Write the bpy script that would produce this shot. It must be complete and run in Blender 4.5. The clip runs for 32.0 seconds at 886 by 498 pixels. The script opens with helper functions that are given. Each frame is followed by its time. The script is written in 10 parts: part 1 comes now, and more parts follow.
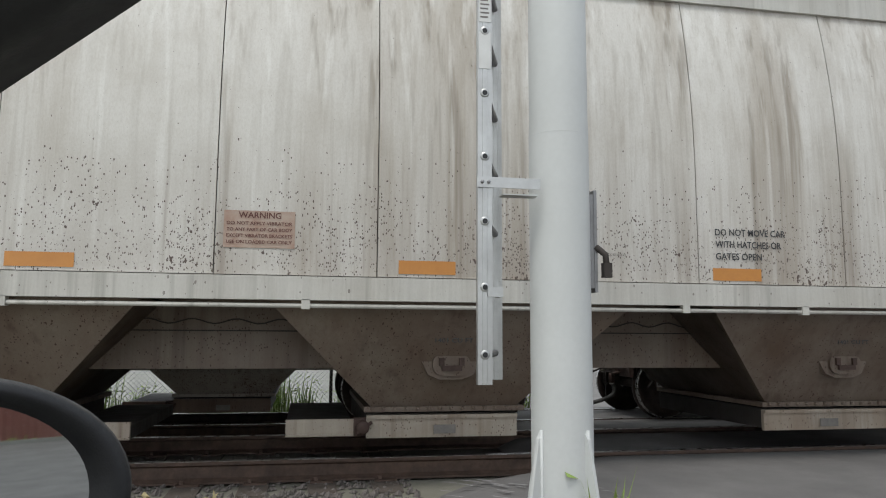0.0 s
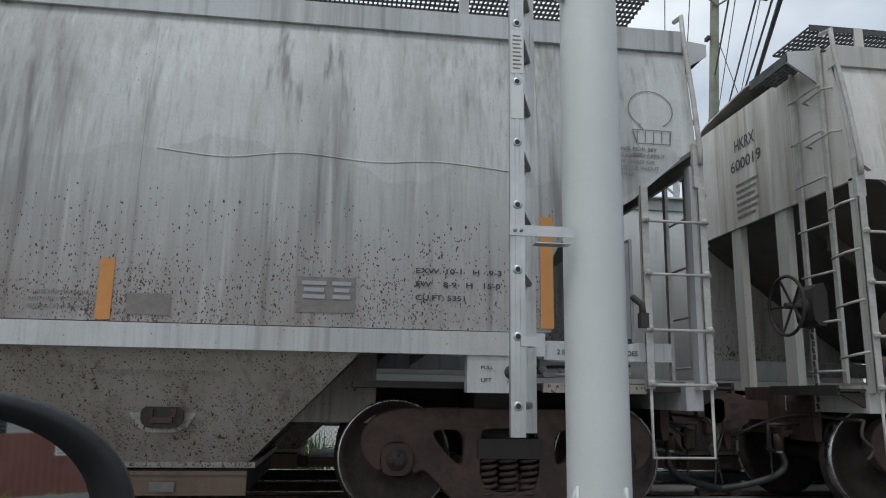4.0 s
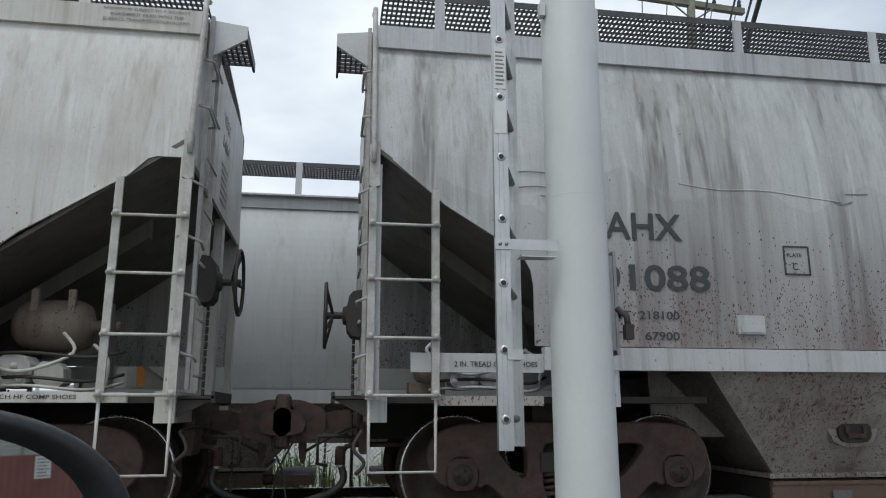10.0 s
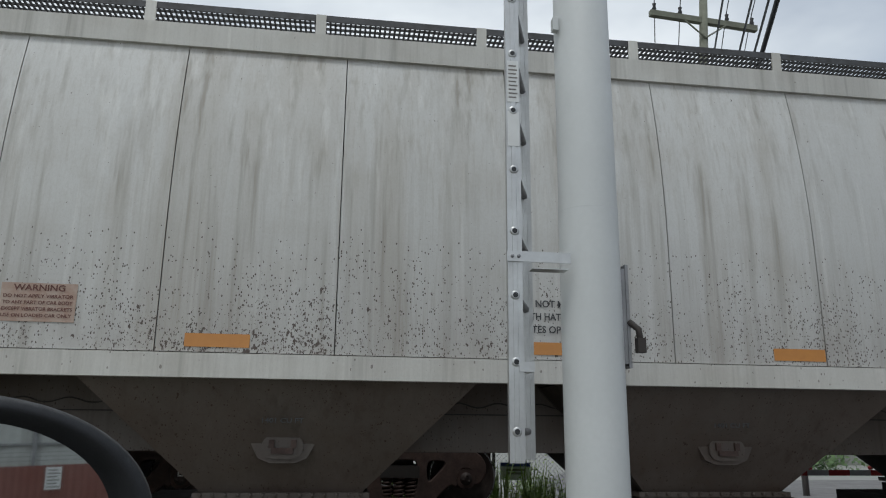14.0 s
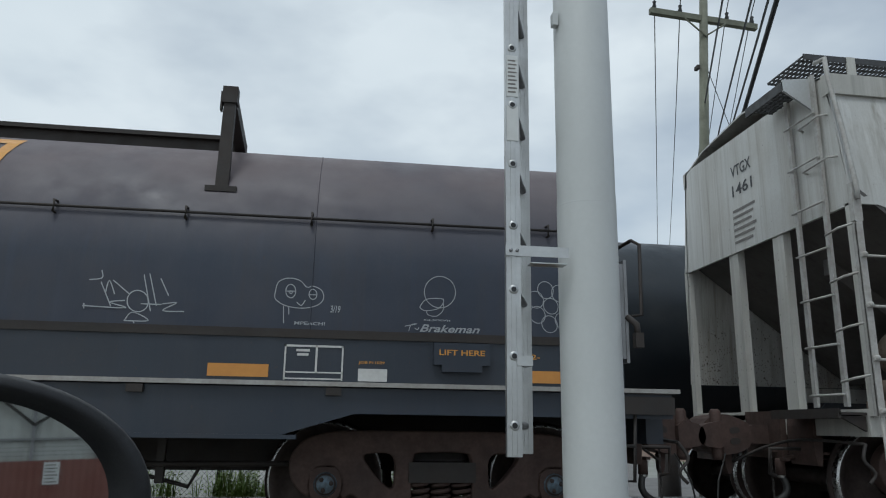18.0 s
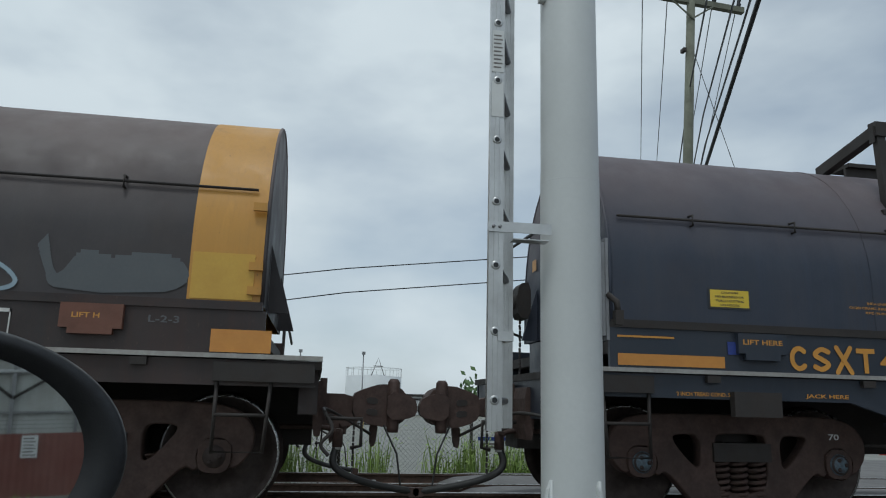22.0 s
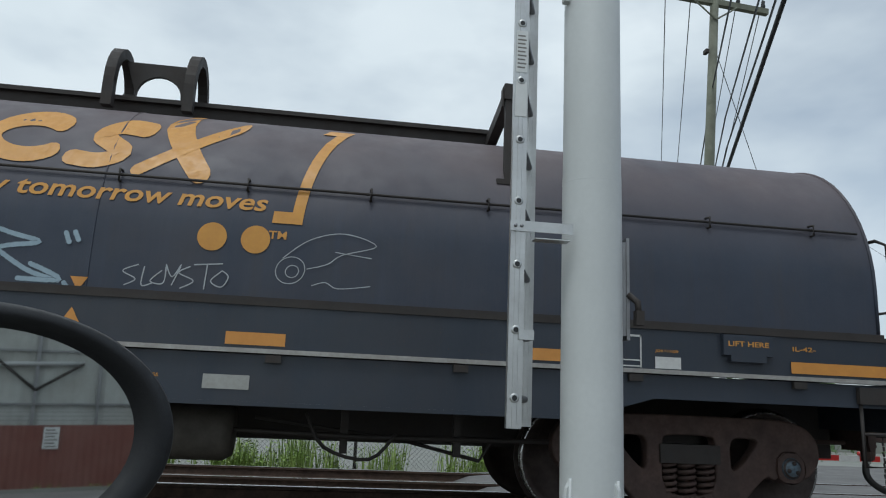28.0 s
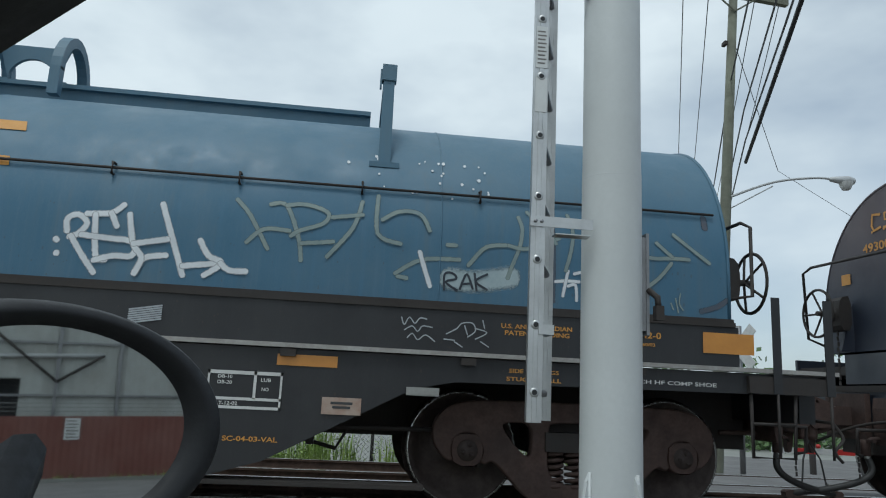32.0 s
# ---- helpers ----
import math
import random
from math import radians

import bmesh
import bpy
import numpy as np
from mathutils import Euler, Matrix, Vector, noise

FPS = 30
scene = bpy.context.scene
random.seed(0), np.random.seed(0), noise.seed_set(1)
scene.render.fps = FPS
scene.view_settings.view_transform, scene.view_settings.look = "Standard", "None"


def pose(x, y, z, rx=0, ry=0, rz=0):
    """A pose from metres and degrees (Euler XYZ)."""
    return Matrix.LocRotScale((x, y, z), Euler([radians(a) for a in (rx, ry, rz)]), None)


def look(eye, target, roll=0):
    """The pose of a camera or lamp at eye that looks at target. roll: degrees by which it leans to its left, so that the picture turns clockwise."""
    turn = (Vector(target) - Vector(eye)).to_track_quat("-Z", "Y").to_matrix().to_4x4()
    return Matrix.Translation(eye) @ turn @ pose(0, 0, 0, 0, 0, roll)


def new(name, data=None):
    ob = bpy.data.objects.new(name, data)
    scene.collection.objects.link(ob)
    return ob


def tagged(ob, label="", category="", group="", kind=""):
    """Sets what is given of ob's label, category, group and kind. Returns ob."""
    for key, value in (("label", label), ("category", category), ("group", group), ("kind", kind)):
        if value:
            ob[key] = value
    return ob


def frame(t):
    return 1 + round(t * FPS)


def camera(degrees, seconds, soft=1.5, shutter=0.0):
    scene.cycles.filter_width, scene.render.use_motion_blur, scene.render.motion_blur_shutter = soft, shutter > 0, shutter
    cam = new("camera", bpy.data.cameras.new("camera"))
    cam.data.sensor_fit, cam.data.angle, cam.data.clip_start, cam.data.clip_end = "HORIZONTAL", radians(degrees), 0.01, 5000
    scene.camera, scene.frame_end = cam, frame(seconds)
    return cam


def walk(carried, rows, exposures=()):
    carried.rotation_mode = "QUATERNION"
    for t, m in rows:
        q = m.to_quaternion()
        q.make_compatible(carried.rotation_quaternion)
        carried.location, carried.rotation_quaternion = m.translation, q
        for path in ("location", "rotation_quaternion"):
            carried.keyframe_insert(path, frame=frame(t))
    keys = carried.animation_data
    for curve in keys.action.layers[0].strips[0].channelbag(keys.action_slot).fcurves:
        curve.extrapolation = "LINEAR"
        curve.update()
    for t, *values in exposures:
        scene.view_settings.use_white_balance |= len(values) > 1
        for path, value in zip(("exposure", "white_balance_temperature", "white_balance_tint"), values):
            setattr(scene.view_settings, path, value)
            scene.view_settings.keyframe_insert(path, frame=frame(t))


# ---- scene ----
EXPOSURES = [(0.0, 0.46, 6500, 10), (1.0, 0.32, 6450, 10), (2.0, 0.06, 6270, 9.5), (3.0, 0.0, 6150, 9), (8.0, 0.14, 6200, 9), (10.0, 0.12, 6160, 9), (12.0, -0.1, 6210, 9), (16.0, -0.1, 6150, 8.5), (17.0, -0.26, 5980, 6), (21.0, -0.2, 6000, 5), (22.0, -0.38, 5950, 4), (23.0, -0.22, 5970, 5), (24.0, -0.17, 5970, 5), (25.0, -0.2, 5970, 5), (26.0, -0.36, 5970, 5), (28.5, -0.16, 5970, 5), (30.0, -0.16, 5970, 5), (31.0, -0.34, 5930, 4), (32.0, -0.18, 5900, 3)]

# The camera is held inside a parked car: rows of seconds, place, yaw, pitch, lean.
VIEW = [
    (0.0, 0.038, 0.038, 0.981, -10.47, 6.85, -0.31),
    (0.5, 0.045, 0.044, 0.973, -9.01, 9.22, -0.11),
    (1.0, 0.052, 0.049, 0.966, -8.20, 9.40, -0.01),
    (1.5, 0.059, 0.054, 0.958, -7.51, 10.74, -0.33),
    (2.0, 0.065, 0.060, 0.950, -7.27, 11.17, -0.60),
    (2.5, 0.072, 0.065, 0.943, -7.12, 11.24, -0.63),
    (3.0, 0.071, 0.064, 0.942, -7.23, 11.24, -0.82),
    (3.5, 0.070, 0.063, 0.941, -7.29, 11.18, -0.96),
    (4.0, 0.069, 0.062, 0.941, -7.42, 11.34, -0.92),
    (4.5, 0.068, 0.061, 0.940, -7.57, 11.59, -0.80),
    (5.0, 0.067, 0.060, 0.939, -7.73, 11.84, -0.64),
    (5.5, 0.065, 0.059, 0.938, -7.87, 12.02, -0.48),
    (6.0, 0.064, 0.058, 0.938, -7.97, 12.00, -0.35),
    (6.5, 0.063, 0.057, 0.938, -8.09, 12.07, -0.18),
    (7.0, 0.061, 0.056, 0.939, -8.12, 12.06, -0.09),
    (7.5, 0.060, 0.055, 0.940, -8.24, 12.05, 0.14),
    (8.0, 0.059, 0.053, 0.941, -8.35, 11.99, 0.27),
    (8.5, 0.057, 0.052, 0.942, -8.49, 12.03, 0.22),
    (9.0, 0.056, 0.051, 0.943, -8.66, 12.16, 0.32),
    (9.5, 0.055, 0.050, 0.940, -8.75, 12.32, 0.30),
    (10.0, 0.054, 0.049, 0.938, -8.77, 12.48, 0.06),
    (10.5, 0.053, 0.048, 0.935, -8.83, 12.70, -0.01),
    (11.0, 0.052, 0.047, 0.932, -8.90, 12.85, -0.20),
    (11.5, 0.051, 0.046, 0.929, -8.77, 13.02, -0.35),
    (12.0, 0.050, 0.045, 0.927, -8.62, 13.14, -0.50),
    (12.5, 0.049, 0.045, 0.924, -8.49, 13.26, -0.53),
    (13.0, 0.048, 0.044, 0.921, -8.37, 13.39, -0.55),
    (13.5, 0.047, 0.042, 0.920, -8.09, 13.57, -0.60),
    (14.0, 0.046, 0.041, 0.918, -7.89, 13.67, -0.60),
    (14.5, 0.045, 0.040, 0.917, -7.73, 13.73, -0.59),
    (15.0, 0.044, 0.039, 0.915, -7.61, 13.76, -0.59),
    (15.5, 0.042, 0.038, 0.914, -7.54, 13.76, -0.63),
    (16.0, 0.041, 0.037, 0.912, -7.55, 13.72, -0.75),
    (16.5, 0.040, 0.036, 0.911, -7.51, 13.72, -0.80),
    (17.0, 0.043, 0.038, 0.907, -7.50, 13.65, -0.87),
    (17.5, 0.045, 0.040, 0.904, -7.70, 13.58, -0.81),
    (18.0, 0.048, 0.042, 0.901, -7.98, 13.49, -0.86),
    (18.5, 0.050, 0.044, 0.898, -8.32, 13.31, -0.81),
    (19.0, 0.053, 0.046, 0.894, -8.56, 13.17, -0.82),
    (19.5, 0.054, 0.047, 0.892, -8.76, 13.06, -1.06),
    (20.0, 0.055, 0.047, 0.890, -8.83, 12.97, -1.12),
    (20.5, 0.056, 0.048, 0.888, -8.95, 12.46, -1.29),
    (21.0, 0.057, 0.049, 0.886, -9.11, 12.16, -1.42),
    (21.5, 0.057, 0.049, 0.884, -9.27, 11.98, -1.47),
    (22.0, 0.053, 0.046, 0.880, -9.33, 11.92, -1.47),
    (22.5, 0.049, 0.042, 0.876, -9.39, 11.81, -1.51),
    (23.0, 0.045, 0.038, 0.873, -9.38, 11.73, -1.62),
    (23.5, 0.044, 0.037, 0.872, -9.35, 11.65, -1.76),
    (24.0, 0.043, 0.036, 0.871, -9.21, 11.61, -1.89),
    (24.5, 0.041, 0.035, 0.870, -9.07, 11.70, -2.04),
    (25.0, 0.040, 0.034, 0.869, -8.85, 11.76, -2.12),
    (25.5, 0.039, 0.033, 0.868, -8.59, 11.83, -2.15),
    (26.0, 0.037, 0.031, 0.867, -8.53, 11.79, -2.18),
    (26.5, 0.035, 0.030, 0.867, -8.43, 11.78, -2.37),
    (27.0, 0.033, 0.028, 0.867, -8.27, 11.79, -2.46),
    (27.5, 0.031, 0.026, 0.867, -8.10, 11.81, -2.50),
    (28.0, 0.029, 0.024, 0.867, -7.93, 11.85, -2.50),
    (28.5, 0.027, 0.023, 0.867, -7.77, 11.88, -2.46),
    (29.0, 0.025, 0.021, 0.867, -7.66, 11.93, -2.40),
    (29.5, 0.021, 0.017, 0.864, -7.52, 11.84, -2.40),
    (30.0, 0.017, 0.014, 0.860, -7.43, 11.78, -2.46),
    (30.5, 0.013, 0.010, 0.856, -7.31, 11.69, -2.43),
    (31.0, 0.009, 0.007, 0.861, -7.20, 11.48, -2.53),
    (31.5, 0.004, 0.003, 0.865, -7.02, 11.34, -2.51),
    (32.0, 0.000, 0.000, 0.870, -6.76, 11.27, -2.75),
]


def eye_pose(x, y, z, yaw, pitch, lean):
    a, b = radians(yaw), radians(pitch)
    ahead = Vector((-math.sin(a) * math.cos(b), math.cos(a) * math.cos(b), math.sin(b)))
    eye = Vector((x, y, z))
    return look(eye, eye + ahead, -lean)


cam = camera(62.2, 32.0, soft=1.1)
walk(cam, [(row[0], eye_pose(*row[1:])) for row in VIEW], EXPOSURES)

# How far the near train has rolled, in metres, at each time.
ROLLED = [
    (0.0, 0.000), (0.5, 1.349), (1.0, 2.698), (1.5, 4.047), (2.0, 5.395), (2.5, 6.750), (3.0, 8.109), (3.5, 9.467), (4.0, 10.837), (4.5, 12.219), (5.0, 13.612), (5.5, 15.017), (6.0, 16.433), (6.5, 17.861), (7.0, 19.301), (7.5, 20.753), (8.0, 22.216), (8.5, 23.691), (9.0, 25.178), (9.5, 26.676), (10.0, 28.186), (10.5, 29.704), (11.0, 31.201), (11.5, 32.681), (12.0, 34.166), (12.5, 35.656), (13.0, 37.151), (13.5, 38.652),
    (14.0, 40.158), (14.5, 41.669), (15.0, 43.186), (15.5, 44.708), (16.0, 46.236), (16.5, 47.813), (17.0, 49.392), (17.5, 50.972), (18.0, 52.554), (18.5, 54.137), (19.0, 55.705), (19.5, 57.261), (20.0, 58.810),
    (20.5, 60.364), (21.0, 61.923), (21.5, 63.488), (22.0, 65.095), (22.5, 66.699), (23.0, 68.297), (23.5, 69.892), (24.0, 71.485), (24.5, 73.058), (25.0, 74.617), (25.5, 76.172), (26.0, 77.723), (26.5, 79.274),
    (27.0, 81.015), (27.5, 82.771), (28.0, 84.543), (28.5, 86.330), (29.0, 87.957), (29.5, 89.599), (30.0, 91.257), (30.5, 92.930), (31.0, 94.585), (31.5, 96.280), (32.0, 98.005)
]

# ---- world and sun ----
world = bpy.data.worlds.new("world")
scene.world = world
world.use_nodes = True
wn, wl = world.node_tree.nodes, world.node_tree.links
sky = wn.new("ShaderNodeTexSky")
sky.sky_type, sky.sun_disc = "NISHITA", False
sky.sun_elevation, sky.sun_rotation = radians(58), radians(200)
sky.air_density, sky.dust_density = 1.0, 1.5
tc = wn.new("ShaderNodeTexCoord")
mp = wn.new("ShaderNodeMapping")
mp.inputs["Scale"].default_value = (1.5, 1.5, 3.2)
mp.inputs["Location"].default_value = (0.35, 0.1, 0.2)
n1 = wn.new("ShaderNodeTexNoise")
n1.inputs["Scale"].default_value, n1.inputs["Detail"].default_value, n1.inputs["Roughness"].default_value = 1.7, 5, 0.5
rc = wn.new("ShaderNodeValToRGB")
rc.color_ramp.elements[0].position, rc.color_ramp.elements[0].color = 0.28, (0.5, 0.5, 0.5, 1)
rc.color_ramp.elements[1].position, rc.color_ramp.elements[1].color = 0.56, (1, 1, 1, 1)
n2 = wn.new("ShaderNodeTexNoise")
n2.inputs["Scale"].default_value, n2.inputs["Detail"].default_value = 1.6, 4
r2 = wn.new("ShaderNodeValToRGB")
r2.color_ramp.elements[0].position, r2.color_ramp.elements[0].color = 0.32, (7.7, 8.2, 8.5, 1)
r2.color_ramp.elements[1].position, r2.color_ramp.elements[1].color = 0.72, (9.2, 9.5, 9.6, 1)
sep = wn.new("ShaderNodeSeparateXYZ")
ea = wn.new("ShaderNodeMath")
ea.operation, ea.inputs[1].default_value = "MULTIPLY", -0.3
eb = wn.new("ShaderNodeMath")
eb.operation = "ADD"
mx = wn.new("ShaderNodeMix")
mx.data_type = "RGBA"
bg = wn["Background"]
bg.inputs["Strength"].default_value = 0.1
wl.new(tc.outputs["Generated"], mp.inputs["Vector"])
wl.new(mp.outputs["Vector"], n1.inputs["Vector"])
wl.new(mp.outputs["Vector"], n2.inputs["Vector"])
wl.new(tc.outputs["Generated"], sep.inputs["Vector"])
wl.new(sep.outputs["X"], ea.inputs[0])
wl.new(ea.outputs[0], eb.inputs[0])
wl.new(n1.outputs["Fac"], eb.inputs[1])
wl.new(eb.outputs[0], rc.inputs["Fac"])
wl.new(n2.outputs["Fac"], r2.inputs["Fac"])
wl.new(rc.outputs["Color"], mx.inputs["Factor"])
wl.new(sky.outputs["Color"], mx.inputs["A"])
wl.new(r2.outputs["Color"], mx.inputs["B"])
wl.new(mx.outputs["Result"], bg.inputs["Color"])

sun_data = bpy.data.lights.new("sun", "SUN")
sun_data.energy, sun_data.angle, sun_data.color = 1.1, radians(14), (1.0, 0.97, 0.92)
sun = new("sun", sun_data)
sun.matrix_world = look((0, 0, 30), (6, 12, 0))


# ---- materials ----
def base_mat(name, rough=0.6, metal=0.0):
    m = bpy.data.materials.new(name)
    m.use_nodes = True
    b = m.node_tree.nodes["Principled BSDF"]
    b.inputs["Roughness"].default_value, b.inputs["Metallic"].default_value = rough, metal
    return m, m.node_tree.nodes, m.node_tree.links, b


def coords(n, l, scale=(1, 1, 1)):
    c, p = n.new("ShaderNodeTexCoord"), n.new("ShaderNodeMapping")
    p.inputs["Scale"].default_value = scale
    l.new(c.outputs["Object"], p.inputs["Vector"])
    return p.outputs["Vector"]


def noise_of(n, l, vec, scale, detail=5, rough=0.6):
    t = n.new("ShaderNodeTexNoise")
    t.inputs["Scale"].default_value, t.inputs["Detail"].default_value, t.inputs["Roughness"].default_value = scale, detail, rough
    l.new(vec, t.inputs["Vector"])
    return t.outputs["Fac"]


def ramp(n, l, fac, a, b, lo=0.0, hi=1.0):
    r = n.new("ShaderNodeMapRange")
    r.inputs["From Min"].default_value, r.inputs["From Max"].default_value = a, b
    r.inputs["To Min"].default_value, r.inputs["To Max"].default_value = lo, hi
    l.new(fac, r.inputs["Value"])
    return r.outputs["Result"]


def mixed(n, l, fac, a, b):
    m = n.new("ShaderNodeMix")
    m.data_type = "RGBA"
    for socket, v in ((m.inputs["Factor"], fac), (m.inputs["A"], a), (m.inputs["B"], b)):
        if isinstance(v, tuple):
            socket.default_value = (*v, 1)
        elif isinstance(v, float):
            socket.default_value = v
        else:
            l.new(v, socket)
    return m.outputs["Result"]


def product(n, l, a, b):
    m = n.new("ShaderNodeMath")
    m.operation = "MULTIPLY"
    for socket, v in zip(m.inputs, (a, b)):
        if isinstance(v, float):
            socket.default_value = v
        else:
            l.new(v, socket)
    return m.outputs[0]


def bump(n, l, b, fac, strength=0.2, distance=0.01):
    u = n.new("ShaderNodeBump")
    u.inputs["Strength"].default_value, u.inputs["Distance"].default_value = strength, distance
    l.new(fac, u.inputs["Height"])
    l.new(u.outputs["Normal"], b.inputs["Normal"])


def plain(name, color, rough=0.6, metal=0.0, other=None, scale=6.0, amount=0.5, relief=0.1, grain=40.0):
    """A surface whose colour wanders between two tones at two scales, with fine relief."""
    m, n, l, b = base_mat(name, rough, metal)
    v = coords(n, l)
    other = other or tuple(c * 0.6 for c in color)
    big = ramp(n, l, noise_of(n, l, v, scale), 0.35, 0.7, 0.0, amount)
    small = ramp(n, l, noise_of(n, l, v, grain, 3), 0.3, 0.75, 0.0, amount * 0.6)
    c = mixed(n, l, small, mixed(n, l, big, color, other), other)
    l.new(c, b.inputs["Base Color"])
    l.new(ramp(n, l, noise_of(n, l, v, scale * 2), 0.3, 0.7, max(rough - 0.12, 0.05), min(rough + 0.12, 1)), b.inputs["Roughness"])
    if relief:
        bump(n, l, b, noise_of(n, l, v, grain, 4), relief, 0.005)
    return m


def summed(n, l, a, b):
    m = n.new("ShaderNodeMath")
    m.operation = "ADD"
    for socket, v in zip(m.inputs, (a, b)):
        if isinstance(v, float):
            socket.default_value = v
        else:
            l.new(v, socket)
    return m.outputs[0]


def stretched(n, l, vec, z):
    m = n.new("ShaderNodeMapping")
    m.inputs["Scale"].default_value = (1, 1, z)
    l.new(vec, m.inputs["Vector"])
    return m.outputs["Vector"]


def car_paint(name, color, streak, streaks=0.6, rust=0.5, seed=0.0, spread=2.1, rough=0.5, rust_color=(0.07, 0.045, 0.035), dust=(0.3, 0.26, 0.2), dusty=0.3, fade_sheen=0.0, fade_sheen_color=(0.1, 0.08, 0.08), dents=0.12, grime_shade=0.15, specks=0.6, lap=0.0, reach=0.75, smear=0.4):
    """Weathered wagon paint: run-down streaks in bands, broad stains, chips of rust and an old repaint's lap."""
    m, n, l, b = base_mat(name, rough)
    o = coords(n, l)
    shift = n.new("ShaderNodeVectorMath")
    shift.operation = "ADD"
    shift.inputs[1].default_value = (seed, seed * 0.3, 0)
    l.new(o, shift.inputs[0])
    v = shift.outputs[0]
    z = n.new("ShaderNodeSeparateXYZ")
    l.new(o, z.inputs[0])
    info = n.new("ShaderNodeObjectInfo")
    c = mixed(n, l, product(n, l, info.outputs["Random"], 0.35), color, tuple(k * 0.82 for k in color))
    if lap:
        edge = summed(n, l, z.outputs["Z"], ramp(n, l, noise_of(n, l, stretched(n, l, v, 0.05), 0.9, 3, 0.5), 0.3, 0.7, -0.28, 0.28))
        c = mixed(n, l, ramp(n, l, edge, lap + 0.01, lap - 0.01, 0.0, 0.55), c, tuple(k * 0.74 for k in color))
    broad = ramp(n, l, noise_of(n, l, stretched(n, l, v, 0.4), 0.6, 4), 0.36, 0.56)
    bands = ramp(n, l, noise_of(n, l, stretched(n, l, v, 0.05), 2.3, 4, 0.62), 0.44, 0.6)
    threads = ramp(n, l, noise_of(n, l, stretched(n, l, v, 0.035), 13.0, 3, 0.55), 0.52, 0.68)
    hairs = ramp(n, l, noise_of(n, l, stretched(n, l, v, 0.05), 42.0, 2, 0.5), 0.52, 0.72)
    c = mixed(n, l, product(n, l, product(n, l, bands, broad), streaks * smear), c, streak)
    c = mixed(n, l, product(n, l, product(n, l, threads, summed(n, l, product(n, l, bands, 0.75), 0.25)), streaks * 0.65), c, tuple(k * 0.7 for k in streak))
    c = mixed(n, l, product(n, l, product(n, l, hairs, broad), streaks * 0.3), c, streak)
    pale = product(n, l, ramp(n, l, noise_of(n, l, stretched(n, l, v, 0.04), 9.0, 3, 0.6), 0.58, 0.68), streaks * 0.4)
    c = mixed(n, l, pale, c, tuple(min(0.8, k * 1.25) for k in color))
    c = mixed(n, l, product(n, l, ramp(n, l, noise_of(n, l, v, 1.3, 6), 0.5, 0.75), dusty), c, dust)
    grit = ramp(n, l, noise_of(n, l, stretched(n, l, v, 0.5), 85.0, 3, 0.7), 0.42, 0.66)
    c = mixed(n, l, product(n, l, grit, 0.16 * min(1.0, streaks)), c, streak)
    # Paler hood tops: faded paint, with the sky's sheen mixed into the colour.
    if fade_sheen:
        worn = product(n, l, ramp(n, l, z.outputs["Z"], 2.1, 2.9), ramp(n, l, noise_of(n, l, v, 0.8, 4), -0.1, 0.6))
        c = mixed(n, l, product(n, l, worn, fade_sheen), c, fade_sheen_color)
    patchy = ramp(n, l, noise_of(n, l, v, 1.1, 5), 0.34, 0.66)
    low = product(n, l, ramp(n, l, z.outputs["Z"], spread + reach * 0.45, spread - reach * 0.7), patchy)
    # Lower sides browner and darker: rust film plus some painted-in shade near the ground.
    film = product(n, l, ramp(n, l, z.outputs["Z"], spread + reach * 0.6, spread - reach * 0.8), ramp(n, l, noise_of(n, l, stretched(n, l, v, 0.2), 3.0, 4), 0.3, 0.6, 0.35, 1.0))
    c = mixed(n, l, product(n, l, film, grime_shade), c, tuple(k * 1.7 for k in rust_color))
    drip = stretched(n, l, v, 0.6)
    for size, gain, edge in ((26.0, 0.17, 0.73), (60.0, 0.19, 0.72)):
        level = summed(n, l, noise_of(n, l, drip, size, 3, 0.6), product(n, l, low, gain * min(specks, 0.9)))
        c = mixed(n, l, product(n, l, ramp(n, l, level, edge, edge + 0.03), rust), c, rust_color)
    wide = product(n, l, ramp(n, l, z.outputs["Z"], spread + reach * 0.5, spread - reach * 0.65), ramp(n, l, noise_of(n, l, v, 1.9, 5), 0.38, 0.62, 0.05, 1.0))
    for size, share, most in ((44.0, 0.22, 0.4), (78.0, 0.6, 0.44)):
        cell = n.new("ShaderNodeTexVoronoi")
        cell.inputs["Scale"].default_value = size
        l.new(drip, cell.inputs["Vector"])
        pick = n.new("ShaderNodeSeparateColor")
        l.new(cell.outputs["Color"], pick.inputs[0])
        over = n.new("ShaderNodeMath")
        over.operation = "LESS_THAN"
        l.new(pick.outputs[0], over.inputs[0])
        l.new(product(n, l, wide, share * specks), over.inputs[1])
        close = n.new("ShaderNodeMath")
        close.operation = "LESS_THAN"
        l.new(cell.outputs["Distance"], close.inputs[0])
        l.new(product(n, l, pick.outputs[1], most), close.inputs[1])
        c = mixed(n, l, product(n, l, product(n, l, over.outputs[0], close.outputs[0]), rust), c, rust_color)
    l.new(c, b.inputs["Base Color"])
    l.new(ramp(n, l, noise_of(n, l, v, 3.0, 5), 0.3, 0.7, rough - 0.12, rough + 0.15), b.inputs["Roughness"])
    bump(n, l, b, noise_of(n, l, v, 1.6, 5), dents, 0.03)
    return m


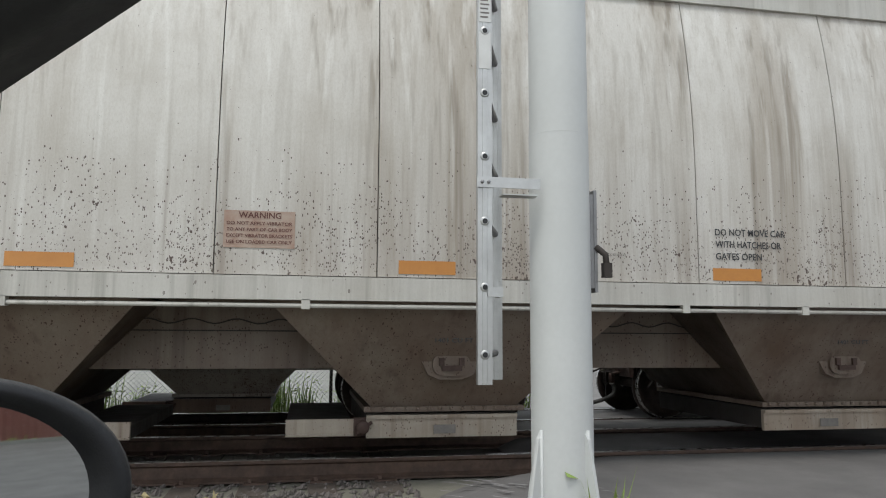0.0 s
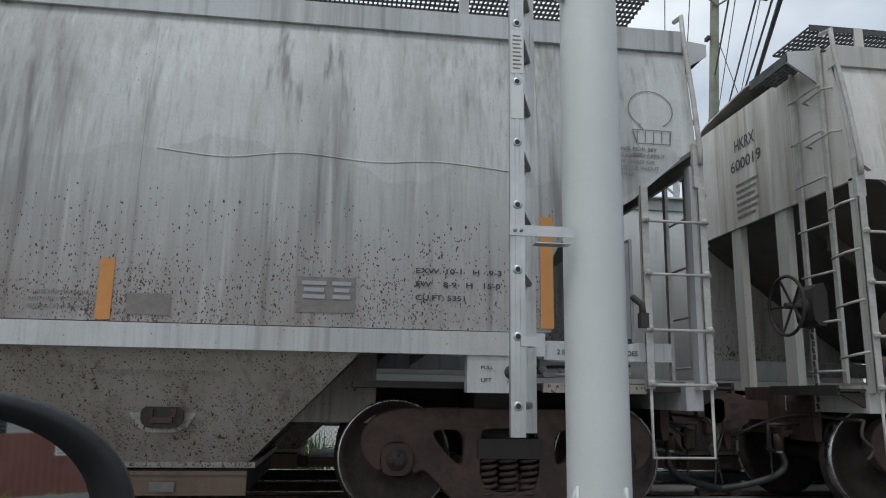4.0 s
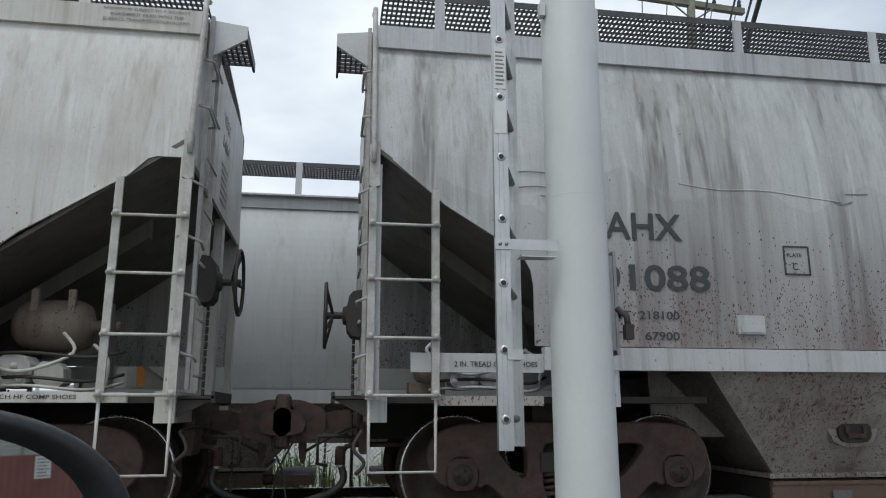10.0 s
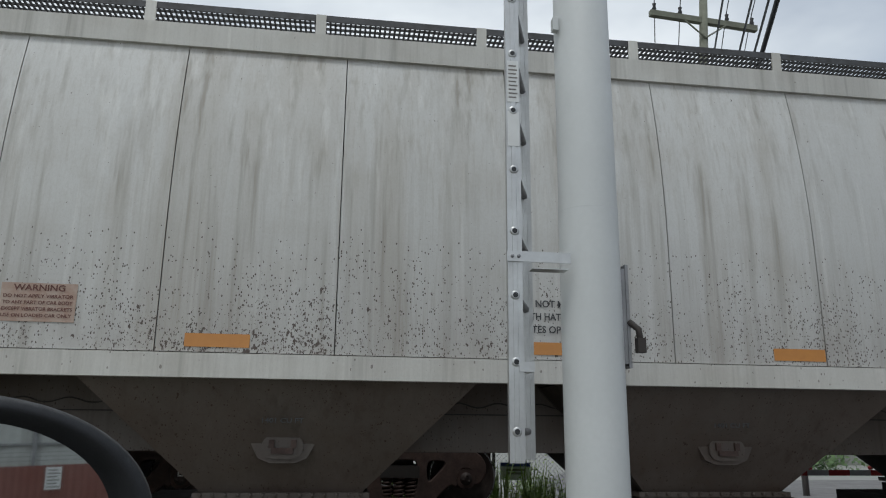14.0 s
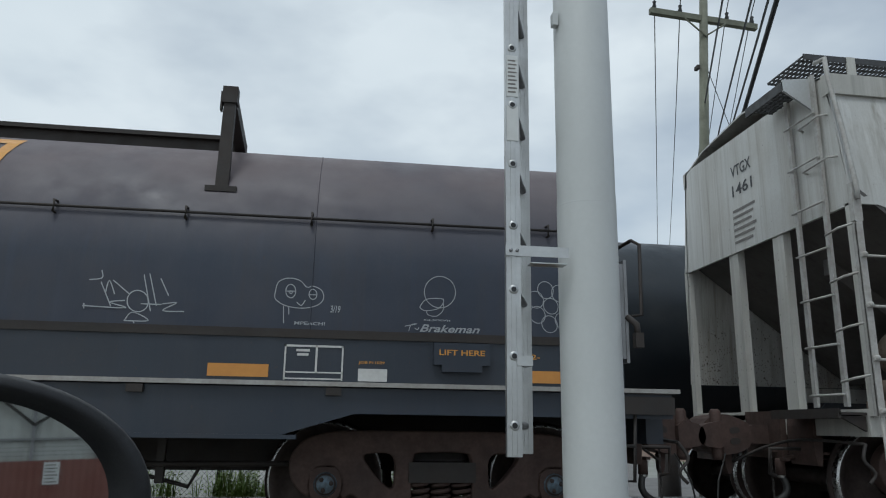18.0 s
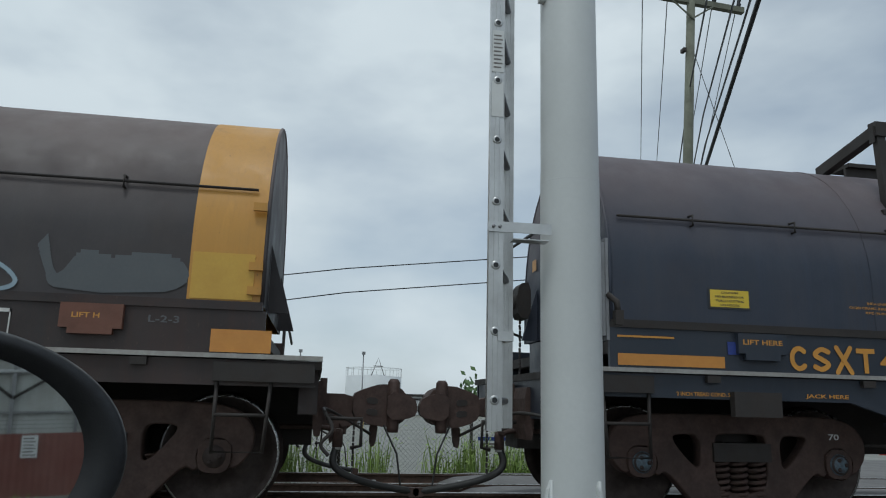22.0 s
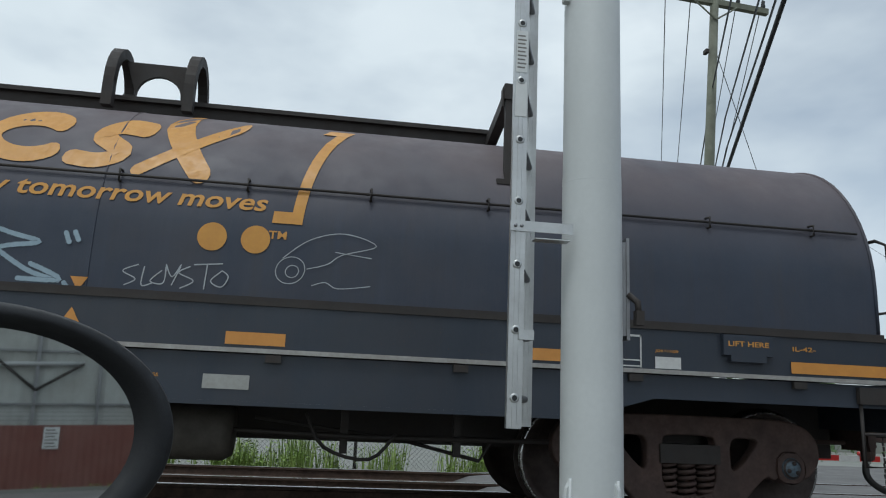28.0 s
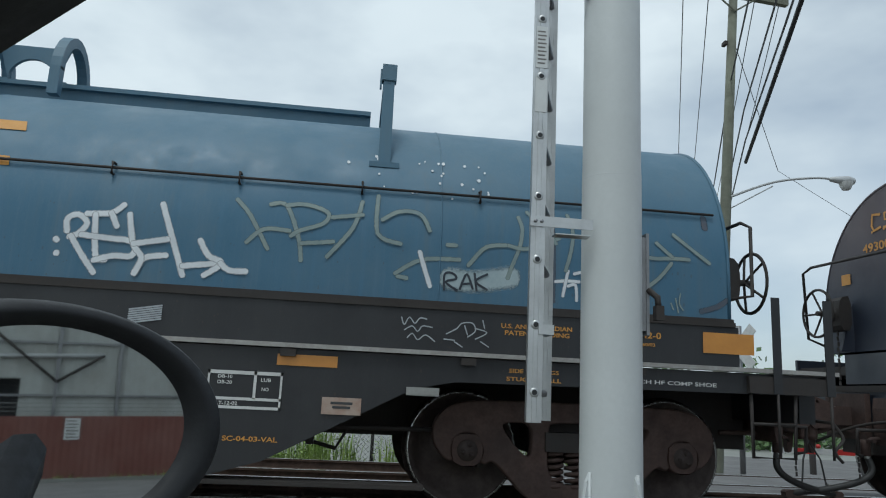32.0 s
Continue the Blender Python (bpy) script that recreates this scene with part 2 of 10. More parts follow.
def soft(m):
    """Lets sprayed paint thin out towards the edges of its lines, where the mesh says that less of it lies."""
    n, l = m.node_tree.nodes, m.node_tree.links
    cover = n.new("ShaderNodeAttribute")
    cover.attribute_name = "cover"
    grain = ramp(n, l, noise_of(n, l, coords(n, l), 55.0, 3), 0.3, 0.7, -0.18, 0.18)
    l.new(ramp(n, l, summed(n, l, cover.outputs["Fac"], grain), 0.12, 0.8), n["Principled BSDF"].inputs["Alpha"])
    return m


WHITE_A = car_paint("cream_wagon_paint", (0.67, 0.655, 0.615), (0.3, 0.25, 0.19), 1.0, 0.95, 3.0, 2.0, specks=1.0, grime_shade=0.3, rust_color=(0.075, 0.05, 0.04), smear=0.6)
WHITE_B = car_paint("grey_wagon_paint", (0.515, 0.525, 0.52), (0.17, 0.165, 0.158), 1.15, 1.0, 11.0, 2.05, dust=(0.3, 0.29, 0.28), dents=0.4, rust_color=(0.075, 0.042, 0.034), grime_shade=0.55, specks=1.6, lap=2.66, reach=0.75, smear=0.6)
WHITE_C = car_paint("white_wagon_paint", (0.57, 0.57, 0.55), (0.29, 0.255, 0.2), 0.9, 0.95, 23.0, 2.0, specks=1.2, grime_shade=0.32, rust_color=(0.07, 0.05, 0.04))
SILL_A = car_paint("cream_sill_paint", (0.58, 0.57, 0.53), (0.27, 0.25, 0.22), 0.7, 0.6, 5.0, 3.0, specks=0.12, grime_shade=0.05)
SILL_B = car_paint("grey_sill_paint", (0.52, 0.53, 0.54), (0.2, 0.2, 0.2), 0.9, 0.5, 15.0, 3.0, specks=0.12, grime_shade=0.05)
BAY_A = car_paint("grimy_cream_hopper", (0.215, 0.185, 0.15), (0.085, 0.06, 0.045), 1.0, 1.0, 8.0, 2.4, rust_color=(0.06, 0.03, 0.02), dust=(0.12, 0.085, 0.055), dusty=0.85, specks=0.5, grime_shade=0.4)
BAY_C = car_paint("grimy_dark_hopper", (0.115, 0.1, 0.086), (0.06, 0.048, 0.04), 0.9, 1.0, 28.0, 2.4, rust_color=(0.045, 0.025, 0.018), dust=(0.075, 0.055, 0.04), dusty=0.8, specks=0.4, grime_shade=0.3)
# Grime on the down-facing slope sheets, darkened further to paint in their shade.
SLOPE = car_paint("grimy_shaded_slope", (0.13, 0.125, 0.118), (0.06, 0.055, 0.05), 0.9, 0.4, 29.0, 3.0, dust=(0.075, 0.068, 0.06), dusty=0.7, specks=0.35, grime_shade=0.2)
GATE = car_paint("stained_cream_gate", (0.42, 0.38, 0.32), (0.2, 0.15, 0.11), 0.9, 0.8, 33.0, 2.4, rust_color=(0.09, 0.045, 0.03), dust=(0.25, 0.18, 0.12), dusty=0.7, specks=0.35, grime_shade=0.25)
GATE_B = car_paint("rusty_brown_gate", (0.17, 0.115, 0.085), (0.09, 0.055, 0.04), 0.9, 0.8, 35.0, 2.4, rust_color=(0.06, 0.03, 0.02), dust=(0.2, 0.14, 0.1), dusty=0.6, specks=0.35, grime_shade=0.25)
BAY_B = car_paint("grimy_grey_hopper", (0.4, 0.375, 0.35), (0.14, 0.115, 0.095), 0.9, 1.0, 17.0, 2.2, rust_color=(0.075, 0.034, 0.024), dust=(0.22, 0.185, 0.155), dusty=0.5, specks=1.5, grime_shade=0.15, reach=1.6)
NAVY = car_paint("faded_black_blue_hood", (0.032, 0.042, 0.066), (0.058, 0.06, 0.075), 0.7, 0.3, 31.0, 1.9, 0.55, dust=(0.06, 0.05, 0.05), dusty=0.4, fade_sheen=0.85, fade_sheen_color=(0.145, 0.112, 0.114), specks=0.15, grime_shade=0.05)
NAVY_SILL = car_paint("dark_blue_sill", (0.023, 0.033, 0.05), (0.045, 0.052, 0.066), 0.5, 0.3, 37.0, 1.9, 0.42, dust=(0.05, 0.045, 0.045), dusty=0.35, specks=0.15, grime_shade=0.05)
BROWN = car_paint("faded_brown_black_hood", (0.045, 0.04, 0.043), (0.075, 0.064, 0.06), 0.8, 0.4, 41.0, 1.9, 0.58, dust=(0.07, 0.055, 0.05), dusty=0.5, fade_sheen=0.9, fade_sheen_color=(0.155, 0.12, 0.112), specks=0.15, grime_shade=0.05)
BROWN_SILL = car_paint("rust_brown_sill", (0.024, 0.02, 0.021), (0.065, 0.03, 0.023), 0.7, 0.5, 47.0, 1.9, 0.5, dust=(0.07, 0.032, 0.022), dusty=0.4, specks=0.15, grime_shade=0.05)
LIFT_RED = plain("red_brown_primer", (0.17, 0.07, 0.045), 0.6, 0.0, (0.11, 0.05, 0.035), 6.0, 0.6, 0.1)
BLUE = car_paint("faded_blue_hood", (0.05, 0.14, 0.225), (0.13, 0.2, 0.25), 0.6, 0.3, 53.0, 1.9, 0.52, dust=(0.12, 0.17, 0.2), dusty=0.4, fade_sheen=0.55, fade_sheen_color=(0.13, 0.2, 0.245), specks=0.15, grime_shade=0.05)
YELLOW = car_paint("worn_yellow_band", (0.56, 0.28, 0.05), (0.4, 0.2, 0.05), 0.6, 0.4, 59.0, 1.8, 0.45, dust=(0.45, 0.26, 0.07), dusty=0.4, specks=0.15, grime_shade=0.05)
YELLOW_PATCH = plain("paler_yellow_paint", (0.62, 0.38, 0.06), 0.45, 0.0, (0.5, 0.28, 0.05), 4.0, 0.5, 0.03)
COVER_UP = plain("dull_blue_grey_cover_paint", (0.085, 0.095, 0.105), 0.6, 0.0, (0.12, 0.125, 0.13), 6.0, 0.6, 0.02)
TANK = car_paint("black_tank_paint", (0.016, 0.021, 0.027), (0.03, 0.034, 0.038), 0.25, 0.1, 61.0, 1.8, 0.4, dusty=0.05, specks=0.1, grime_shade=0.03, smear=0.2)
BLACK_SILL = car_paint("black_frame_paint", (0.02, 0.021, 0.024), (0.04, 0.04, 0.042), 0.5, 0.3, 67.0, 1.9, 0.5, dust=(0.045, 0.045, 0.047), dusty=0.35, specks=0.15, grime_shade=0.02)
DUSTY = plain("dusty_brown_steel", (0.1, 0.088, 0.075), 0.75, 0.1, (0.05, 0.043, 0.038), 4.0, 0.7, 0.15)
FAR_WHITE = car_paint("far_grey_wagon_paint", (0.47, 0.485, 0.485), (0.33, 0.32, 0.3), 0.6, 0.5, 71.0, 1.9, specks=0.15, grime_shade=0.05)
IRON = plain("rust_brown_cast_iron", (0.088, 0.052, 0.042), 0.75, 0.1, (0.045, 0.03, 0.026), 5.0, 0.8, 0.3)
DARK = plain("dark_grimy_steel", (0.032, 0.029, 0.028), 0.7, 0.2, (0.06, 0.047, 0.04), 4.0, 0.5, 0.15)
WHEEL = plain("brown_wheel_steel", (0.075, 0.056, 0.05), 0.6, 0.4, (0.03, 0.022, 0.02), 7.0, 0.7, 0.15)
TREAD = plain("polished_wheel_rim", (0.5, 0.5, 0.5), 0.28, 1.0, (0.35, 0.34, 0.33), 9.0, 0.4, 0.05)
CAP = plain("bearing_cap_paint", (0.13, 0.19, 0.24), 0.5, 0.3, (0.06, 0.05, 0.045), 20.0, 0.7, 0.1)
RAILING = plain("worn_white_handrail", (0.5, 0.5, 0.48), 0.55, 0.0, (0.26, 0.22, 0.19), 9.0, 0.6, 0.1)
GRATE = plain("dark_steel_grating", (0.09, 0.092, 0.096), 0.6, 0.5, (0.05, 0.045, 0.04), 6.0, 0.5, 0.0)
ORANGE = plain("orange_reflector_tape", (0.53, 0.235, 0.06), 0.4, 0.0, (0.4, 0.165, 0.045), 9.0, 0.35, 0.05)
AMBER = plain("amber_reflector_tape", (0.8, 0.4, 0.035), 0.35, 0.0, (0.6, 0.27, 0.03), 9.0, 0.35, 0.05)
GOLD = plain("gold_letter_paint", (0.62, 0.3, 0.05), 0.45, 0.0, (0.45, 0.2, 0.05), 8.0, 0.4, 0.05)
INK = plain("black_stencil_paint", (0.035, 0.037, 0.042), 0.55, 0.0, (0.07, 0.07, 0.07), 12.0, 0.5, 0.0)
INK_FAINT = plain("faded_stencil_paint", (0.13, 0.12, 0.115), 0.6, 0.0, (0.24, 0.22, 0.2), 12.0, 0.7, 0.0)
PATCH = plain("grey_patch_paint", (0.29, 0.29, 0.32), 0.55, 0.0, (0.36, 0.36, 0.37), 6.0, 0.5, 0.0)
WARN = plain("faded_red_brown_panel", (0.32, 0.2, 0.15), 0.6, 0.0, (0.45, 0.38, 0.32), 9.0, 0.7, 0.0)
STRIP = plain("orange_brown_reflector", (0.6, 0.27, 0.055), 0.4, 0.0, (0.48, 0.2, 0.045), 7.0, 0.5, 0.05)
WARN_INK = plain("dark_red_stencil", (0.1, 0.035, 0.028), 0.6, 0.0, (0.16, 0.07, 0.055), 12.0, 0.5, 0.0)
PALE = plain("white_stencil_paint", (0.66, 0.66, 0.64), 0.5, 0.0, (0.42, 0.41, 0.4), 9.0, 0.5, 0.0)
CHALK = soft(plain("white_paint_marker", (0.42, 0.45, 0.47), 0.7, 0.0, (0.25, 0.26, 0.28), 14.0, 0.5, 0.0))
CHALK_FAINT = plain("faint_paint_marker", (0.13, 0.135, 0.14), 0.7, 0.0, (0.08, 0.08, 0.085), 14.0, 0.6, 0.0)
SPRAY = soft(plain("white_spray_paint", (0.72, 0.74, 0.75), 0.5, 0.0, (0.5, 0.52, 0.55), 6.0, 0.5, 0.0))
SPRAY_GREEN = soft(plain("pale_green_spray", (0.25, 0.3, 0.27), 0.5, 0.0, (0.13, 0.2, 0.23), 6.0, 0.5, 0.0))
SPRAY_YELLOW = soft(plain("yellow_spray", (0.62, 0.58, 0.24), 0.5, 0.0, (0.4, 0.38, 0.2), 6.0, 0.5, 0.0))
SPRAY_SKY = soft(plain("pale_blue_spray", (0.33, 0.42, 0.48), 0.5, 0.0, (0.2, 0.27, 0.33), 6.0, 0.6, 0.0))
SPRAY_PALE = soft(plain("pale_spray_blotch", (0.4, 0.47, 0.48), 0.6, 0.0, (0.25, 0.33, 0.37), 6.0, 0.6, 0.0))
RUST_STAIN = soft(plain("rust_run_stain", (0.1, 0.085, 0.095), 0.8, 0.0, (0.07, 0.11, 0.15), 9.0, 0.8, 0.0))
SPRAY_LILAC = plain("lilac_grey_spray", (0.15, 0.14, 0.165), 0.5, 0.0, (0.23, 0.21, 0.24), 5.0, 0.6, 0.0)
SPRAY_BLACK = plain("black_spray", (0.025, 0.03, 0.034), 0.45, 0.0, (0.035, 0.036, 0.04), 5.0, 0.6, 0.0)
SILVER = plain("silver_spray", (0.36, 0.39, 0.4), 0.4, 0.2, (0.5, 0.52, 0.53), 12.0, 0.9, 0.0)
sn, sl = SILVER.node_tree.nodes, SILVER.node_tree.links
bubbles = sn.new("ShaderNodeTexVoronoi")
bubbles.inputs["Scale"].default_value = 11.0
sl.new(coords(sn, sl), bubbles.inputs["Vector"])
sl.new(mixed(sn, sl, ramp(sn, sl, bubbles.outputs["Distance"], 0.34, 0.2), sn["Principled BSDF"].inputs["Base Color"].links[0].from_socket, (0.72, 0.74, 0.75)), sn["Principled BSDF"].inputs["Base Color"])
CREAM = plain("cream_spray", (0.62, 0.58, 0.42), 0.5, 0.0, (0.5, 0.46, 0.32), 8.0, 0.5, 0.0)
LEDGE = plain("pale_worn_ledge", (0.42, 0.41, 0.39), 0.5, 0.2, (0.2, 0.17, 0.15), 5.0, 0.6, 0.1)
HOSE = plain("black_rubber_hose", (0.018, 0.018, 0.018), 0.55, 0.0, (0.04, 0.038, 0.035), 10.0, 0.5, 0.1)
ALU = plain("brushed_aluminium", (0.54, 0.545, 0.54), 0.4, 0.85, (0.4, 0.4, 0.4), 4.0, 0.5, 0.05)
ALU_DARK = plain("dull_aluminium", (0.3, 0.3, 0.31), 0.5, 0.8, (0.2, 0.2, 0.2), 4.0, 0.5, 0.05)
POLE = plain("pale_grey_pole_paint", (0.58, 0.595, 0.59), 0.5, 0.0, (0.5, 0.515, 0.51), 1.6, 0.6, 0.04)
RUBBER = plain("black_plastic", (0.007, 0.0075, 0.009), 0.55, 0.0, (0.02, 0.02, 0.022), 30.0, 0.4, 0.08, 300.0)
RAIL = plain("rusty_rail_steel", (0.125, 0.08, 0.06), 0.7, 0.3, (0.04, 0.028, 0.024), 6.0, 0.7, 0.2)
RAIL_TOP = plain("polished_rail_head", (0.42, 0.4, 0.39), 0.3, 1.0, (0.25, 0.22, 0.2), 6.0, 0.5, 0.05)
WOOD = plain("weathered_timber", (0.12, 0.1, 0.085), 0.85, 0.0, (0.06, 0.05, 0.042), 5.0, 0.8, 0.5)
POLE_WOOD = plain("green_grey_pole_timber", (0.2, 0.21, 0.16), 0.85, 0.0, (0.11, 0.11, 0.085), 4.0, 0.7, 0.4)
BALLAST = plain("ballast_stone", (0.17, 0.15, 0.14), 0.9, 0.0, (0.07, 0.062, 0.058), 9.0, 0.8, 0.8)
ASPHALT = plain("worn_asphalt", (0.17, 0.163, 0.158), 0.85, 0.0, (0.1, 0.096, 0.094), 1.2, 0.7, 0.5, 90.0)
CHALKED = plain("pale_scuffed_asphalt", (0.3, 0.29, 0.29), 0.85, 0.0, (0.18, 0.17, 0.17), 9.0, 0.6, 0.2)
GROUND = plain("dusty_gravel_ground", (0.24, 0.23, 0.2), 0.95, 0.0, (0.14, 0.14, 0.1), 0.5, 0.7, 0.5, 30.0)
YARD = plain("pale_concrete_yard", (0.27, 0.27, 0.25), 0.9, 0.0, (0.17, 0.18, 0.15), 0.5, 0.6, 0.2)
LEAF = plain("weed_leaf", (0.17, 0.29, 0.05), 0.6, 0.0, (0.27, 0.33, 0.09), 3.0, 0.8, 0.0)
LEAF_DARK = plain("hedge_leaf", (0.05, 0.11, 0.03), 0.6, 0.0, (0.09, 0.14, 0.04), 2.0, 0.8, 0.0)
WIRE = plain("galvanised_wire", (0.3, 0.3, 0.3), 0.5, 0.7, (0.2, 0.2, 0.2), 5.0, 0.4, 0.0)
CABLE = plain("black_cable", (0.02, 0.021, 0.024), 0.6, 0.0, (0.03, 0.03, 0.03), 5.0, 0.4, 0.0)
TANK_WHITE = plain("white_storage_tank", (0.62, 0.64, 0.65), 0.5, 0.0, (0.5, 0.52, 0.52), 0.5, 0.5, 0.05)
PIPE = plain("pale_pipe", (0.55, 0.56, 0.56), 0.45, 0.2, (0.38, 0.38, 0.37), 2.0, 0.6, 0.05)
BRICK = plain("tan_brick_wall", (0.34, 0.25, 0.2), 0.85, 0.0, (0.26, 0.18, 0.14), 2.0, 0.7, 0.3)
CORRUGATED = plain("white_corrugated_wall", (0.5, 0.52, 0.5), 0.6, 0.0, (0.33, 0.32, 0.29), 1.1, 0.7, 0.1)
RUST_SHEET = plain("red_rust_sheet", (0.16, 0.05, 0.037), 0.75, 0.0, (0.24, 0.12, 0.1), 1.4, 0.7, 0.1)
RED = plain("red_paint", (0.5, 0.03, 0.025), 0.4, 0.0, (0.35, 0.025, 0.02), 5.0, 0.4, 0.0)
SAFETY = plain("orange_plastic", (0.75, 0.13, 0.03), 0.5, 0.0, (0.6, 0.1, 0.02), 5.0, 0.4, 0.0)
SAFETY_YELLOW = plain("yellow_post_paint", (0.7, 0.5, 0.05), 0.5, 0.0, (0.5, 0.35, 0.05), 5.0, 0.4, 0.0)
PAPER = plain("white_notice", (0.68, 0.69, 0.68), 0.5, 0.0, (0.55, 0.55, 0.53), 9.0, 0.4, 0.0)
CAUTION = plain("yellow_sticker", (0.72, 0.52, 0.05), 0.4, 0.0, (0.6, 0.42, 0.05), 9.0, 0.3, 0.0)
BLUE_MARK = plain("blue_spray", (0.03, 0.06, 0.3), 0.5, 0.0, (0.03, 0.04, 0.12), 9.0, 0.6, 0.0)
PLATE = plain("tin_plate", (0.38, 0.38, 0.36), 0.4, 0.6, (0.3, 0.29, 0.27), 20.0, 0.4, 0.05)
CAR_BODY = plain("dark_grey_car_paint", (0.04, 0.042, 0.045), 0.25, 0.3, (0.05, 0.05, 0.055), 3.0, 0.3, 0.0)

GLASS, gn, gl, gb = base_mat("mirror_glass", 0.02, 1.0)
gb.inputs["Base Color"].default_value = (0.62, 0.65, 0.66, 1)


# ---- mesh helpers ----
class Shape:
    def __init__(self):
        self.v, self.f, self.s, self.c = [], [], [], {}

    def face(self, pts, smooth=False):
        i = len(self.v)
        self.v += [tuple(p) for p in pts]
        self.f.append(tuple(range(i, i + len(pts))))
        self.s.append(smooth)

    def box(self, x0, x1, y0, y1, z0, z1):
        i = len(self.v)
        self.v += [(x, y, z) for z in (z0, z1) for y in (y0, y1) for x in (x0, x1)]
        for q in ((0, 2, 3, 1), (4, 5, 7, 6), (0, 1, 5, 4), (2, 6, 7, 3), (0, 4, 6, 2), (1, 3, 7, 5)):
            self.f.append(tuple(i + k for k in q))
            self.s.append(False)
        return self

    def hexa(self, low, high):
        """A block between two four-cornered rings."""
        i = len(self.v)
        self.v += [tuple(p) for p in (*low, *high)]
        for q in ((3, 2, 1, 0), (4, 5, 6, 7), (0, 1, 5, 4), (1, 2, 6, 5), (2, 3, 7, 6), (3, 0, 4, 7)):
            self.f.append(tuple(i + k for k in q))
            self.s.append(False)
        return self

    def prism(self, poly, y0, y1):
        """A flat outline in x and z, given depth along y."""
        n, i = len(poly), len(self.v)
        self.v += [(x, y0, z) for x, z in poly] + [(x, y1, z) for x, z in poly]
        self.f += [tuple(range(i, i + n)), tuple(range(i + 2 * n - 1, i + n - 1, -1))]
        self.f += [(i + k, i + n + k, i + n + (k + 1) % n, i + (k + 1) % n) for k in range(n)]
        self.s += [False] * (n + 2)
        return self

    def tube(self, pts, r, n=8, closed=False, caps=True):
        pts = [Vector(p) for p in pts]
        i, m = len(self.v), len(pts)
        side = None
        for k, p in enumerate(pts):
            a = pts[k - 1] if k or closed else p
            b = pts[(k + 1) % m] if k < m - 1 or closed else p
            d = (b - a).normalized()
            if side is None or abs(side.dot(d)) > 0.95:
                side = Vector((0, 0, 1)) if abs(d.z) < 0.9 else Vector((1, 0, 0))
            u = (side - d * side.dot(d)).normalized()
            w = d.cross(u)
            side = u
            self.v += [tuple(p + (u * math.cos(2 * math.pi * q / n) + w * math.sin(2 * math.pi * q / n)) * r) for q in range(n)]
        for k in range(m if closed else m - 1):
            for q in range(n):
                self.f.append((i + k * n + q, i + k * n + (q + 1) % n, i + ((k + 1) % m) * n + (q + 1) % n, i + ((k + 1) % m) * n + q))
                self.s.append(n > 5)
        if caps and not closed:
            self.f += [tuple(range(i + n - 1, i - 1, -1)), tuple(range(i + (m - 1) * n, i + m * n))]
            self.s += [False, False]
        return self

    def lathe(self, profile, n=24, axis="y", centre=(0, 0, 0)):
        """Profile of (radius, height) turned round an axis."""
        i, m = len(self.v), len(profile)
        for r, h in profile:
            for q in range(n):
                a = 2 * math.pi * q / n
                c, s = r * math.cos(a), r * math.sin(a)
                p = {"y": (c, h, s), "z": (c, s, h), "x": (h, c, s)}[axis]
                self.v.append(tuple(p[k] + centre[k] for k in range(3)))
        for k in range(m - 1):
            for q in range(n):
                self.f.append((i + k * n + q, i + k * n + (q + 1) % n, i + (k + 1) * n + (q + 1) % n, i + (k + 1) * n + q))
                self.s.append(True)
        return self

    def mesh(self, name, material):
        me = bpy.data.meshes.new(name)
        me.from_pydata(self.v, [], self.f)
        me.polygons.foreach_set("use_smooth", self.s)
        me.materials.append(material)
        if "cover" in [q.attribute_name for q in material.node_tree.nodes if q.type == "ATTRIBUTE"]:
            me.attributes.new("cover", "FLOAT", "POINT").data.foreach_set("value", [self.c.get(k, 1.0) for k in range(len(self.v))])
        return me


def part(name, shape, material, parent, label="", at=None, kind=""):
    """One mesh object under a thing or under a part."""
    ob = new(name, shape if isinstance(shape, bpy.types.Mesh) else shape.mesh(name, material))
    ob.parent = parent
    if at is not None:
        ob.matrix_basis = at
    return tagged(ob, label, kind=kind)


def thing(name, label, category, group="", at=None, kind=""):
    ob = new(name)
    ob.empty_display_size = 0.3
    if at is not None:
        ob.matrix_basis = at
    return tagged(ob, label, category, group, kind)


def solid(name, shape, material, label, category="", group="", kind="", at=None):
    ob = new(name, shape.mesh(name, material))
    if at is not None:
        ob.matrix_basis = at
    return tagged(ob, label, category, group, kind)


def glyphs(text):
    """The flat outline of a line of text, as points and faces, one unit wide and high."""
    cu = bpy.data.curves.new("lettering", "FONT")
    cu.body, cu.resolution_u, cu.offset = text, 3, 0.018
    ob = bpy.data.objects.new("lettering", cu)
    scene.collection.objects.link(ob)
    me = bpy.data.meshes.new_from_object(ob.evaluated_get(bpy.context.evaluated_depsgraph_get()))
    pts = [tuple(p.co) for p in me.vertices]
    faces = [tuple(q.vertices) for q in me.polygons]
    bpy.data.objects.remove(ob)
    bpy.data.curves.remove(cu)
    bpy.data.meshes.remove(me)
    xs, ys = [p[0] for p in pts], [p[1] for p in pts]
    w, h = max(xs) - min(xs), max(ys) - min(ys)
    return [((p[0] - min(xs)) / w, (p[1] - min(ys)) / h) for p in pts], faces


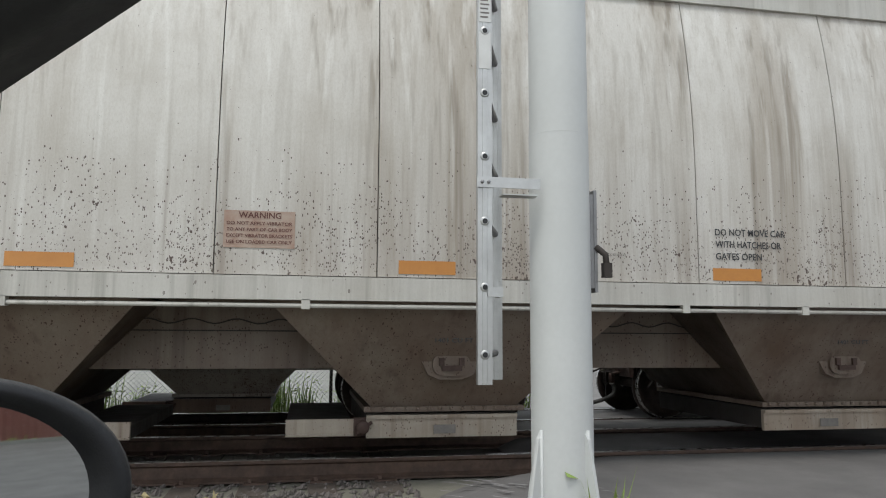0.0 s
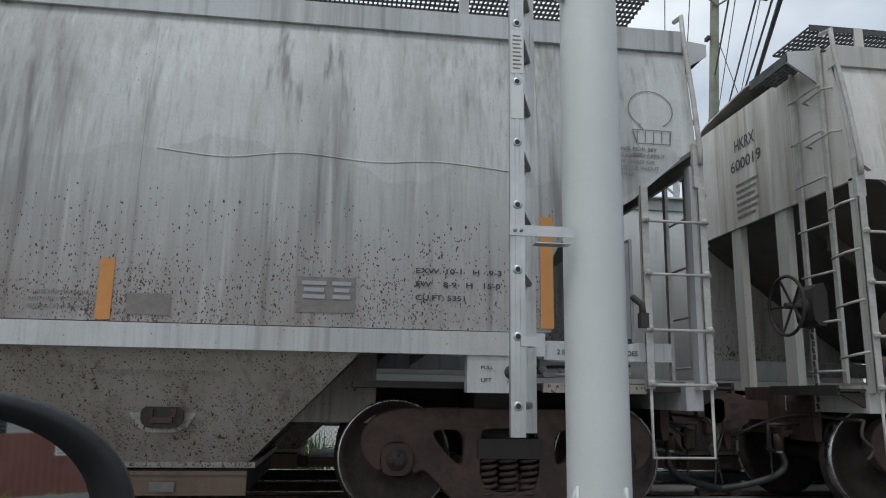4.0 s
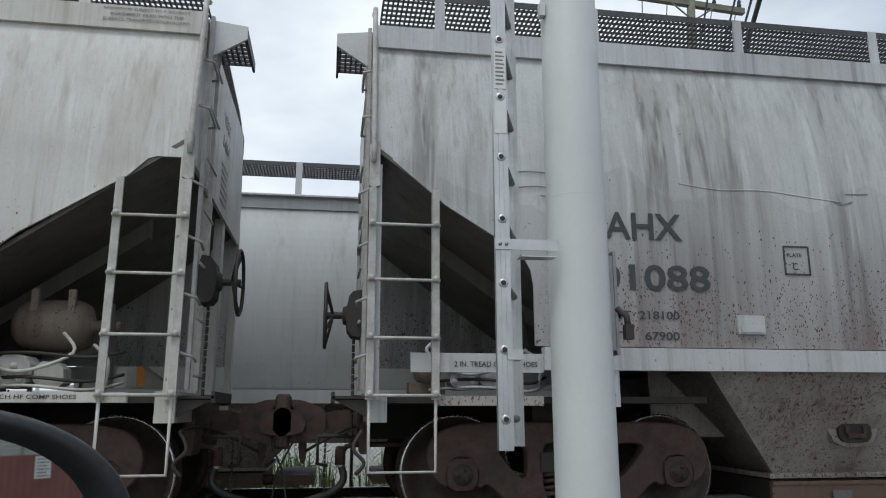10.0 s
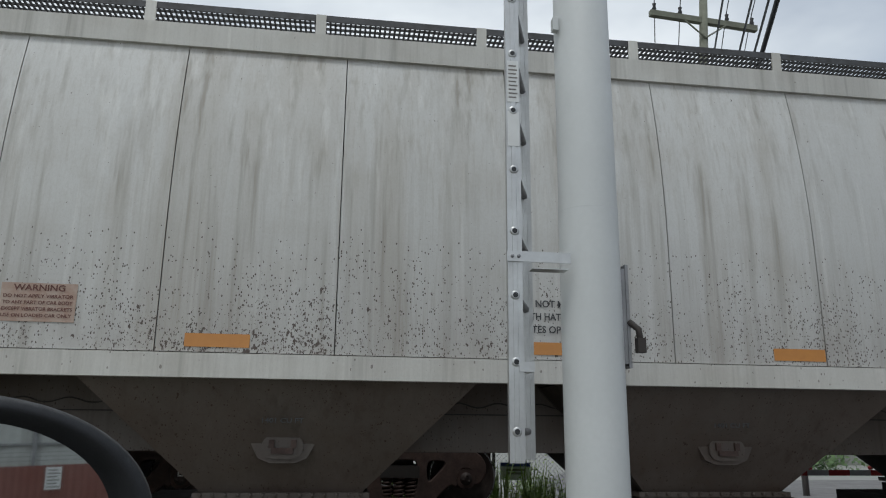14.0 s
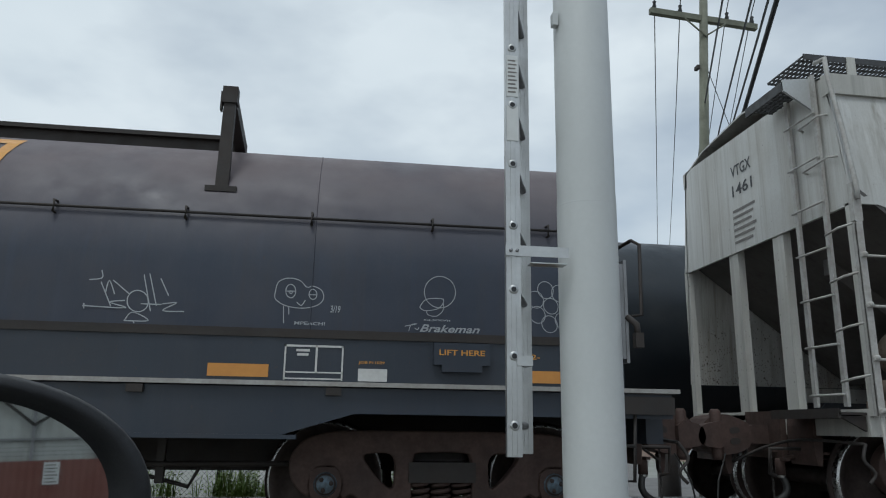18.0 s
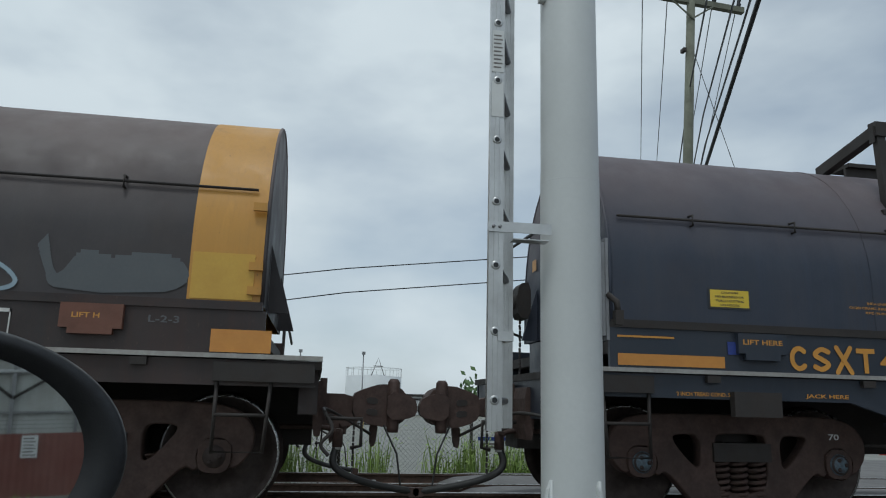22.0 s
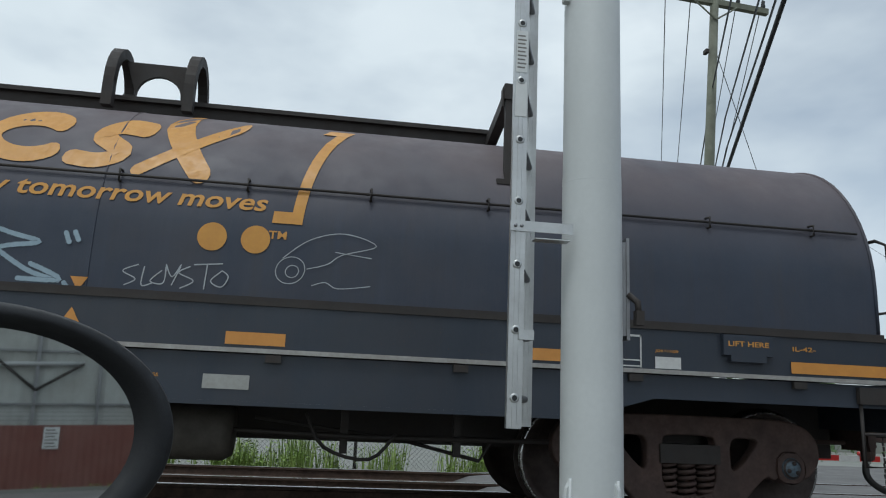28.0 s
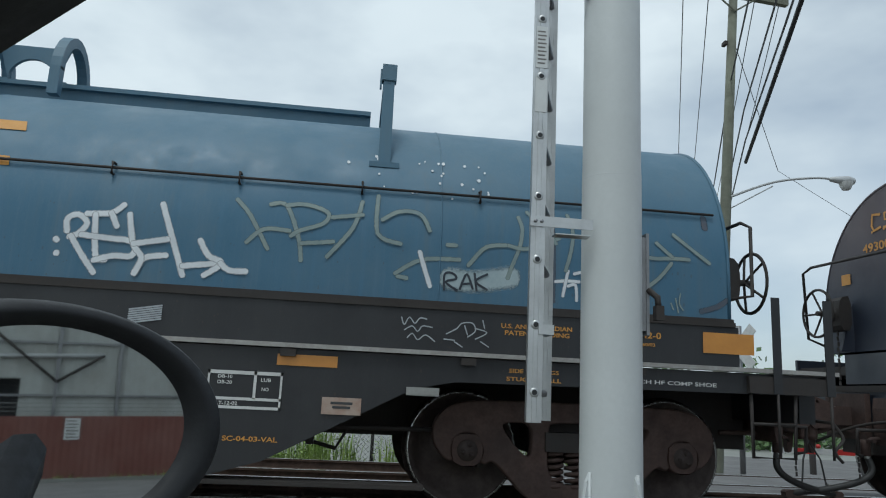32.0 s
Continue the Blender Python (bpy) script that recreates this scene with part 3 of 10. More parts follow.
def lettering(parent, text, x0, x1, z0, z1, material, y=-1.578, lean=0.0, place=None, label=""):
    """Painted words that fill the given stretch of a wagon's side; large ones letter by letter."""
    pts, faces = glyphs(text)
    spots = []
    for a, w in pts:
        x, z = x0 + (x1 - x0) * a + lean * w * (z1 - z0), z0 + (z1 - z0) * w
        spots.append(place(x, z) if place else (x, y, z))
    groups = [faces]
    if z1 - z0 > 0.09:
        owner = list(range(len(pts)))

        def root(k):
            while owner[k] != k:
                owner[k] = owner[owner[k]]
                k = owner[k]
            return k
        for f in faces:
            for k in f[1:]:
                owner[root(k)] = root(f[0])
        found = {}
        for f in faces:
            found.setdefault(root(f[0]), []).append(f)
        groups = list(found.values())
    for group in groups:
        sh = Shape()
        used = {k: i for i, k in enumerate(sorted({k for f in group for k in f}))}
        sh.v = [spots[k] for k in used]
        sh.f, sh.s = [tuple(used[k] for k in f) for f in group], [False] * len(group)
        part("letter" if len(groups) > 1 else "lettering", sh, material, parent, label)


def panel(parent, name, x0, x1, z0, z1, material, y=-1.575, place=None, label="", steps=1):
    sh = Shape()
    for k in range(steps):
        a, b = x0 + (x1 - x0) * k / steps, x0 + (x1 - x0) * (k + 1) / steps
        pts = [(a, z0), (b, z0), (b, z1), (a, z1)]
        sh.face([place(*p) if place else (p[0], y, p[1]) for p in pts])
    return part(name, sh, material, parent, label)


def stroke(sh, pts, width, on_side, spray=False):
    """A painted line along points on a wagon's side; sprayed ones are round-ended and thin out at the edges."""
    fine = [pts[0]]
    for (ax, az), (bx, bz) in zip(pts, pts[1:]):
        m = max(1, int(math.hypot(bx - ax, bz - az) / 0.07))
        fine += [(ax + (bx - ax) * (k + 1) / m, az + (bz - az) * (k + 1) / m) for k in range(m)]
    fine = [q for k, q in enumerate(fine) if not k or math.hypot(q[0] - fine[k - 1][0], q[1] - fine[k - 1][1]) > 1e-5]
    if len(fine) < 2:
        return
    ways = [Vector((b[0] - a[0], b[1] - a[1])).normalized() for a, b in zip(fine, fine[1:])]
    turns = [ways[0]] + [(a + b).normalized() if (a + b).length > 0.2 else b for a, b in zip(ways, ways[1:])] + [ways[-1]]
    rows = [(Vector(q), d, 1.0, 1.0) for q, d in zip(fine, turns)]
    ends = ((0.28, 0.8, 0.9), (0.5, 0.45, 0.2)) if spray else ((0.3, 0.75, 1.0), (0.45, 0.35, 1.0))
    for far, wide, thick in ends:
        rows = [(Vector(fine[0]) - ways[0] * far * width, ways[0], wide, thick)] + rows + [(Vector(fine[-1]) + ways[-1] * far * width, ways[-1], wide, thick)]
    across = ((-0.7, 0.0), (-0.3, 1.0), (0.3, 1.0), (0.7, 0.0)) if spray else ((-0.5, 1.0), (0.5, 1.0))
    i, m, start = len(sh.v), len(across), len(sh.f)
    for r, (q, d, wide, thick) in enumerate(rows):
        for a, cover in across:
            x, y, z = on_side(q.x - d.y * a * width * wide, q.y + d.x * a * width * wide)
            sh.c[len(sh.v)] = cover * thick
            sh.v.append((x, y - 0.00002 * ((start + r) % 400), z))
    for r in range(len(rows) - 1):
        for k in range(m - 1):
            a = i + r * m + k
            sh.f.append((a, a + m, a + m + 1, a + 1))
            sh.s.append(False)


def curvy(pts, steps=6):
    """A smooth line through a few points."""
    out = []
    for k in range(len(pts) - 1):
        p0, p1, p2, p3 = pts[max(k - 1, 0)], pts[k], pts[k + 1], pts[min(k + 2, len(pts) - 1)]
        for q in range(steps):
            t = q / steps
            out.append(tuple(0.5 * (2 * b + (c - a) * t + (2 * a - 5 * b + 4 * c - d) * t * t + (3 * b - a - 3 * c + d) * t ** 3) for a, b, c, d in zip(p0, p1, p2, p3)))
    return out + [tuple(pts[-1])]



def sprayed(car, at, lines, width, material, label="", name="spray_tag", smooth=True):
    """Freehand lines of paint on a wagon's side."""
    sh = Shape()
    for line in lines:
        stroke(sh, curvy(line, 5) if smooth or len(line) > 2 else line, width, at, material is not INK)
    return part(name, sh, material, car, label)


# ---- running gear, shared by all wagons ----
YC, YF, ZF = 7.0, 11.25, -0.2          # middle of the near track, of the far track, and the far track's drop
R_WHEEL, AXLE = 0.457, 0.889


def make_wheel(s):
    prof = [(0.1, 0.80), (0.14, 0.78), (0.16, 0.74), (0.36, 0.745), (0.395, 0.775), (0.43, 0.79), (0.457, 0.79), (0.457, 0.705), (0.485, 0.69), (0.485, 0.665), (0.40, 0.66), (0.36, 0.70), (0.15, 0.70), (0.1, 0.66)]
    return Shape().lathe([(r, s * h) for r, h in (prof if s < 0 else prof[::-1])], 40).mesh("wheel", WHEEL)


def make_axle():
    half = [(0.0, 1.14), (0.075, 1.14), (0.085, 1.11), (0.11, 1.10), (0.115, 0.98), (0.08, 0.9), (0.08, 0.6)]
    sh = Shape().lathe([(r, -h) for r, h in half] + [(r, h) for r, h in half[::-1]], 18)
    for s in (-1, 1):
        for k in range(3):
            a = 2 * math.pi * k / 3
            sh.lathe([(0.0, s * 1.155), (0.018, s * 1.155), (0.018, s * 1.13)][::-s], 6, centre=(0.045 * math.cos(a), 0, 0.045 * math.sin(a)))
    return sh.mesh("axle", WHEEL)


def make_rim(s):
    return Shape().lathe([(0.443, s * 0.7915), (0.4585, s * 0.7915), (0.4585, s * 0.71)][::-s], 40).mesh("tread", TREAD)


def make_cap(s):
    return Shape().lathe([(0.0, s * 1.146), (0.06, s * 1.146), (0.088, s * 1.118), (0.09, s * 1.09)][::-s], 18).mesh("bearing_cap", CAP)


def rounded(pts, times=2):
    """Cuts the corners of a closed outline, a few times over."""
    for _ in range(times):
        pts = [q for a, b in zip(pts, pts[1:] + pts[:1]) for q in ((a[0] * 0.78 + b[0] * 0.22, a[1] * 0.78 + b[1] * 0.22), (a[0] * 0.22 + b[0] * 0.78, a[1] * 0.22 + b[1] * 0.78))]
    return pts


def cast_plate(name, outline, holes, y, thick, bevel, material):
    """A plate in x and z with windows through it and softened edges."""
    cu = bpy.data.curves.new(name, "CURVE")
    cu.dimensions, cu.fill_mode, cu.extrude, cu.bevel_depth, cu.bevel_resolution = "2D", "BOTH", thick / 2 - bevel, bevel, 2
    for pts in (outline, *holes):
        sp = cu.splines.new("POLY")
        sp.points.add(len(pts) - 1)
        sp.points.foreach_set("co", [c for a, b in pts for c in (a, b, 0.0, 1.0)])
        sp.use_cyclic_u = True
    ob = bpy.data.objects.new(name, cu)
    scene.collection.objects.link(ob)
    me = bpy.data.meshes.new_from_object(ob.evaluated_get(bpy.context.evaluated_depsgraph_get()))
    me.name = name
    bpy.data.objects.remove(ob)
    bpy.data.curves.remove(cu)
    me.transform(Matrix(((1, 0, 0, 0), (0, 0, -1, y), (0, 1, 0, 0), (0, 0, 0, 1))))
    me.materials.clear()
    me.materials.append(material)
    return me


def make_side_frame():
    right = [(0.0, 0.83), (0.55, 0.84), (0.88, 0.83), (1.05, 0.78), (1.15, 0.66), (1.15, 0.52), (1.08, 0.42), (1.02, 0.38), (0.99, 0.42), (0.99, 0.60), (0.79, 0.60), (0.79, 0.42), (0.75, 0.36), (0.70, 0.40), (0.62, 0.36), (0.42, 0.14), (0.32, 0.09), (0.0, 0.09)]
    outline = rounded(right[1:-1] + [(-x, z) for x, z in right[1:-1]][::-1], 2)
    window = rounded([(0.35, 0.70), (0.60, 0.70), (0.63, 0.64), (0.52, 0.50), (0.41, 0.40), (0.35, 0.43)], 2)
    middle = rounded([(-0.25, 0.2), (-0.25, 0.66), (-0.2, 0.71), (0.2, 0.71), (0.25, 0.66), (0.25, 0.2)], 2)
    return cast_plate("side_frame", outline, [window, [(-x, z) for x, z in window], middle], -1.03, 0.13, 0.016, IRON)


def make_adapter():
    sh = Shape()
    sh.prism(rounded([(-0.12, 0.38), (-0.12, 0.58), (0.12, 0.58), (0.12, 0.38), (0.06, 0.34), (-0.06, 0.34)], 1), -1.115, -0.98)
    sh.lathe([(0.13, -1.12), (0.135, -0.98)], 16, centre=(0, 0, 0.457))
    return sh.mesh("bearing_adapter", IRON)


def make_bolster():
    sh = Shape()
    sh.box(-0.26, 0.26, -1.12, 1.12, 0.47, 0.62)
    sh.box(-0.2, 0.2, -0.9, 0.9, 0.4, 0.72)
    sh.box(-0.75, -0.7, -0.8, 0.8, 0.3, 0.4)
    sh.box(0.7, 0.75, -0.8, 0.8, 0.3, 0.4)
    return sh.mesh("bolster", DARK)


def make_spring():
    sh = Shape()
    sh.tube([(0.066 * math.cos(a * 0.7), 0.066 * math.sin(a * 0.7), 0.17 + 0.3 * a / 54) for a in range(55)], 0.017, 6)
    return sh.mesh("coil_spring", IRON)


AXLES, WHEELS, RIMS, CAPS = make_axle(), [make_wheel(s) for s in (-1, 1)], [make_rim(s) for s in (-1, 1)], make_cap(-1)
FRAME, ADAPTER, BOLSTER, SPRING = make_side_frame(), make_adapter(), make_bolster(), make_spring()
turning = []                            # wheelsets, with their place along the wagon and the train they roll with


def truck(car, x, train, painted=False):
    part("side_frame", FRAME, IRON, car, at=pose(x, 0, 0))
    part("side_frame", FRAME, IRON, car, at=pose(x, 0, 0, 0, 0, 180))
    for s in (-1, 1):
        part("bearing_adapter", ADAPTER, IRON, car, at=pose(x + s * AXLE, 0, 0))
    part("bolster", BOLSTER, DARK, car, at=pose(x, 0, 0))
    for dx in (-0.165, 0.0, 0.165):
        part("coil_spring", SPRING, IRON, car, at=pose(x + dx, -1.03, 0))
    for s in (-1, 1):
        w = part("wheelset", AXLES, WHEEL, car, at=pose(x + s * AXLE, 0, R_WHEEL))
        for k in (0, 1):
            part("wheel", WHEELS[k], WHEEL, w)
            part("wheel_tread", RIMS[k], TREAD, w, "bright worn wheel rim")
        if painted:
            part("bearing_cap", CAPS, CAP, w, "blue-grey bearing cap")
        turning.append((w, x + s * AXLE, train))


def coupler(car, x, s):
    """Drawbar, knuckle, hoses and chain at a wagon's end; s points out of the wagon."""
    def head(pts):
        return [(x + s * a, z) for a, z in (pts if s > 0 else pts[::-1])]
    part("drawbar", Shape().prism(rounded(head([(-0.3, 0.77), (0.36, 0.77), (0.36, 0.95), (-0.3, 0.95)]), 1), -0.1, 0.1), IRON, car, "rusty brown drawbar")
    sh = Shape()
    sh.prism(rounded(head([(0.3, 0.76), (0.42, 0.69), (0.6, 0.66), (0.74, 0.7), (0.8, 0.78), (0.8, 0.93), (0.72, 1.02), (0.56, 1.05), (0.4, 1.0), (0.3, 0.95)]), 1), -0.2, 0.16)
    part("coupler", sh, IRON, car, "rusty brown knuckle coupler")
    # Thin dark blocks on the solid head stand in for its shaded pockets.
    for z in (0.77, 0.87):
        part("pocket_shade", Shape().prism(rounded(head([(0.42, z), (0.52, z - 0.01), (0.52, z + 0.05), (0.42, z + 0.055)]), 1), -0.206, -0.19), DARK, car)
    part("knuckle", Shape().prism(rounded(head([(0.6, 0.72), (0.84, 0.75), (0.88, 0.83), (0.84, 0.94), (0.6, 0.99)]), 1), -0.27, -0.15), IRON, car)
    part("knuckle_pin", Shape().lathe([(0.0, 0.62), (0.05, 0.62), (0.055, 0.66), (0.055, 1.06), (0.035, 1.09), (0.0, 1.09)][::-1], 12, axis="z", centre=(x + s * 0.66, -0.2, 0)), IRON, car)
    part("lock_lifter", Shape().prism(rounded(head([(0.46, 0.7), (0.54, 0.7), (0.52, 0.5), (0.47, 0.48)]), 1), -0.1, -0.03), IRON, car)
    part("striker_plate", Shape().box(*sorted((x, x + s * 0.06)), -0.3, 0.3, 0.64, 1.08).box(*sorted((x, x + s * 0.1)), -0.22, 0.22, 0.7, 0.76), IRON, car)
    part("brake_pipe", Shape().tube(curvy([(x - s * 0.4, -0.42, 0.66), (x + s * 0.05, -0.42, 0.66), (x + s * 0.14, -0.42, 0.62), (x + s * 0.17, -0.42, 0.55)], 4), 0.022, 8), IRON, car)
    part("angle_cock", Shape().lathe([(0.0, 0.1), (0.04, 0.1), (0.045, 0.06), (0.045, -0.05), (0.0, -0.05)], 10, axis="z", centre=(x + s * 0.17, -0.42, 0.55)).box(*sorted((x + s * 0.15, x + s * 0.19)), -0.55, -0.42, 0.63, 0.655), IRON, car)
    h = Shape().tube(curvy([(x + s * 0.17, -0.42, 0.52), (x + s * 0.14, -0.45, 0.38), (x + s * 0.24, -0.44, 0.28), (x + s * 0.5, -0.36, 0.19), (x + s * 0.86, -0.24, 0.12)], 6), 0.031, 10)
    part("brake_hose", h, HOSE, car, "black rubber brake hose")
    for k, (a, z) in enumerate(((0.17, 0.5), (0.5, 0.19))):
        part("hose_clamp", Shape().lathe([(0.036, -0.02), (0.038, 0.0), (0.036, 0.02)], 10, axis="z" if not k else "x", centre=(x + s * a, -0.425 + 0.085 * k, z)), PLATE, car)
    part("glad_hand", Shape().prism(rounded(head([(0.8, 0.08), (0.9, 0.08), (0.91, 0.15), (0.81, 0.16)]), 1), -0.28, -0.2), IRON, car)
    part("hose_strap", Shape().tube([(x + s * 0.58, -0.2, 0.68), (x + s * 0.7, -0.26, 0.44), (x + s * 0.74, -0.28, 0.17)], 0.009, 5), HOSE, car)
    part("support_bracket", Shape().tube([(x + s * 0.06, -0.58, 0.74), (x + s * 0.36, -0.58, 0.74), (x + s * 0.36, -0.56, 0.52), (x + s * 0.28, -0.52, 0.5)], 0.017, 6), DARK, car)
    r = Shape()
    r.tube(curvy([(x + s * 0.04, -1.42, 0.8), (x + s * 0.05, -0.6, 0.82), (x + s * 0.22, -0.26, 0.74), (x + s * 0.47, -0.12, 0.6)], 4), 0.014, 6)
    r.tube(curvy([(x + s * 0.04, -1.42, 0.8), (x + s * 0.1, -1.46, 0.68), (x + s * 0.02, -1.47, 0.58), (x + s * 0.08, -1.47, 0.5)], 4), 0.014, 6)
    part("uncoupling_lever", r, DARK if s * x > 0 else PLATE, car)
    c = Shape()
    for k in range(9):
        c.tube([(x + s * 0.3, -0.5 + 0.012 * (k % 2), 0.74 - 0.05 * k), (x + s * 0.3, -0.5, 0.7 - 0.05 * k)], 0.01, 5)
    part("chain", c, DARK, car, kind="stuff")
    part("sill_casting", Shape().prism(rounded(head([(-0.05, 0.6), (0.03, 0.6), (0.03, 1.04), (-0.05, 1.04)]), 1), -0.75, -0.36), IRON, car)


def ladder(car, x0, x1, z0, z1, rungs, y, material=None, stirrup=True, wide=0.055):
    material = material or RAILING
    for x in (x0, x1):
        part("ladder_rail", Shape().box(x - wide / 2, x + wide / 2, y - 0.012, y + 0.012, z0, z1).box(x - wide / 2, x - wide / 2 + 0.008, y, y + 0.05, z0, z1), material, car)
    for z in rungs:
        part("rung", Shape().tube([(x0 - 0.03, y - 0.03, z), (x1 + 0.03, y - 0.03, z)], 0.012, 7), material, car)
        for x in (x0, x1):
            part("rung_bolt", Shape().lathe([(0.0, y - 0.052), (0.014, y - 0.05), (0.024, y - 0.04), (0.024, y - 0.012)], 10, centre=(x, 0, z + 0.012)), material, car)
    if stirrup:
        part("stirrup", Shape().tube([(x0, y, z0), (x0, y, z0 - 0.5), (x1, y, z0 - 0.5), (x1, y, z0)], 0.013, 7), material, car)


def brake_wheel(car, x, s, z, y=-0.75):
    """Hand brake on a wagon's end: gear case, dished wheel with its shaft, and the chain below."""
    sh = Shape()
    sh.tube([(x + s * 0.33, y + 0.26 * math.cos(a * math.pi / 14), z + 0.26 * math.sin(a * math.pi / 14)) for a in range(28)], 0.015, 6, closed=True)
    for k in range(5):
        a = 2 * math.pi * k / 5
        sh.tube([(x + s * 0.27, y, z), (x + s * 0.3, y + 0.14 * math.cos(a), z + 0.14 * math.sin(a)), (x + s * 0.33, y + 0.26 * math.cos(a), z + 0.26 * math.sin(a))], 0.012, 5)
    sh.tube([(x + s * 0.1, y, z), (x + s * 0.34, y, z)], 0.028, 8)
    part("brake_wheel", sh, DARK, car)
    c = Shape()
    for k in range(13):
        c.tube([(x + s * 0.1, y + 0.014 * (k % 2), z - 0.18 - 0.06 * k), (x + s * 0.1, y, z - 0.23 - 0.06 * k)], 0.013, 5)
    part("brake_chain", c, DARK, car, kind="stuff")
    case = rounded([(x + s * 0.02, z - 0.19), (x + s * 0.15, z - 0.17), (x + s * 0.17, z + 0.02), (x + s * 0.14, z + 0.18), (x + s * 0.02, z + 0.2)][::s], 1)
    part("gear_box", Shape().prism(case, y - 0.13, y + 0.13), DARK, car)
    part("gear_box_cover", Shape().lathe([(0.0, s * 0.2), (0.07, s * 0.19), (0.09, s * 0.14)], 12, axis="x", centre=(x, y, z)), DARK, car)


def grating(car, x0, x1, y0, y1, z, pitch=0.045):
    sh = Shape()
    for k in range(8):
        y = y0 + (y1 - y0) * k / 7
        sh.box(x0, x1, y - 0.004, y + 0.004, z - 0.012, z + 0.012)
    for k in range(int((x1 - x0) / pitch) + 1):
        sh.box(x0 + k * pitch - 0.009, x0 + k * pitch + 0.009, y0, y1, z - 0.004, z + 0.008)
    sh.box(x0, x1, y0 - 0.012, y0, z - 0.03, z + 0.03)
    part("running_board", sh, GRATE, car, "dark open steel grating walkway")


# ---- covered hopper wagon ----
LEAN, EAVE = 0.17, 3.86                 # how far the rounded side leans in at the eaves, and their height


def side_in(z):
    return LEAN * max(0.0, (z - 2.3) / 1.55) ** 2


def barrel(z):
    return 0.3 * ((z - 2.4) / 1.46) ** 2


def hopper(x0, half, style, train, paint, sill, bay, seams, trucks=None, detail=True):
    """A covered hopper wagon with its middle at the origin, half as long as given."""
    lab = {"A": "cream-white covered hopper wagon with rust spatter on the near track",
           "B": "dirty grey dented covered hopper wagon with dark streaks",
           "C": "white covered hopper wagon with upright seams and rust specks",
           "F": "plain pale grey covered hopper wagon on the far track"}[style]
    car = thing("hopper_wagon", lab, "railway wagon", "wagons of the far train" if train else "wagons of the near train")
    yn = 1.57
    b = style == "B"
    inset = barrel if style == "F" else side_in
    lean = inset(EAVE)
    cd = 1.24 if b else 1.376
    ends = {-1: min(seams) - x0 + half if seams else cd + 0.15, 1: half + x0 - max(seams) if seams else cd + 0.15}
    xs = sorted([-half + ends[-1]] + [q - x0 for q in seams if min(seams) < q < max(seams)] + [half - ends[1]])
    # near side: one sheet between each pair of seams, and the cut end sheets
    def curved(a, c, z0):
        sh = Shape()
        n = 22
        for k in range(n + 1):
            z = z0 + (EAVE - z0) * k / n
            y = yn - inset(z)
            sh.v += [(a, -y, z), (c, -y, z), (c, -y + 0.02, z), (a, -y + 0.02, z)]
        for k in range(n):
            q = 4 * k
            sh.f += [(q + i, q + (i + 1) % 4, q + 4 + (i + 1) % 4, q + 4 + i) for i in range(4)]
            sh.s += [False] * 4
        sh.f += [(3, 2, 1, 0), (4 * n, 4 * n + 1, 4 * n + 2, 4 * n + 3)]
        sh.s += [False] * 2
        return sh

    for a, c in zip(xs, xs[1:]):
        gap = 0.0008 if b else 0.004
        part("side_sheet", curved(a + gap, c - gap, 1.42), paint, car)
    for s in (-1, 1):
        e, t = s * half, s
        pts = [(e, 2.98), (e, 2.78), (e - t * 0.24, 2.78), (e - t * 0.3, 2.76), (e - t * 0.43, 2.62), (e - t * 1.12, 2.17), (e - t * 1.34, 1.98), (e - t * 1.376, 1.9), (e - t * 1.376, 1.42), (e - t * ends[s], 1.42), (e - t * ends[s], 2.98)]
        if b:
            pts = [(e, 2.98), (e, 2.95), (e - t * 0.12, 2.87), (e - t * 0.56, 2.49), (e - t * 1.05, 2.19), (e - t * 1.16, 2.11), (e - t * 1.22, 2.0), (e - t * 1.24, 1.88), (e - t * 1.24, 1.42), (e - t * ends[s], 1.42), (e - t * ends[s], 2.98)]
        sheet = curved(*sorted((e, e - t * (ends[s] - 0.002))), 2.98)
        low = Shape().prism(pts if s > 0 else pts[::-1], -yn, -yn + 0.02)
        i = len(sheet.v)
        sheet.v += [(p[0], p[1] + inset(p[2]), p[2]) for p in low.v]
        sheet.f += [tuple(i + k for k in f) for f in low.f]
        sheet.s += low.s
        part("end_sheet", sheet, paint, car)
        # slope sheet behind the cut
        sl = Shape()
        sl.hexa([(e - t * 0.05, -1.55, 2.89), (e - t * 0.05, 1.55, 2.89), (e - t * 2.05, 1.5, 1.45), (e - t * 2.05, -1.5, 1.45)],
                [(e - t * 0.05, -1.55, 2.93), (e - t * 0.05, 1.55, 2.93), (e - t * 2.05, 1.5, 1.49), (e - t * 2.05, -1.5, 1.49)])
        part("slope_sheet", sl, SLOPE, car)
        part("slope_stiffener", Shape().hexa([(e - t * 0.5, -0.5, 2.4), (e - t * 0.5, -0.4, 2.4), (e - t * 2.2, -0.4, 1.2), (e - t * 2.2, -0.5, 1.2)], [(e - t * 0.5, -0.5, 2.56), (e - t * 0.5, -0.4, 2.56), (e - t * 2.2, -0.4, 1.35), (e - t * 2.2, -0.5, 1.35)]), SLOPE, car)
        part("end_wall", Shape().hexa([(e, -yn + 0.03, 2.78), (e, yn - 0.03, 2.78), (e - t * 0.03, yn - 0.03, 2.78), (e - t * 0.03, -yn + 0.03, 2.78)], [(e, -yn + 0.2, 4.06), (e, yn - 0.2, 4.06), (e - t * 0.03, yn - 0.2, 4.06), (e - t * 0.03, -yn + 0.2, 4.06)]), paint, car)
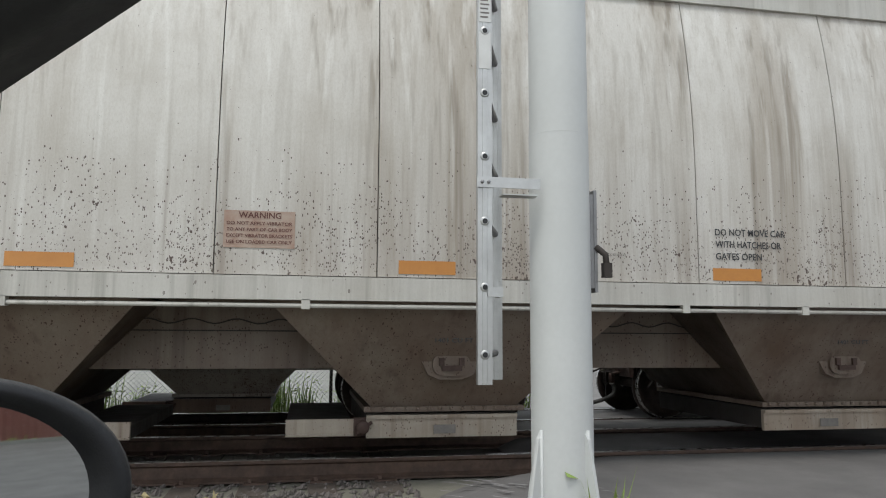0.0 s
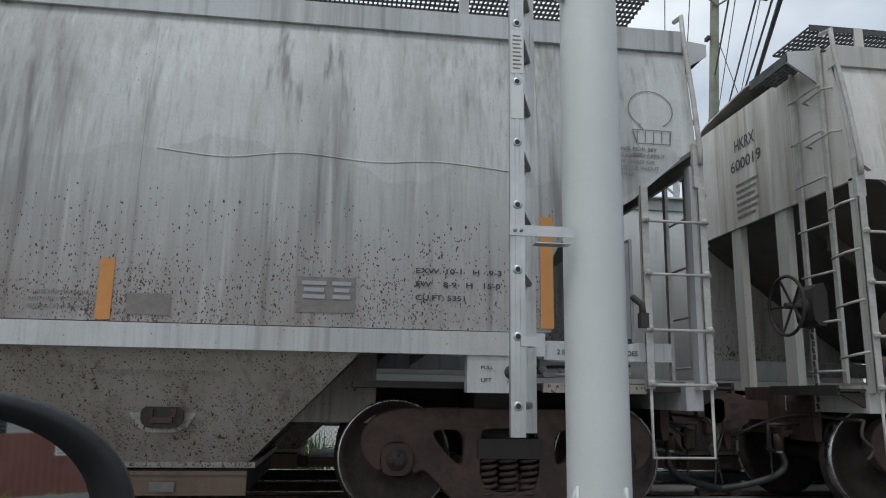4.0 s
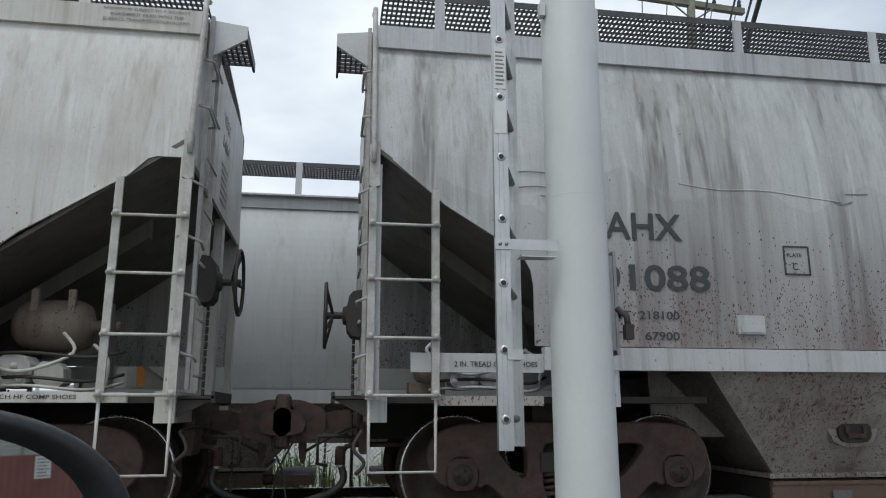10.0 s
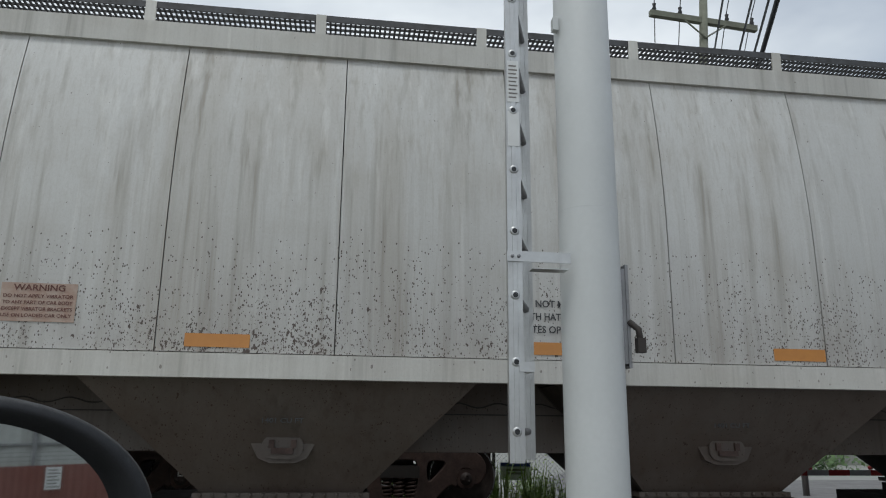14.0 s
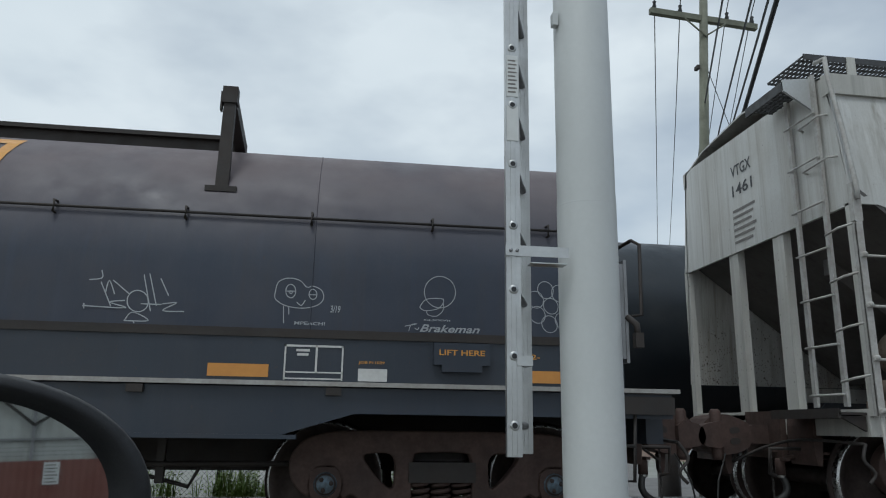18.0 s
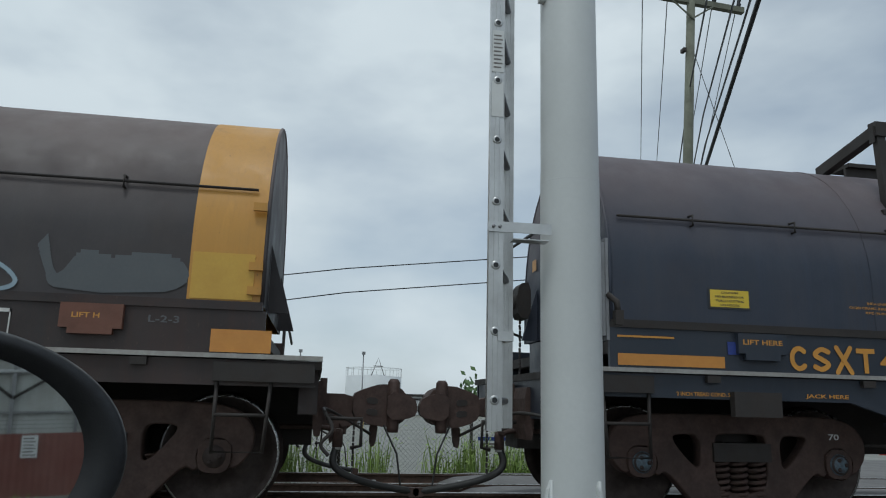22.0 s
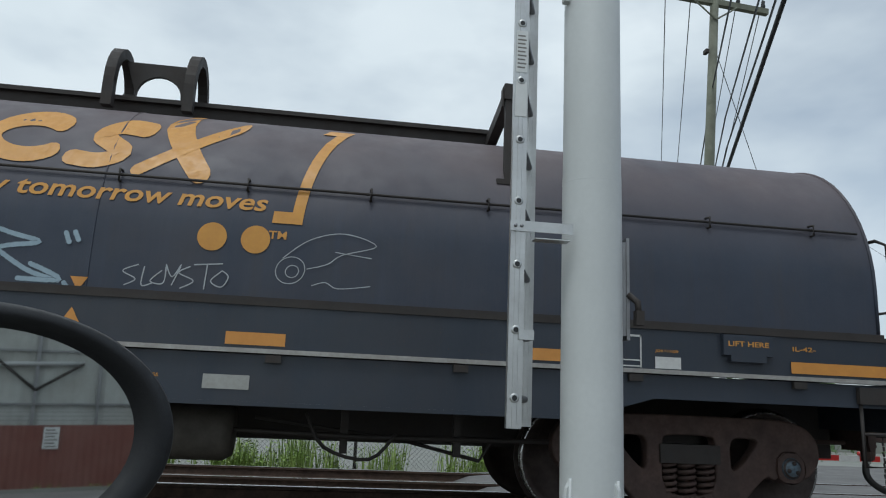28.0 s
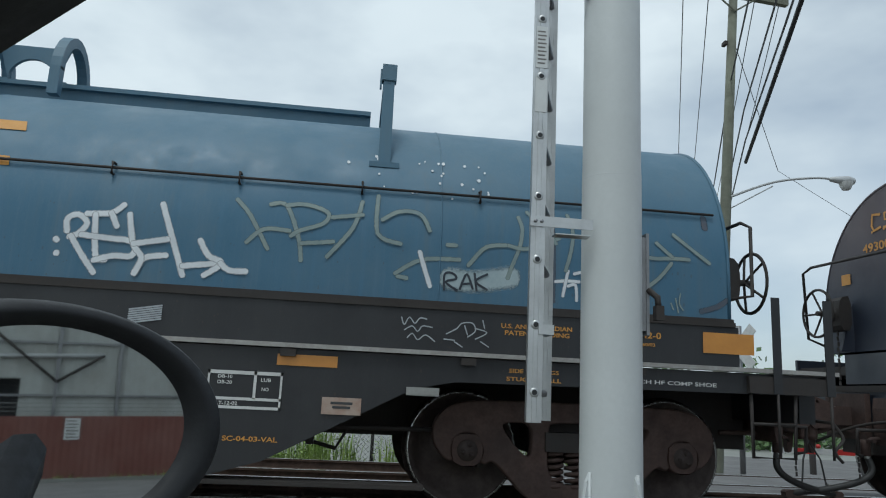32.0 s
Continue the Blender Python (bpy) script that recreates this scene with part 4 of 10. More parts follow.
        for y in (-1.5, 1.5):
            part("end_post", Shape().box(*sorted((e, e - t * 0.07)), y - 0.05, y + 0.05, 1.02, 2.8), sill, car)
        part("end_sill", Shape().box(*sorted((e, e - t * 0.14)), -1.45, 1.45, 0.86, 1.08), sill, car)
        # Widened shear plate and an added bolster keep light off the bay slopes.
        part("shear_plate", Shape().box(*sorted((e, e - t * 2.7)), -1.36, 1.36, 1.0, 1.05), DARK, car)
        part("body_bolster", Shape().box(*sorted((e - t * 1.36, e - t * 1.72)), -1.0, 1.0, 0.84, 0.998), DARK, car)
        part("side_step_beam", Shape().box(*sorted((e - t * 0.3, e - t * 1.3)), -yn, -yn + 0.05, 1.0 if not b else 1.22, 1.07 if not b else 1.36), sill, car)
        if detail:
            lw = 0.48 if b else 0.47
            ladder(car, min(e, e - t * lw), max(e, e - t * lw), 1.02, 2.6, (2.31, 1.89, 1.46, 1.05), -yn - 0.02)
            part("grab_rail", Shape().tube([(e, -yn - 0.04, 2.8), (e, -yn - 0.05, 2.9), (e, -yn + side_in(3.4) - 0.06, 3.4), (e, -yn + side_in(4.0) - 0.06, 4.0), (e, -yn + 0.16, 4.2), (e, -yn + 0.3, 4.22)], 0.022, 7), RAILING, car)
            for y in (-1.25, -0.85):
                part("end_ladder_rail", Shape().box(*sorted((e + t * 0.02, e + t * 0.05)), y - 0.025, y + 0.025, 1.1, 4.1), RAILING, car)
            for k in range(7):
                part("rung", Shape().tube([(e + t * 0.07, -1.28, 1.2 + 0.42 * k), (e + t * 0.07, -0.82, 1.2 + 0.42 * k)], 0.011, 6), RAILING, car)
            # folding platform at the roof's end
            sh = Shape()
            for k in range(9):
                sh.box(*sorted((e + t * 0.02, e + t * 0.3)), -1.2 + 0.075 * k, -1.19 + 0.075 * k, 4.0, 4.03)
            for k in range(6):
                sh.box(*sorted((e + t * (0.03 + 0.048 * k), e + t * (0.045 + 0.048 * k))), -1.2, -0.6, 4.0, 4.028)
            sh.box(*sorted((e + t * 0.29, e + t * 0.31)), -1.22, -0.58, 3.95, 4.04)
            part("end_platform", sh, GRATE, car, "small steel lattice platform at the roof end")
            part("platform_bracket", Shape().prism(([(e, 3.74), (e + t * 0.31, 3.94), (e + t * 0.31, 4.05), (e, 4.09)])[::t], -1.23, -1.205), PIPE, car)
            jx0, jx1 = sorted((e - t * (cd - 0.17), e - t * (cd + 0.31))) if not b else sorted((e - t * 1.45, e - t * 1.88))
            part("jacking_pad", Shape().box(jx0, jx1, -yn - 0.03, -yn + 0.1, 0.97, 1.40), sill, car, "pale jacking plate with a round hole")
            # Flat dark disc for the shade in the hole; the plate isn't pierced.
            part("jacking_hole_shade", Shape().lathe([(0.0, -yn - 0.034), (0.05, -yn - 0.034), (0.055, -yn - 0.02)][::-1], 16, centre=((jx0 + jx1) / 2 + t * 0.11, 0, 1.12)), DARK, car)
            lettering(car, "PULL", jx0 + 0.1, jx0 + 0.19, 1.14, 1.165, INK, -yn - 0.036)
            lettering(car, "LIFT", jx0 + 0.1, jx0 + 0.18, 1.05, 1.075, INK, -yn - 0.036)
            lettering(car, "JACK", jx0 + 0.29, jx0 + 0.4, 1.04, 1.065, INK, -yn - 0.036)
            sx = sorted((e - t * 0.62, e - t * 1.2))
            if b:
                lettering(car, "2 IN. TREAD COND. SHOES", sx[0], sx[1] + 0.05, 1.26, 1.30, INK, -yn - 0.006)
            else:
                lettering(car, "2 INCH HF COMP SHOES", sx[0], sx[1], 1.022, 1.052, INK, -yn - 0.006)
            # brake gear on the end platform
            sh = Shape()
            cx = e - t * 0.95
            sh.lathe([(0.0, -0.36), (0.12, -0.34), (0.19, -0.27), (0.2, -0.1), (0.2, 0.1), (0.16, 0.18), (0.05, 0.22), (0.04, 0.4), (0.0, 0.4)], 20, axis="x", centre=(cx, -0.95, 1.58))
            for dx in (-0.2, 0.06):
                sh.box(cx + dx, cx + dx + 0.05, -1.12, -1.08, 1.6, 1.84)
            if not b:
                part("brake_cylinder", sh, BAY_A, car)
            sh = Shape()
            sh.prism(rounded([(cx - 0.32, 1.1), (cx - 0.1, 1.1), (cx - 0.08, 1.32), (cx - 0.3, 1.36)], 1), -1.3, -1.08)
            sh.prism(rounded([(cx - 0.08, 1.12), (cx + 0.14, 1.1), (cx + 0.12, 1.28), (cx - 0.06, 1.3)], 1), -1.26, -1.1)
            for k in range(5):
                sh.lathe([(0.0, -1.33), (0.022, -1.33), (0.026, -1.28)], 8, centre=(cx - 0.28 + 0.045 * k, 0, 1.16 + 0.05 * (k % 3)))
            part("control_valve", sh, sill, car)
            sh = Shape().lathe([(0.0, -1.28), (0.08, -1.28), (0.1, -1.2), (0.1, -1.0)], 14, centre=(cx - 0.47, 0, 1.24))
            sh.box(cx - 0.62, cx - 0.34, -1.2, -1.0, 1.07, 1.16)
            part("dirt_collector", sh, BAY_A, car)
            part("brake_lever", Shape().hexa([(cx + 0.38, -1.0, 1.3), (cx + 0.42, -1.0, 1.3), (cx + 0.42, -0.97, 1.3), (cx + 0.38, -0.97, 1.3)], [(cx + 0.3, -1.0, 1.75), (cx + 0.36, -1.0, 1.75), (cx + 0.36, -0.97, 1.75), (cx + 0.3, -0.97, 1.75)]), DARK, car)
            for k, z in enumerate((1.1, 1.16, 1.33)):
                part("air_pipe", Shape().tube(curvy([(cx - 0.55, -1.15 - 0.03 * k, z), (cx - 0.1, -1.34, z + 0.02), (cx + 0.3, -1.3, z - 0.01), (cx + 0.5, -1.1, z + 0.05)], 4), 0.012, 6), DARK if k else sill, car)
            sh = Shape()
            sh.tube(curvy([(cx + 0.1, -1.25, 1.5), (cx + 0.2, -1.32, 1.35), (cx - 0.1, -1.35, 1.22), (cx - 0.35, -1.3, 1.26), (cx - 0.5, -1.3, 1.4), (cx - 0.4, -1.28, 1.48)], 5), 0.014, 6)
            sh.tube(curvy([(cx + 0.3, -1.2, 1.42), (cx + 0.42, -1.25, 1.3), (cx + 0.4, -1.2, 1.1)], 5), 0.014, 6)
            part("air_pipe", sh, sill, car)
            part("crossover_platform", Shape().box(*sorted((e + t * 0.01, e + t * 0.26)), -1.44, -0.5, 1.03, 1.05).box(*sorted((e + t * 0.24, e + t * 0.265)), -1.44, -0.5, 1.0, 1.08), DARK, car, "dark steel step plate across the wagon end")
            part("platform_brace", Shape().prism(([(e + t * 0.01, 0.9), (e + t * 0.24, 1.02), (e + t * 0.01, 1.02)])[::t], -1.42, -1.39), DARK, car)
            part("corner_bracket", Shape().prism(([(e, 2.6), (e + t * 0.03, 2.62), (e + t * 0.03, 2.95), (e - t * 0.05, 2.98), (e - t * 0.05, 2.62)])[::t], -yn - 0.02, -yn + 0.03), RAILING, car)
            for z in (3.24, 3.66):
                part("end_rung", Shape().tube([(e + t * 0.01, -yn + 0.06 + side_in(z), z), (e + t * 0.08, -yn + 0.1 + side_in(z), z), (e + t * 0.08, -1.05, z - 0.02), (e + t * 0.01, -1.02, z - 0.02)], 0.011, 6), RAILING, car)
            for z in (1.35, 1.77, 2.19, 2.61):
                part("end_rung", Shape().tube([(e, -yn, z), (e + t * 0.1, -yn + 0.1, z - 0.03), (e + t * 0.09, -1.28, z - 0.05)], 0.011, 6), RAILING, car)
            if b:
                part("lower_step_beam", Shape().box(*sorted((e - t * 0.5, e - t * 1.3)), -yn + 0.02, -yn + 0.06, 0.98, 1.05), BAY_B, car)
            coupler(car, e, t)
        truck(car, (trucks[0 if s < 0 else 1] - x0) if trucks else s * (half - 1.42), train)
    if detail:
        brake_wheel(car, half if style == "C" else -half, 1 if style == "C" else -1, {"A": 1.77, "B": 1.7, "C": 1.95}[style], -0.95)
    part("far_side", Shape().hexa([(-half, yn - 0.02, 1.42), (half, yn - 0.02, 1.42), (half, yn, 1.42), (-half, yn, 1.42)], [(-half, yn - 0.19, EAVE), (half, yn - 0.19, EAVE), (half, yn - LEAN, EAVE), (-half, yn - LEAN, EAVE)]), paint, car)
    # eaves, roof, walkway
    part("top_chord", Shape().prism([(-half - 0.01, EAVE - 0.01), (half + 0.01, EAVE - 0.01), (half + 0.01, EAVE + 0.185), (-half - 0.01, EAVE + 0.185)], -yn + lean - 0.035, -yn + lean + 0.06), sill, car)
    part("top_chord", Shape().box(-half, half, yn - LEAN - 0.06, yn - LEAN + 0.03, EAVE - 0.01, EAVE + 0.185), sill, car)
    rf = Shape()
    for ya, za, yb, zb in ((-1.38, 4.03, -0.9, 4.18), (-0.9, 4.18, 0.0, 4.28), (0.0, 4.28, 0.9, 4.18), (0.9, 4.18, 1.38, 4.03)):
        rf.hexa([(-half, ya, za - 0.02), (half, ya, za - 0.02), (half, yb, zb - 0.02), (-half, yb, zb - 0.02)], [(-half, ya, za), (half, ya, za), (half, yb, zb), (-half, yb, zb)])
    part("roof", rf, paint, car)
    zr = 4.6 if b or style == "F" else 4.45
    grating(car, -half + 0.1, half - 0.1, -0.98, -0.38, zr)
    for k in range(int(half * 2 / 1.45)):
        x = -half + 0.6 + 1.45 * k
        part("board_bracket", Shape().box(x - 0.045, x + 0.045, -1.0, -0.98, 4.14, zr + 0.03).hexa([(x - 0.01, -0.98, 4.16), (x + 0.01, -0.98, 4.16), (x + 0.01, -0.4, zr - 0.04), (x - 0.01, -0.4, zr - 0.04)], [(x - 0.01, -0.98, 4.2), (x + 0.01, -0.98, 4.2), (x + 0.01, -0.4, zr), (x - 0.01, -0.4, zr)]), sill, car)
    # side sill, centre sill
    part("side_sill", Shape().prism([(-half + 1.3, 1.24), (half - 1.3, 1.24), (half - 1.3, 1.41), (-half + 1.3, 1.41)], -yn - 0.045, -yn + 0.05), sill, car)
    part("side_sill", Shape().box(-half + 1.3, half - 1.3, yn - 0.05, yn + 0.04, 1.24, 1.41), sill, car)
    if style == "A":
        part("air_line", Shape().tube([(-half + 2.2, -yn - 0.0, 1.12), (-half + 2.35, -yn - 0.02, 1.2), (half - 2.2, -yn - 0.02, 1.2)], 0.017, 7), sill, car)
    part("centre_sill", Shape().box(-half, half, -0.2, 0.2, 0.7, 1.0), DARK, car)
    # hopper bays and outlet gates
    for c in ((-5.47, -1.78, 1.72, 5.4) if style in "AC" else (-5.85, -2.1, 2.1, 5.85) if b else (-3.3, 0.0, 3.3)):
        for s in (-1, 1):
            q = 1.42
            lo = [(c - 0.6, s * 0.95, 0.42), (c + 0.6, s * 0.95, 0.42), (c + 0.6, s * 0.9, 0.42), (c - 0.6, s * 0.9, 0.42)]
            hi = [(c - q, s * 1.52, 1.25), (c + q, s * 1.52, 1.25), (c + q, s * 1.44, 1.25), (c - q, s * 1.44, 1.25)]
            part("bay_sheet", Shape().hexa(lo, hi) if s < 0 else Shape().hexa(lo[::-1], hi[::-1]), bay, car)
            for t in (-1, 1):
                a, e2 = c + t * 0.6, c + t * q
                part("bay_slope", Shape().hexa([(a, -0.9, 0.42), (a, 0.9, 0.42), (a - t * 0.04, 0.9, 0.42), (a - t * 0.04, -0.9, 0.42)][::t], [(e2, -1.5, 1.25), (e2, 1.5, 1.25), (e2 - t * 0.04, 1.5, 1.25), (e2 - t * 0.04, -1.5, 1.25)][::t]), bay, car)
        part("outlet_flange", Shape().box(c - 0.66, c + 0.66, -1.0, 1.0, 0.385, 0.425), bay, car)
        d = 1 if (c < -3 or 0 < c < 3) else -1
        pale = GATE if style in "AC" else GATE_B
        part("outlet_gate", Shape().box(c - 0.64, c + 0.6, -0.94, 0.98, 0.2, 0.37), DARK, car)
        part("gate_front", Shape().box(c - 0.64, c + 0.6, -0.98, -0.942, 0.18, 0.36).box(c - 0.64, c + 0.6, -1.0, -0.98, 0.33, 0.36), pale, car)
        part("gate_drawer", Shape().box(*sorted((c + d * 0.74, c + d * 1.27)), -0.92, 0.9, 0.2, 0.3), DARK, car)
        part("drawer_front", Shape().box(*sorted((c + d * 0.74, c + d * 1.27)), -0.96, -0.922, 0.2, 0.33).box(*sorted((c + d * 0.74, c + d * 1.27)), -0.98, -0.96, 0.2, 0.215), pale, car)
        part("gate_crank", Shape().lathe([(0.0, -1.06), (0.05, -1.06), (0.055, -1.0), (0.055, -0.9)], 10, centre=(c + d * 0.67, 0, 0.27)).box(*sorted((c + d * 0.6, c + d * 0.74)), -0.96, -0.92, 0.2, 0.34).tube([(c + d * 0.6, -1.02, 0.31), (c + d * 0.72, -1.03, 0.22)], 0.014, 6), IRON, car)
        part("gate_label", Shape().box(c - 0.1, c + 0.08, -1.004, -0.999, 0.21, 0.28), INK_FAINT, car)
        if detail:
            sh = Shape()
            for k in range(14):
                sh.lathe([(0.0, -1.03), (0.014, -1.03), (0.016, -1.0)], 6, centre=(c - 0.6 + 0.092 * k, 0, 0.41))
            part("rivet_row", sh, bay, car, kind="stuff")
            br = Shape()
            zc, y = 0.78, -1.235
            br.prism(rounded([(c - 0.25, zc + 0.04), (c - 0.16, zc - 0.13), (c + 0.16, zc - 0.13), (c + 0.25, zc + 0.04), (c + 0.2, zc + 0.1), (c - 0.2, zc + 0.1)], 1), y + 0.03, y + 0.11)
            part("vibrator_bracket", br, bay, car)
            part("bracket_pocket", Shape().prism(rounded([(c - 0.15, zc - 0.05), (c - 0.1, zc - 0.1), (c + 0.1, zc - 0.1), (c + 0.15, zc - 0.05), (c + 0.15, zc + 0.03), (c + 0.1, zc + 0.07), (c - 0.1, zc + 0.07), (c - 0.15, zc + 0.03)], 1), y, y + 0.04), DARK if b else bay, car)
            part("bracket_wedge", Shape().box(c - 0.08, c + 0.08, y - 0.025, y + 0.005, zc - 0.06, zc - 0.02).box(c - 0.1, c - 0.06, y - 0.02, y + 0.005, zc - 0.02, zc + 0.04).box(c + 0.06, c + 0.1, y - 0.02, y + 0.005, zc - 0.02, zc + 0.04), IRON, car)
            if style in "AC":
                lettering(car, "1401 CU FT" if abs(c) < 3 else "1849 CU FT", c - 0.15, c + 0.15, 0.94, 0.975, INK, -1.345)
            else:
                lettering(car, "CLEAN INSIDE GROOVES AND TOP OF SLIDES", c - 0.45, c + 0.45, 1.07, 1.095, INK_FAINT, -1.43)
    # inner sheets seen between the bays
    for c in ((-3.5, -0.08, 3.4) if style in "AC" else ()):
        part("weld_bead", Shape().tube([(c - 0.75 + 0.05 * k, -0.757 , 1.1 + 0.02 * math.sin(k * 0.9)) for k in range(31)], 0.006, 5), DARK, car)
        part("sheet_lap", Shape().box(c - 1.0, c + 1.0, -0.765, -0.75, 1.02, 1.03), DARK, car)
    for k in range(int(half)):
        if style == "A":
            part("pipe_clamp", Shape().box(-half + 2.6 + 2.0 * k, -half + 2.66 + 2.0 * k, -yn - 0.045, -yn + 0.02, 1.175, 1.245) if 2.0 * k < 2 * half - 5 else Shape().box(0, 0.06, -yn - 0.045, -yn, 1.18, 1.24), sill, car)
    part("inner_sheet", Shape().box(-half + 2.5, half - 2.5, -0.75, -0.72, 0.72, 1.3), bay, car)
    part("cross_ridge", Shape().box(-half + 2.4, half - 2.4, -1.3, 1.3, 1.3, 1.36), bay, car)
    return car


def bars(car, x0, x1, z0, z1, lines, material, y=-1.578, place=None):
    """Writing too small to read, as plain bars."""
    h = (z1 - z0) / (lines * 1.7)
    for k in range(lines):
        w = (0.98, 0.8, 0.9, 0.7)[k % 4]
        panel(car, "faded_writing", x0 + (x1 - x0) * (1 - w) / 2, x1 - (x1 - x0) * (1 - w) / 2, z1 - h - k * h * 1.7, z1 - k * h * 1.7, material, y, place)


wagons = []

# first wagon: cream hopper
XA = 2.95
seamsA = [-5.02, -3.53, -2.08, -0.62, 0.54, 1.8, 3.12, 4.45, 5.75, 7.0, 8.3, 9.6, 10.9]
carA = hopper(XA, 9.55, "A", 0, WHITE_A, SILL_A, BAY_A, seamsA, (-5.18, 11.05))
wagons.append((carA, XA))


def on(X0):
    return lambda x: x - X0


u = on(XA)
panel(carA, "paint_patch", u(-4.53), u(-3.63), 2.44, 2.71, PATCH)
lettering(carA, "H K R X", u(-4.42), u(-3.70), 2.46, 2.68, INK)
panel(carA, "paint_patch", u(-4.76), u(-3.6), 2.01, 2.28, PATCH)
lettering(carA, "6 0 0 0 1 9", u(-4.64), u(-3.65), 2.05, 2.24, INK)
lettering(carA, "LD LMT  216300", u(-4.46), u(-3.67), 1.765, 1.83, INK)
lettering(carA, "LT WT    69700", u(-4.45), u(-3.69), 1.62, 1.685, INK)
part("round_emblem", Shape().lathe([(0.0, -1.578), (0.085, -1.578)], 24, centre=(u(-4.82), 0, 1.83)), INK_FAINT, carA)
part("round_emblem", Shape().lathe([(0.0, -1.581), (0.072, -1.581)], 24, centre=(u(-4.82), 0, 1.83)), SILL_A, carA)
panel(carA, "emblem_bar", u(-4.87), u(-4.77), 1.81, 1.85, INK_FAINT, -1.584)
lettering(carA, "PS775/07", u(-4.9), u(-4.74), 1.685, 1.71, INK)
for a, c in ((-4.89, -4.0), (-1.98, -1.54), (0.7, 1.13), (3.24, 3.67), (6.0, 6.45), (9.4, 10.3)):
    panel(carA, "reflector_strip", u(a), u(c), 1.445, 1.545, ORANGE, label="orange reflective strip")
for a in (-3.1, 8.8):
    panel(carA, "plate_sign", u(a), u(a) + 0.24, 2.2, 2.44, WARN)
    panel(carA, "plate_sign", u(a) + 0.012, u(a) + 0.228, 2.212, 2.428, PATCH, -1.577)
    lettering(carA, "PLATE", u(a) + 0.05, u(a) + 0.19, 2.35, 2.39, INK, -1.58)
    lettering(carA, "C", u(a) + 0.09, u(a) + 0.15, 2.25, 2.32, INK, -1.58)
for a in (-0.56, ):
    panel(carA, "warning_panel", u(a), u(a) + 0.5, 1.61, 1.88, WARN, label="faded red-brown warning panel")
    lettering(carA, "WARNING", u(a) + 0.1, u(a) + 0.4, 1.825, 1.87, WARN_INK, -1.579)
    for k, line in enumerate(("DO NOT APPLY VIBRATOR", "TO ANY PART OF CAR BODY", "EXCEPT VIBRATOR BRACKETS", "USE ON LOADED CAR ONLY")):
        lettering(carA, line, u(a) + 0.02, u(a) + 0.48, 1.775 - 0.045 * k, 1.8 - 0.045 * k, WARN_INK, -1.579)
for k, line in enumerate(("DO NOT MOVE CAR", "WITH HATCHES OR", "GATES OPEN")):
    lettering(carA, line, u(3.27), u((3.9, 3.86, 3.68)[k]), 1.81 - 0.098 * k, 1.865 - 0.098 * k, INK)
part("card_holder", Shape().box(u(-5.14), u(-4.92), -1.59, -1.572, 1.5, 1.62).box(u(-5.1), u(-4.96), -1.594, -1.588, 1.54, 1.59), SILL_A, carA)
lettering(carA, "SEE COTS ENTRY", u(2.3), u(2.5), 1.62, 1.64, INK_FAINT)

# second wagon: dirty grey hopper
XB = -17.92
seamsB = [-26.31, -25.05, -20.9, -16.8, -12.3, -9.32]
carB = hopper(XB, 9.92, "B", 0, WHITE_B, SILL_B, BAY_B, seamsB, (-26.19, -9.45))
wagons.append((carB, XB))
u = on(XB)
lettering(carB, "NAHX", u(-26.22), u(-25.36), 2.27, 2.49, INK)
lettering(carB, "101088", u(-26.2), u(-25.15), 1.86, 2.07, INK)
lettering(carB, "LD LMT  218100", u(-26.2), u(-25.43), 1.635, 1.70, INK)
lettering(carB, "LT WT    67900", u(-26.2), u(-25.44), 1.475, 1.54, INK)
for a, z0, z1, m in ((-26.45, 1.42, 2.32, ORANGE), (-9.32, 1.45, 2.31, ORANGE), (-23.16, 1.43, 1.87, AMBER), (-19.98, 1.43, 1.86, AMBER), (-17.42, 1.42, 1.85, ORANGE), (-15.6, 1.42, 1.86, ORANGE), (-12.5, 1.43, 1.86, ORANGE)):
    panel(carB, "reflector_strip", u(a), u(a) + 0.1, z0, z1, m, label="upright orange reflective strip")
for k in range(4):
    sh = Shape()
    a, z, w = u(-24.49), 2.02, 0.23
    sh.box(*((a, a + w) if k < 2 else ((a, a + 0.012) if k == 2 else (a + w - 0.012, a + w))), -1.58, -1.574, *((z, z + 0.012) if k == 0 else ((z + w, z + w + 0.012) if k == 1 else (z, z + w))))
    part("plate_border", sh, INK, carB)
lettering(carB, "PLATE", u(-24.46), u(-24.33), 2.17, 2.2, INK)
lettering(carB, "C", u(-24.42), u(-24.37), 2.06, 2.12, INK)
part("card_holder", Shape().box(u(-24.95), u(-24.72), -1.59, -1.572, 1.53, 1.68).box(u(-24.93), u(-24.74), -1.6, -1.585, 1.545, 1.6), SILL_B, carB)
for k, line in enumerate(("JOB 2896", "PNTD-372-08-03", "SIGMA 5479US-5149")):
    lettering(carB, line, u((-17.79, -17.86, -17.91)[k]), u((-17.56, -17.48, -17.43)[k]), 1.6 - 0.065 * k, 1.635 - 0.065 * k, INK)
for k, line in enumerate(("EXW. 10-1   H   9-3", "EW    8-9   H   15-0", "CU.FT. 5351")):
    lettering(carB, line, u(-10.27), u((-9.62, -9.63, -9.9)[k]), 1.835 - 0.1 * k, 1.875 - 0.1 * k, INK)
panel(carB, "stencil_panel", u(-11.13), u(-10.71), 1.52, 1.78, INK_FAINT)
bars(carB, u(-11.1), u(-10.92), 1.6, 1.75, 3, PATCH, -1.58)
bars(carB, u(-10.88), u(-10.74), 1.6, 1.75, 3, PATCH, -1.58)
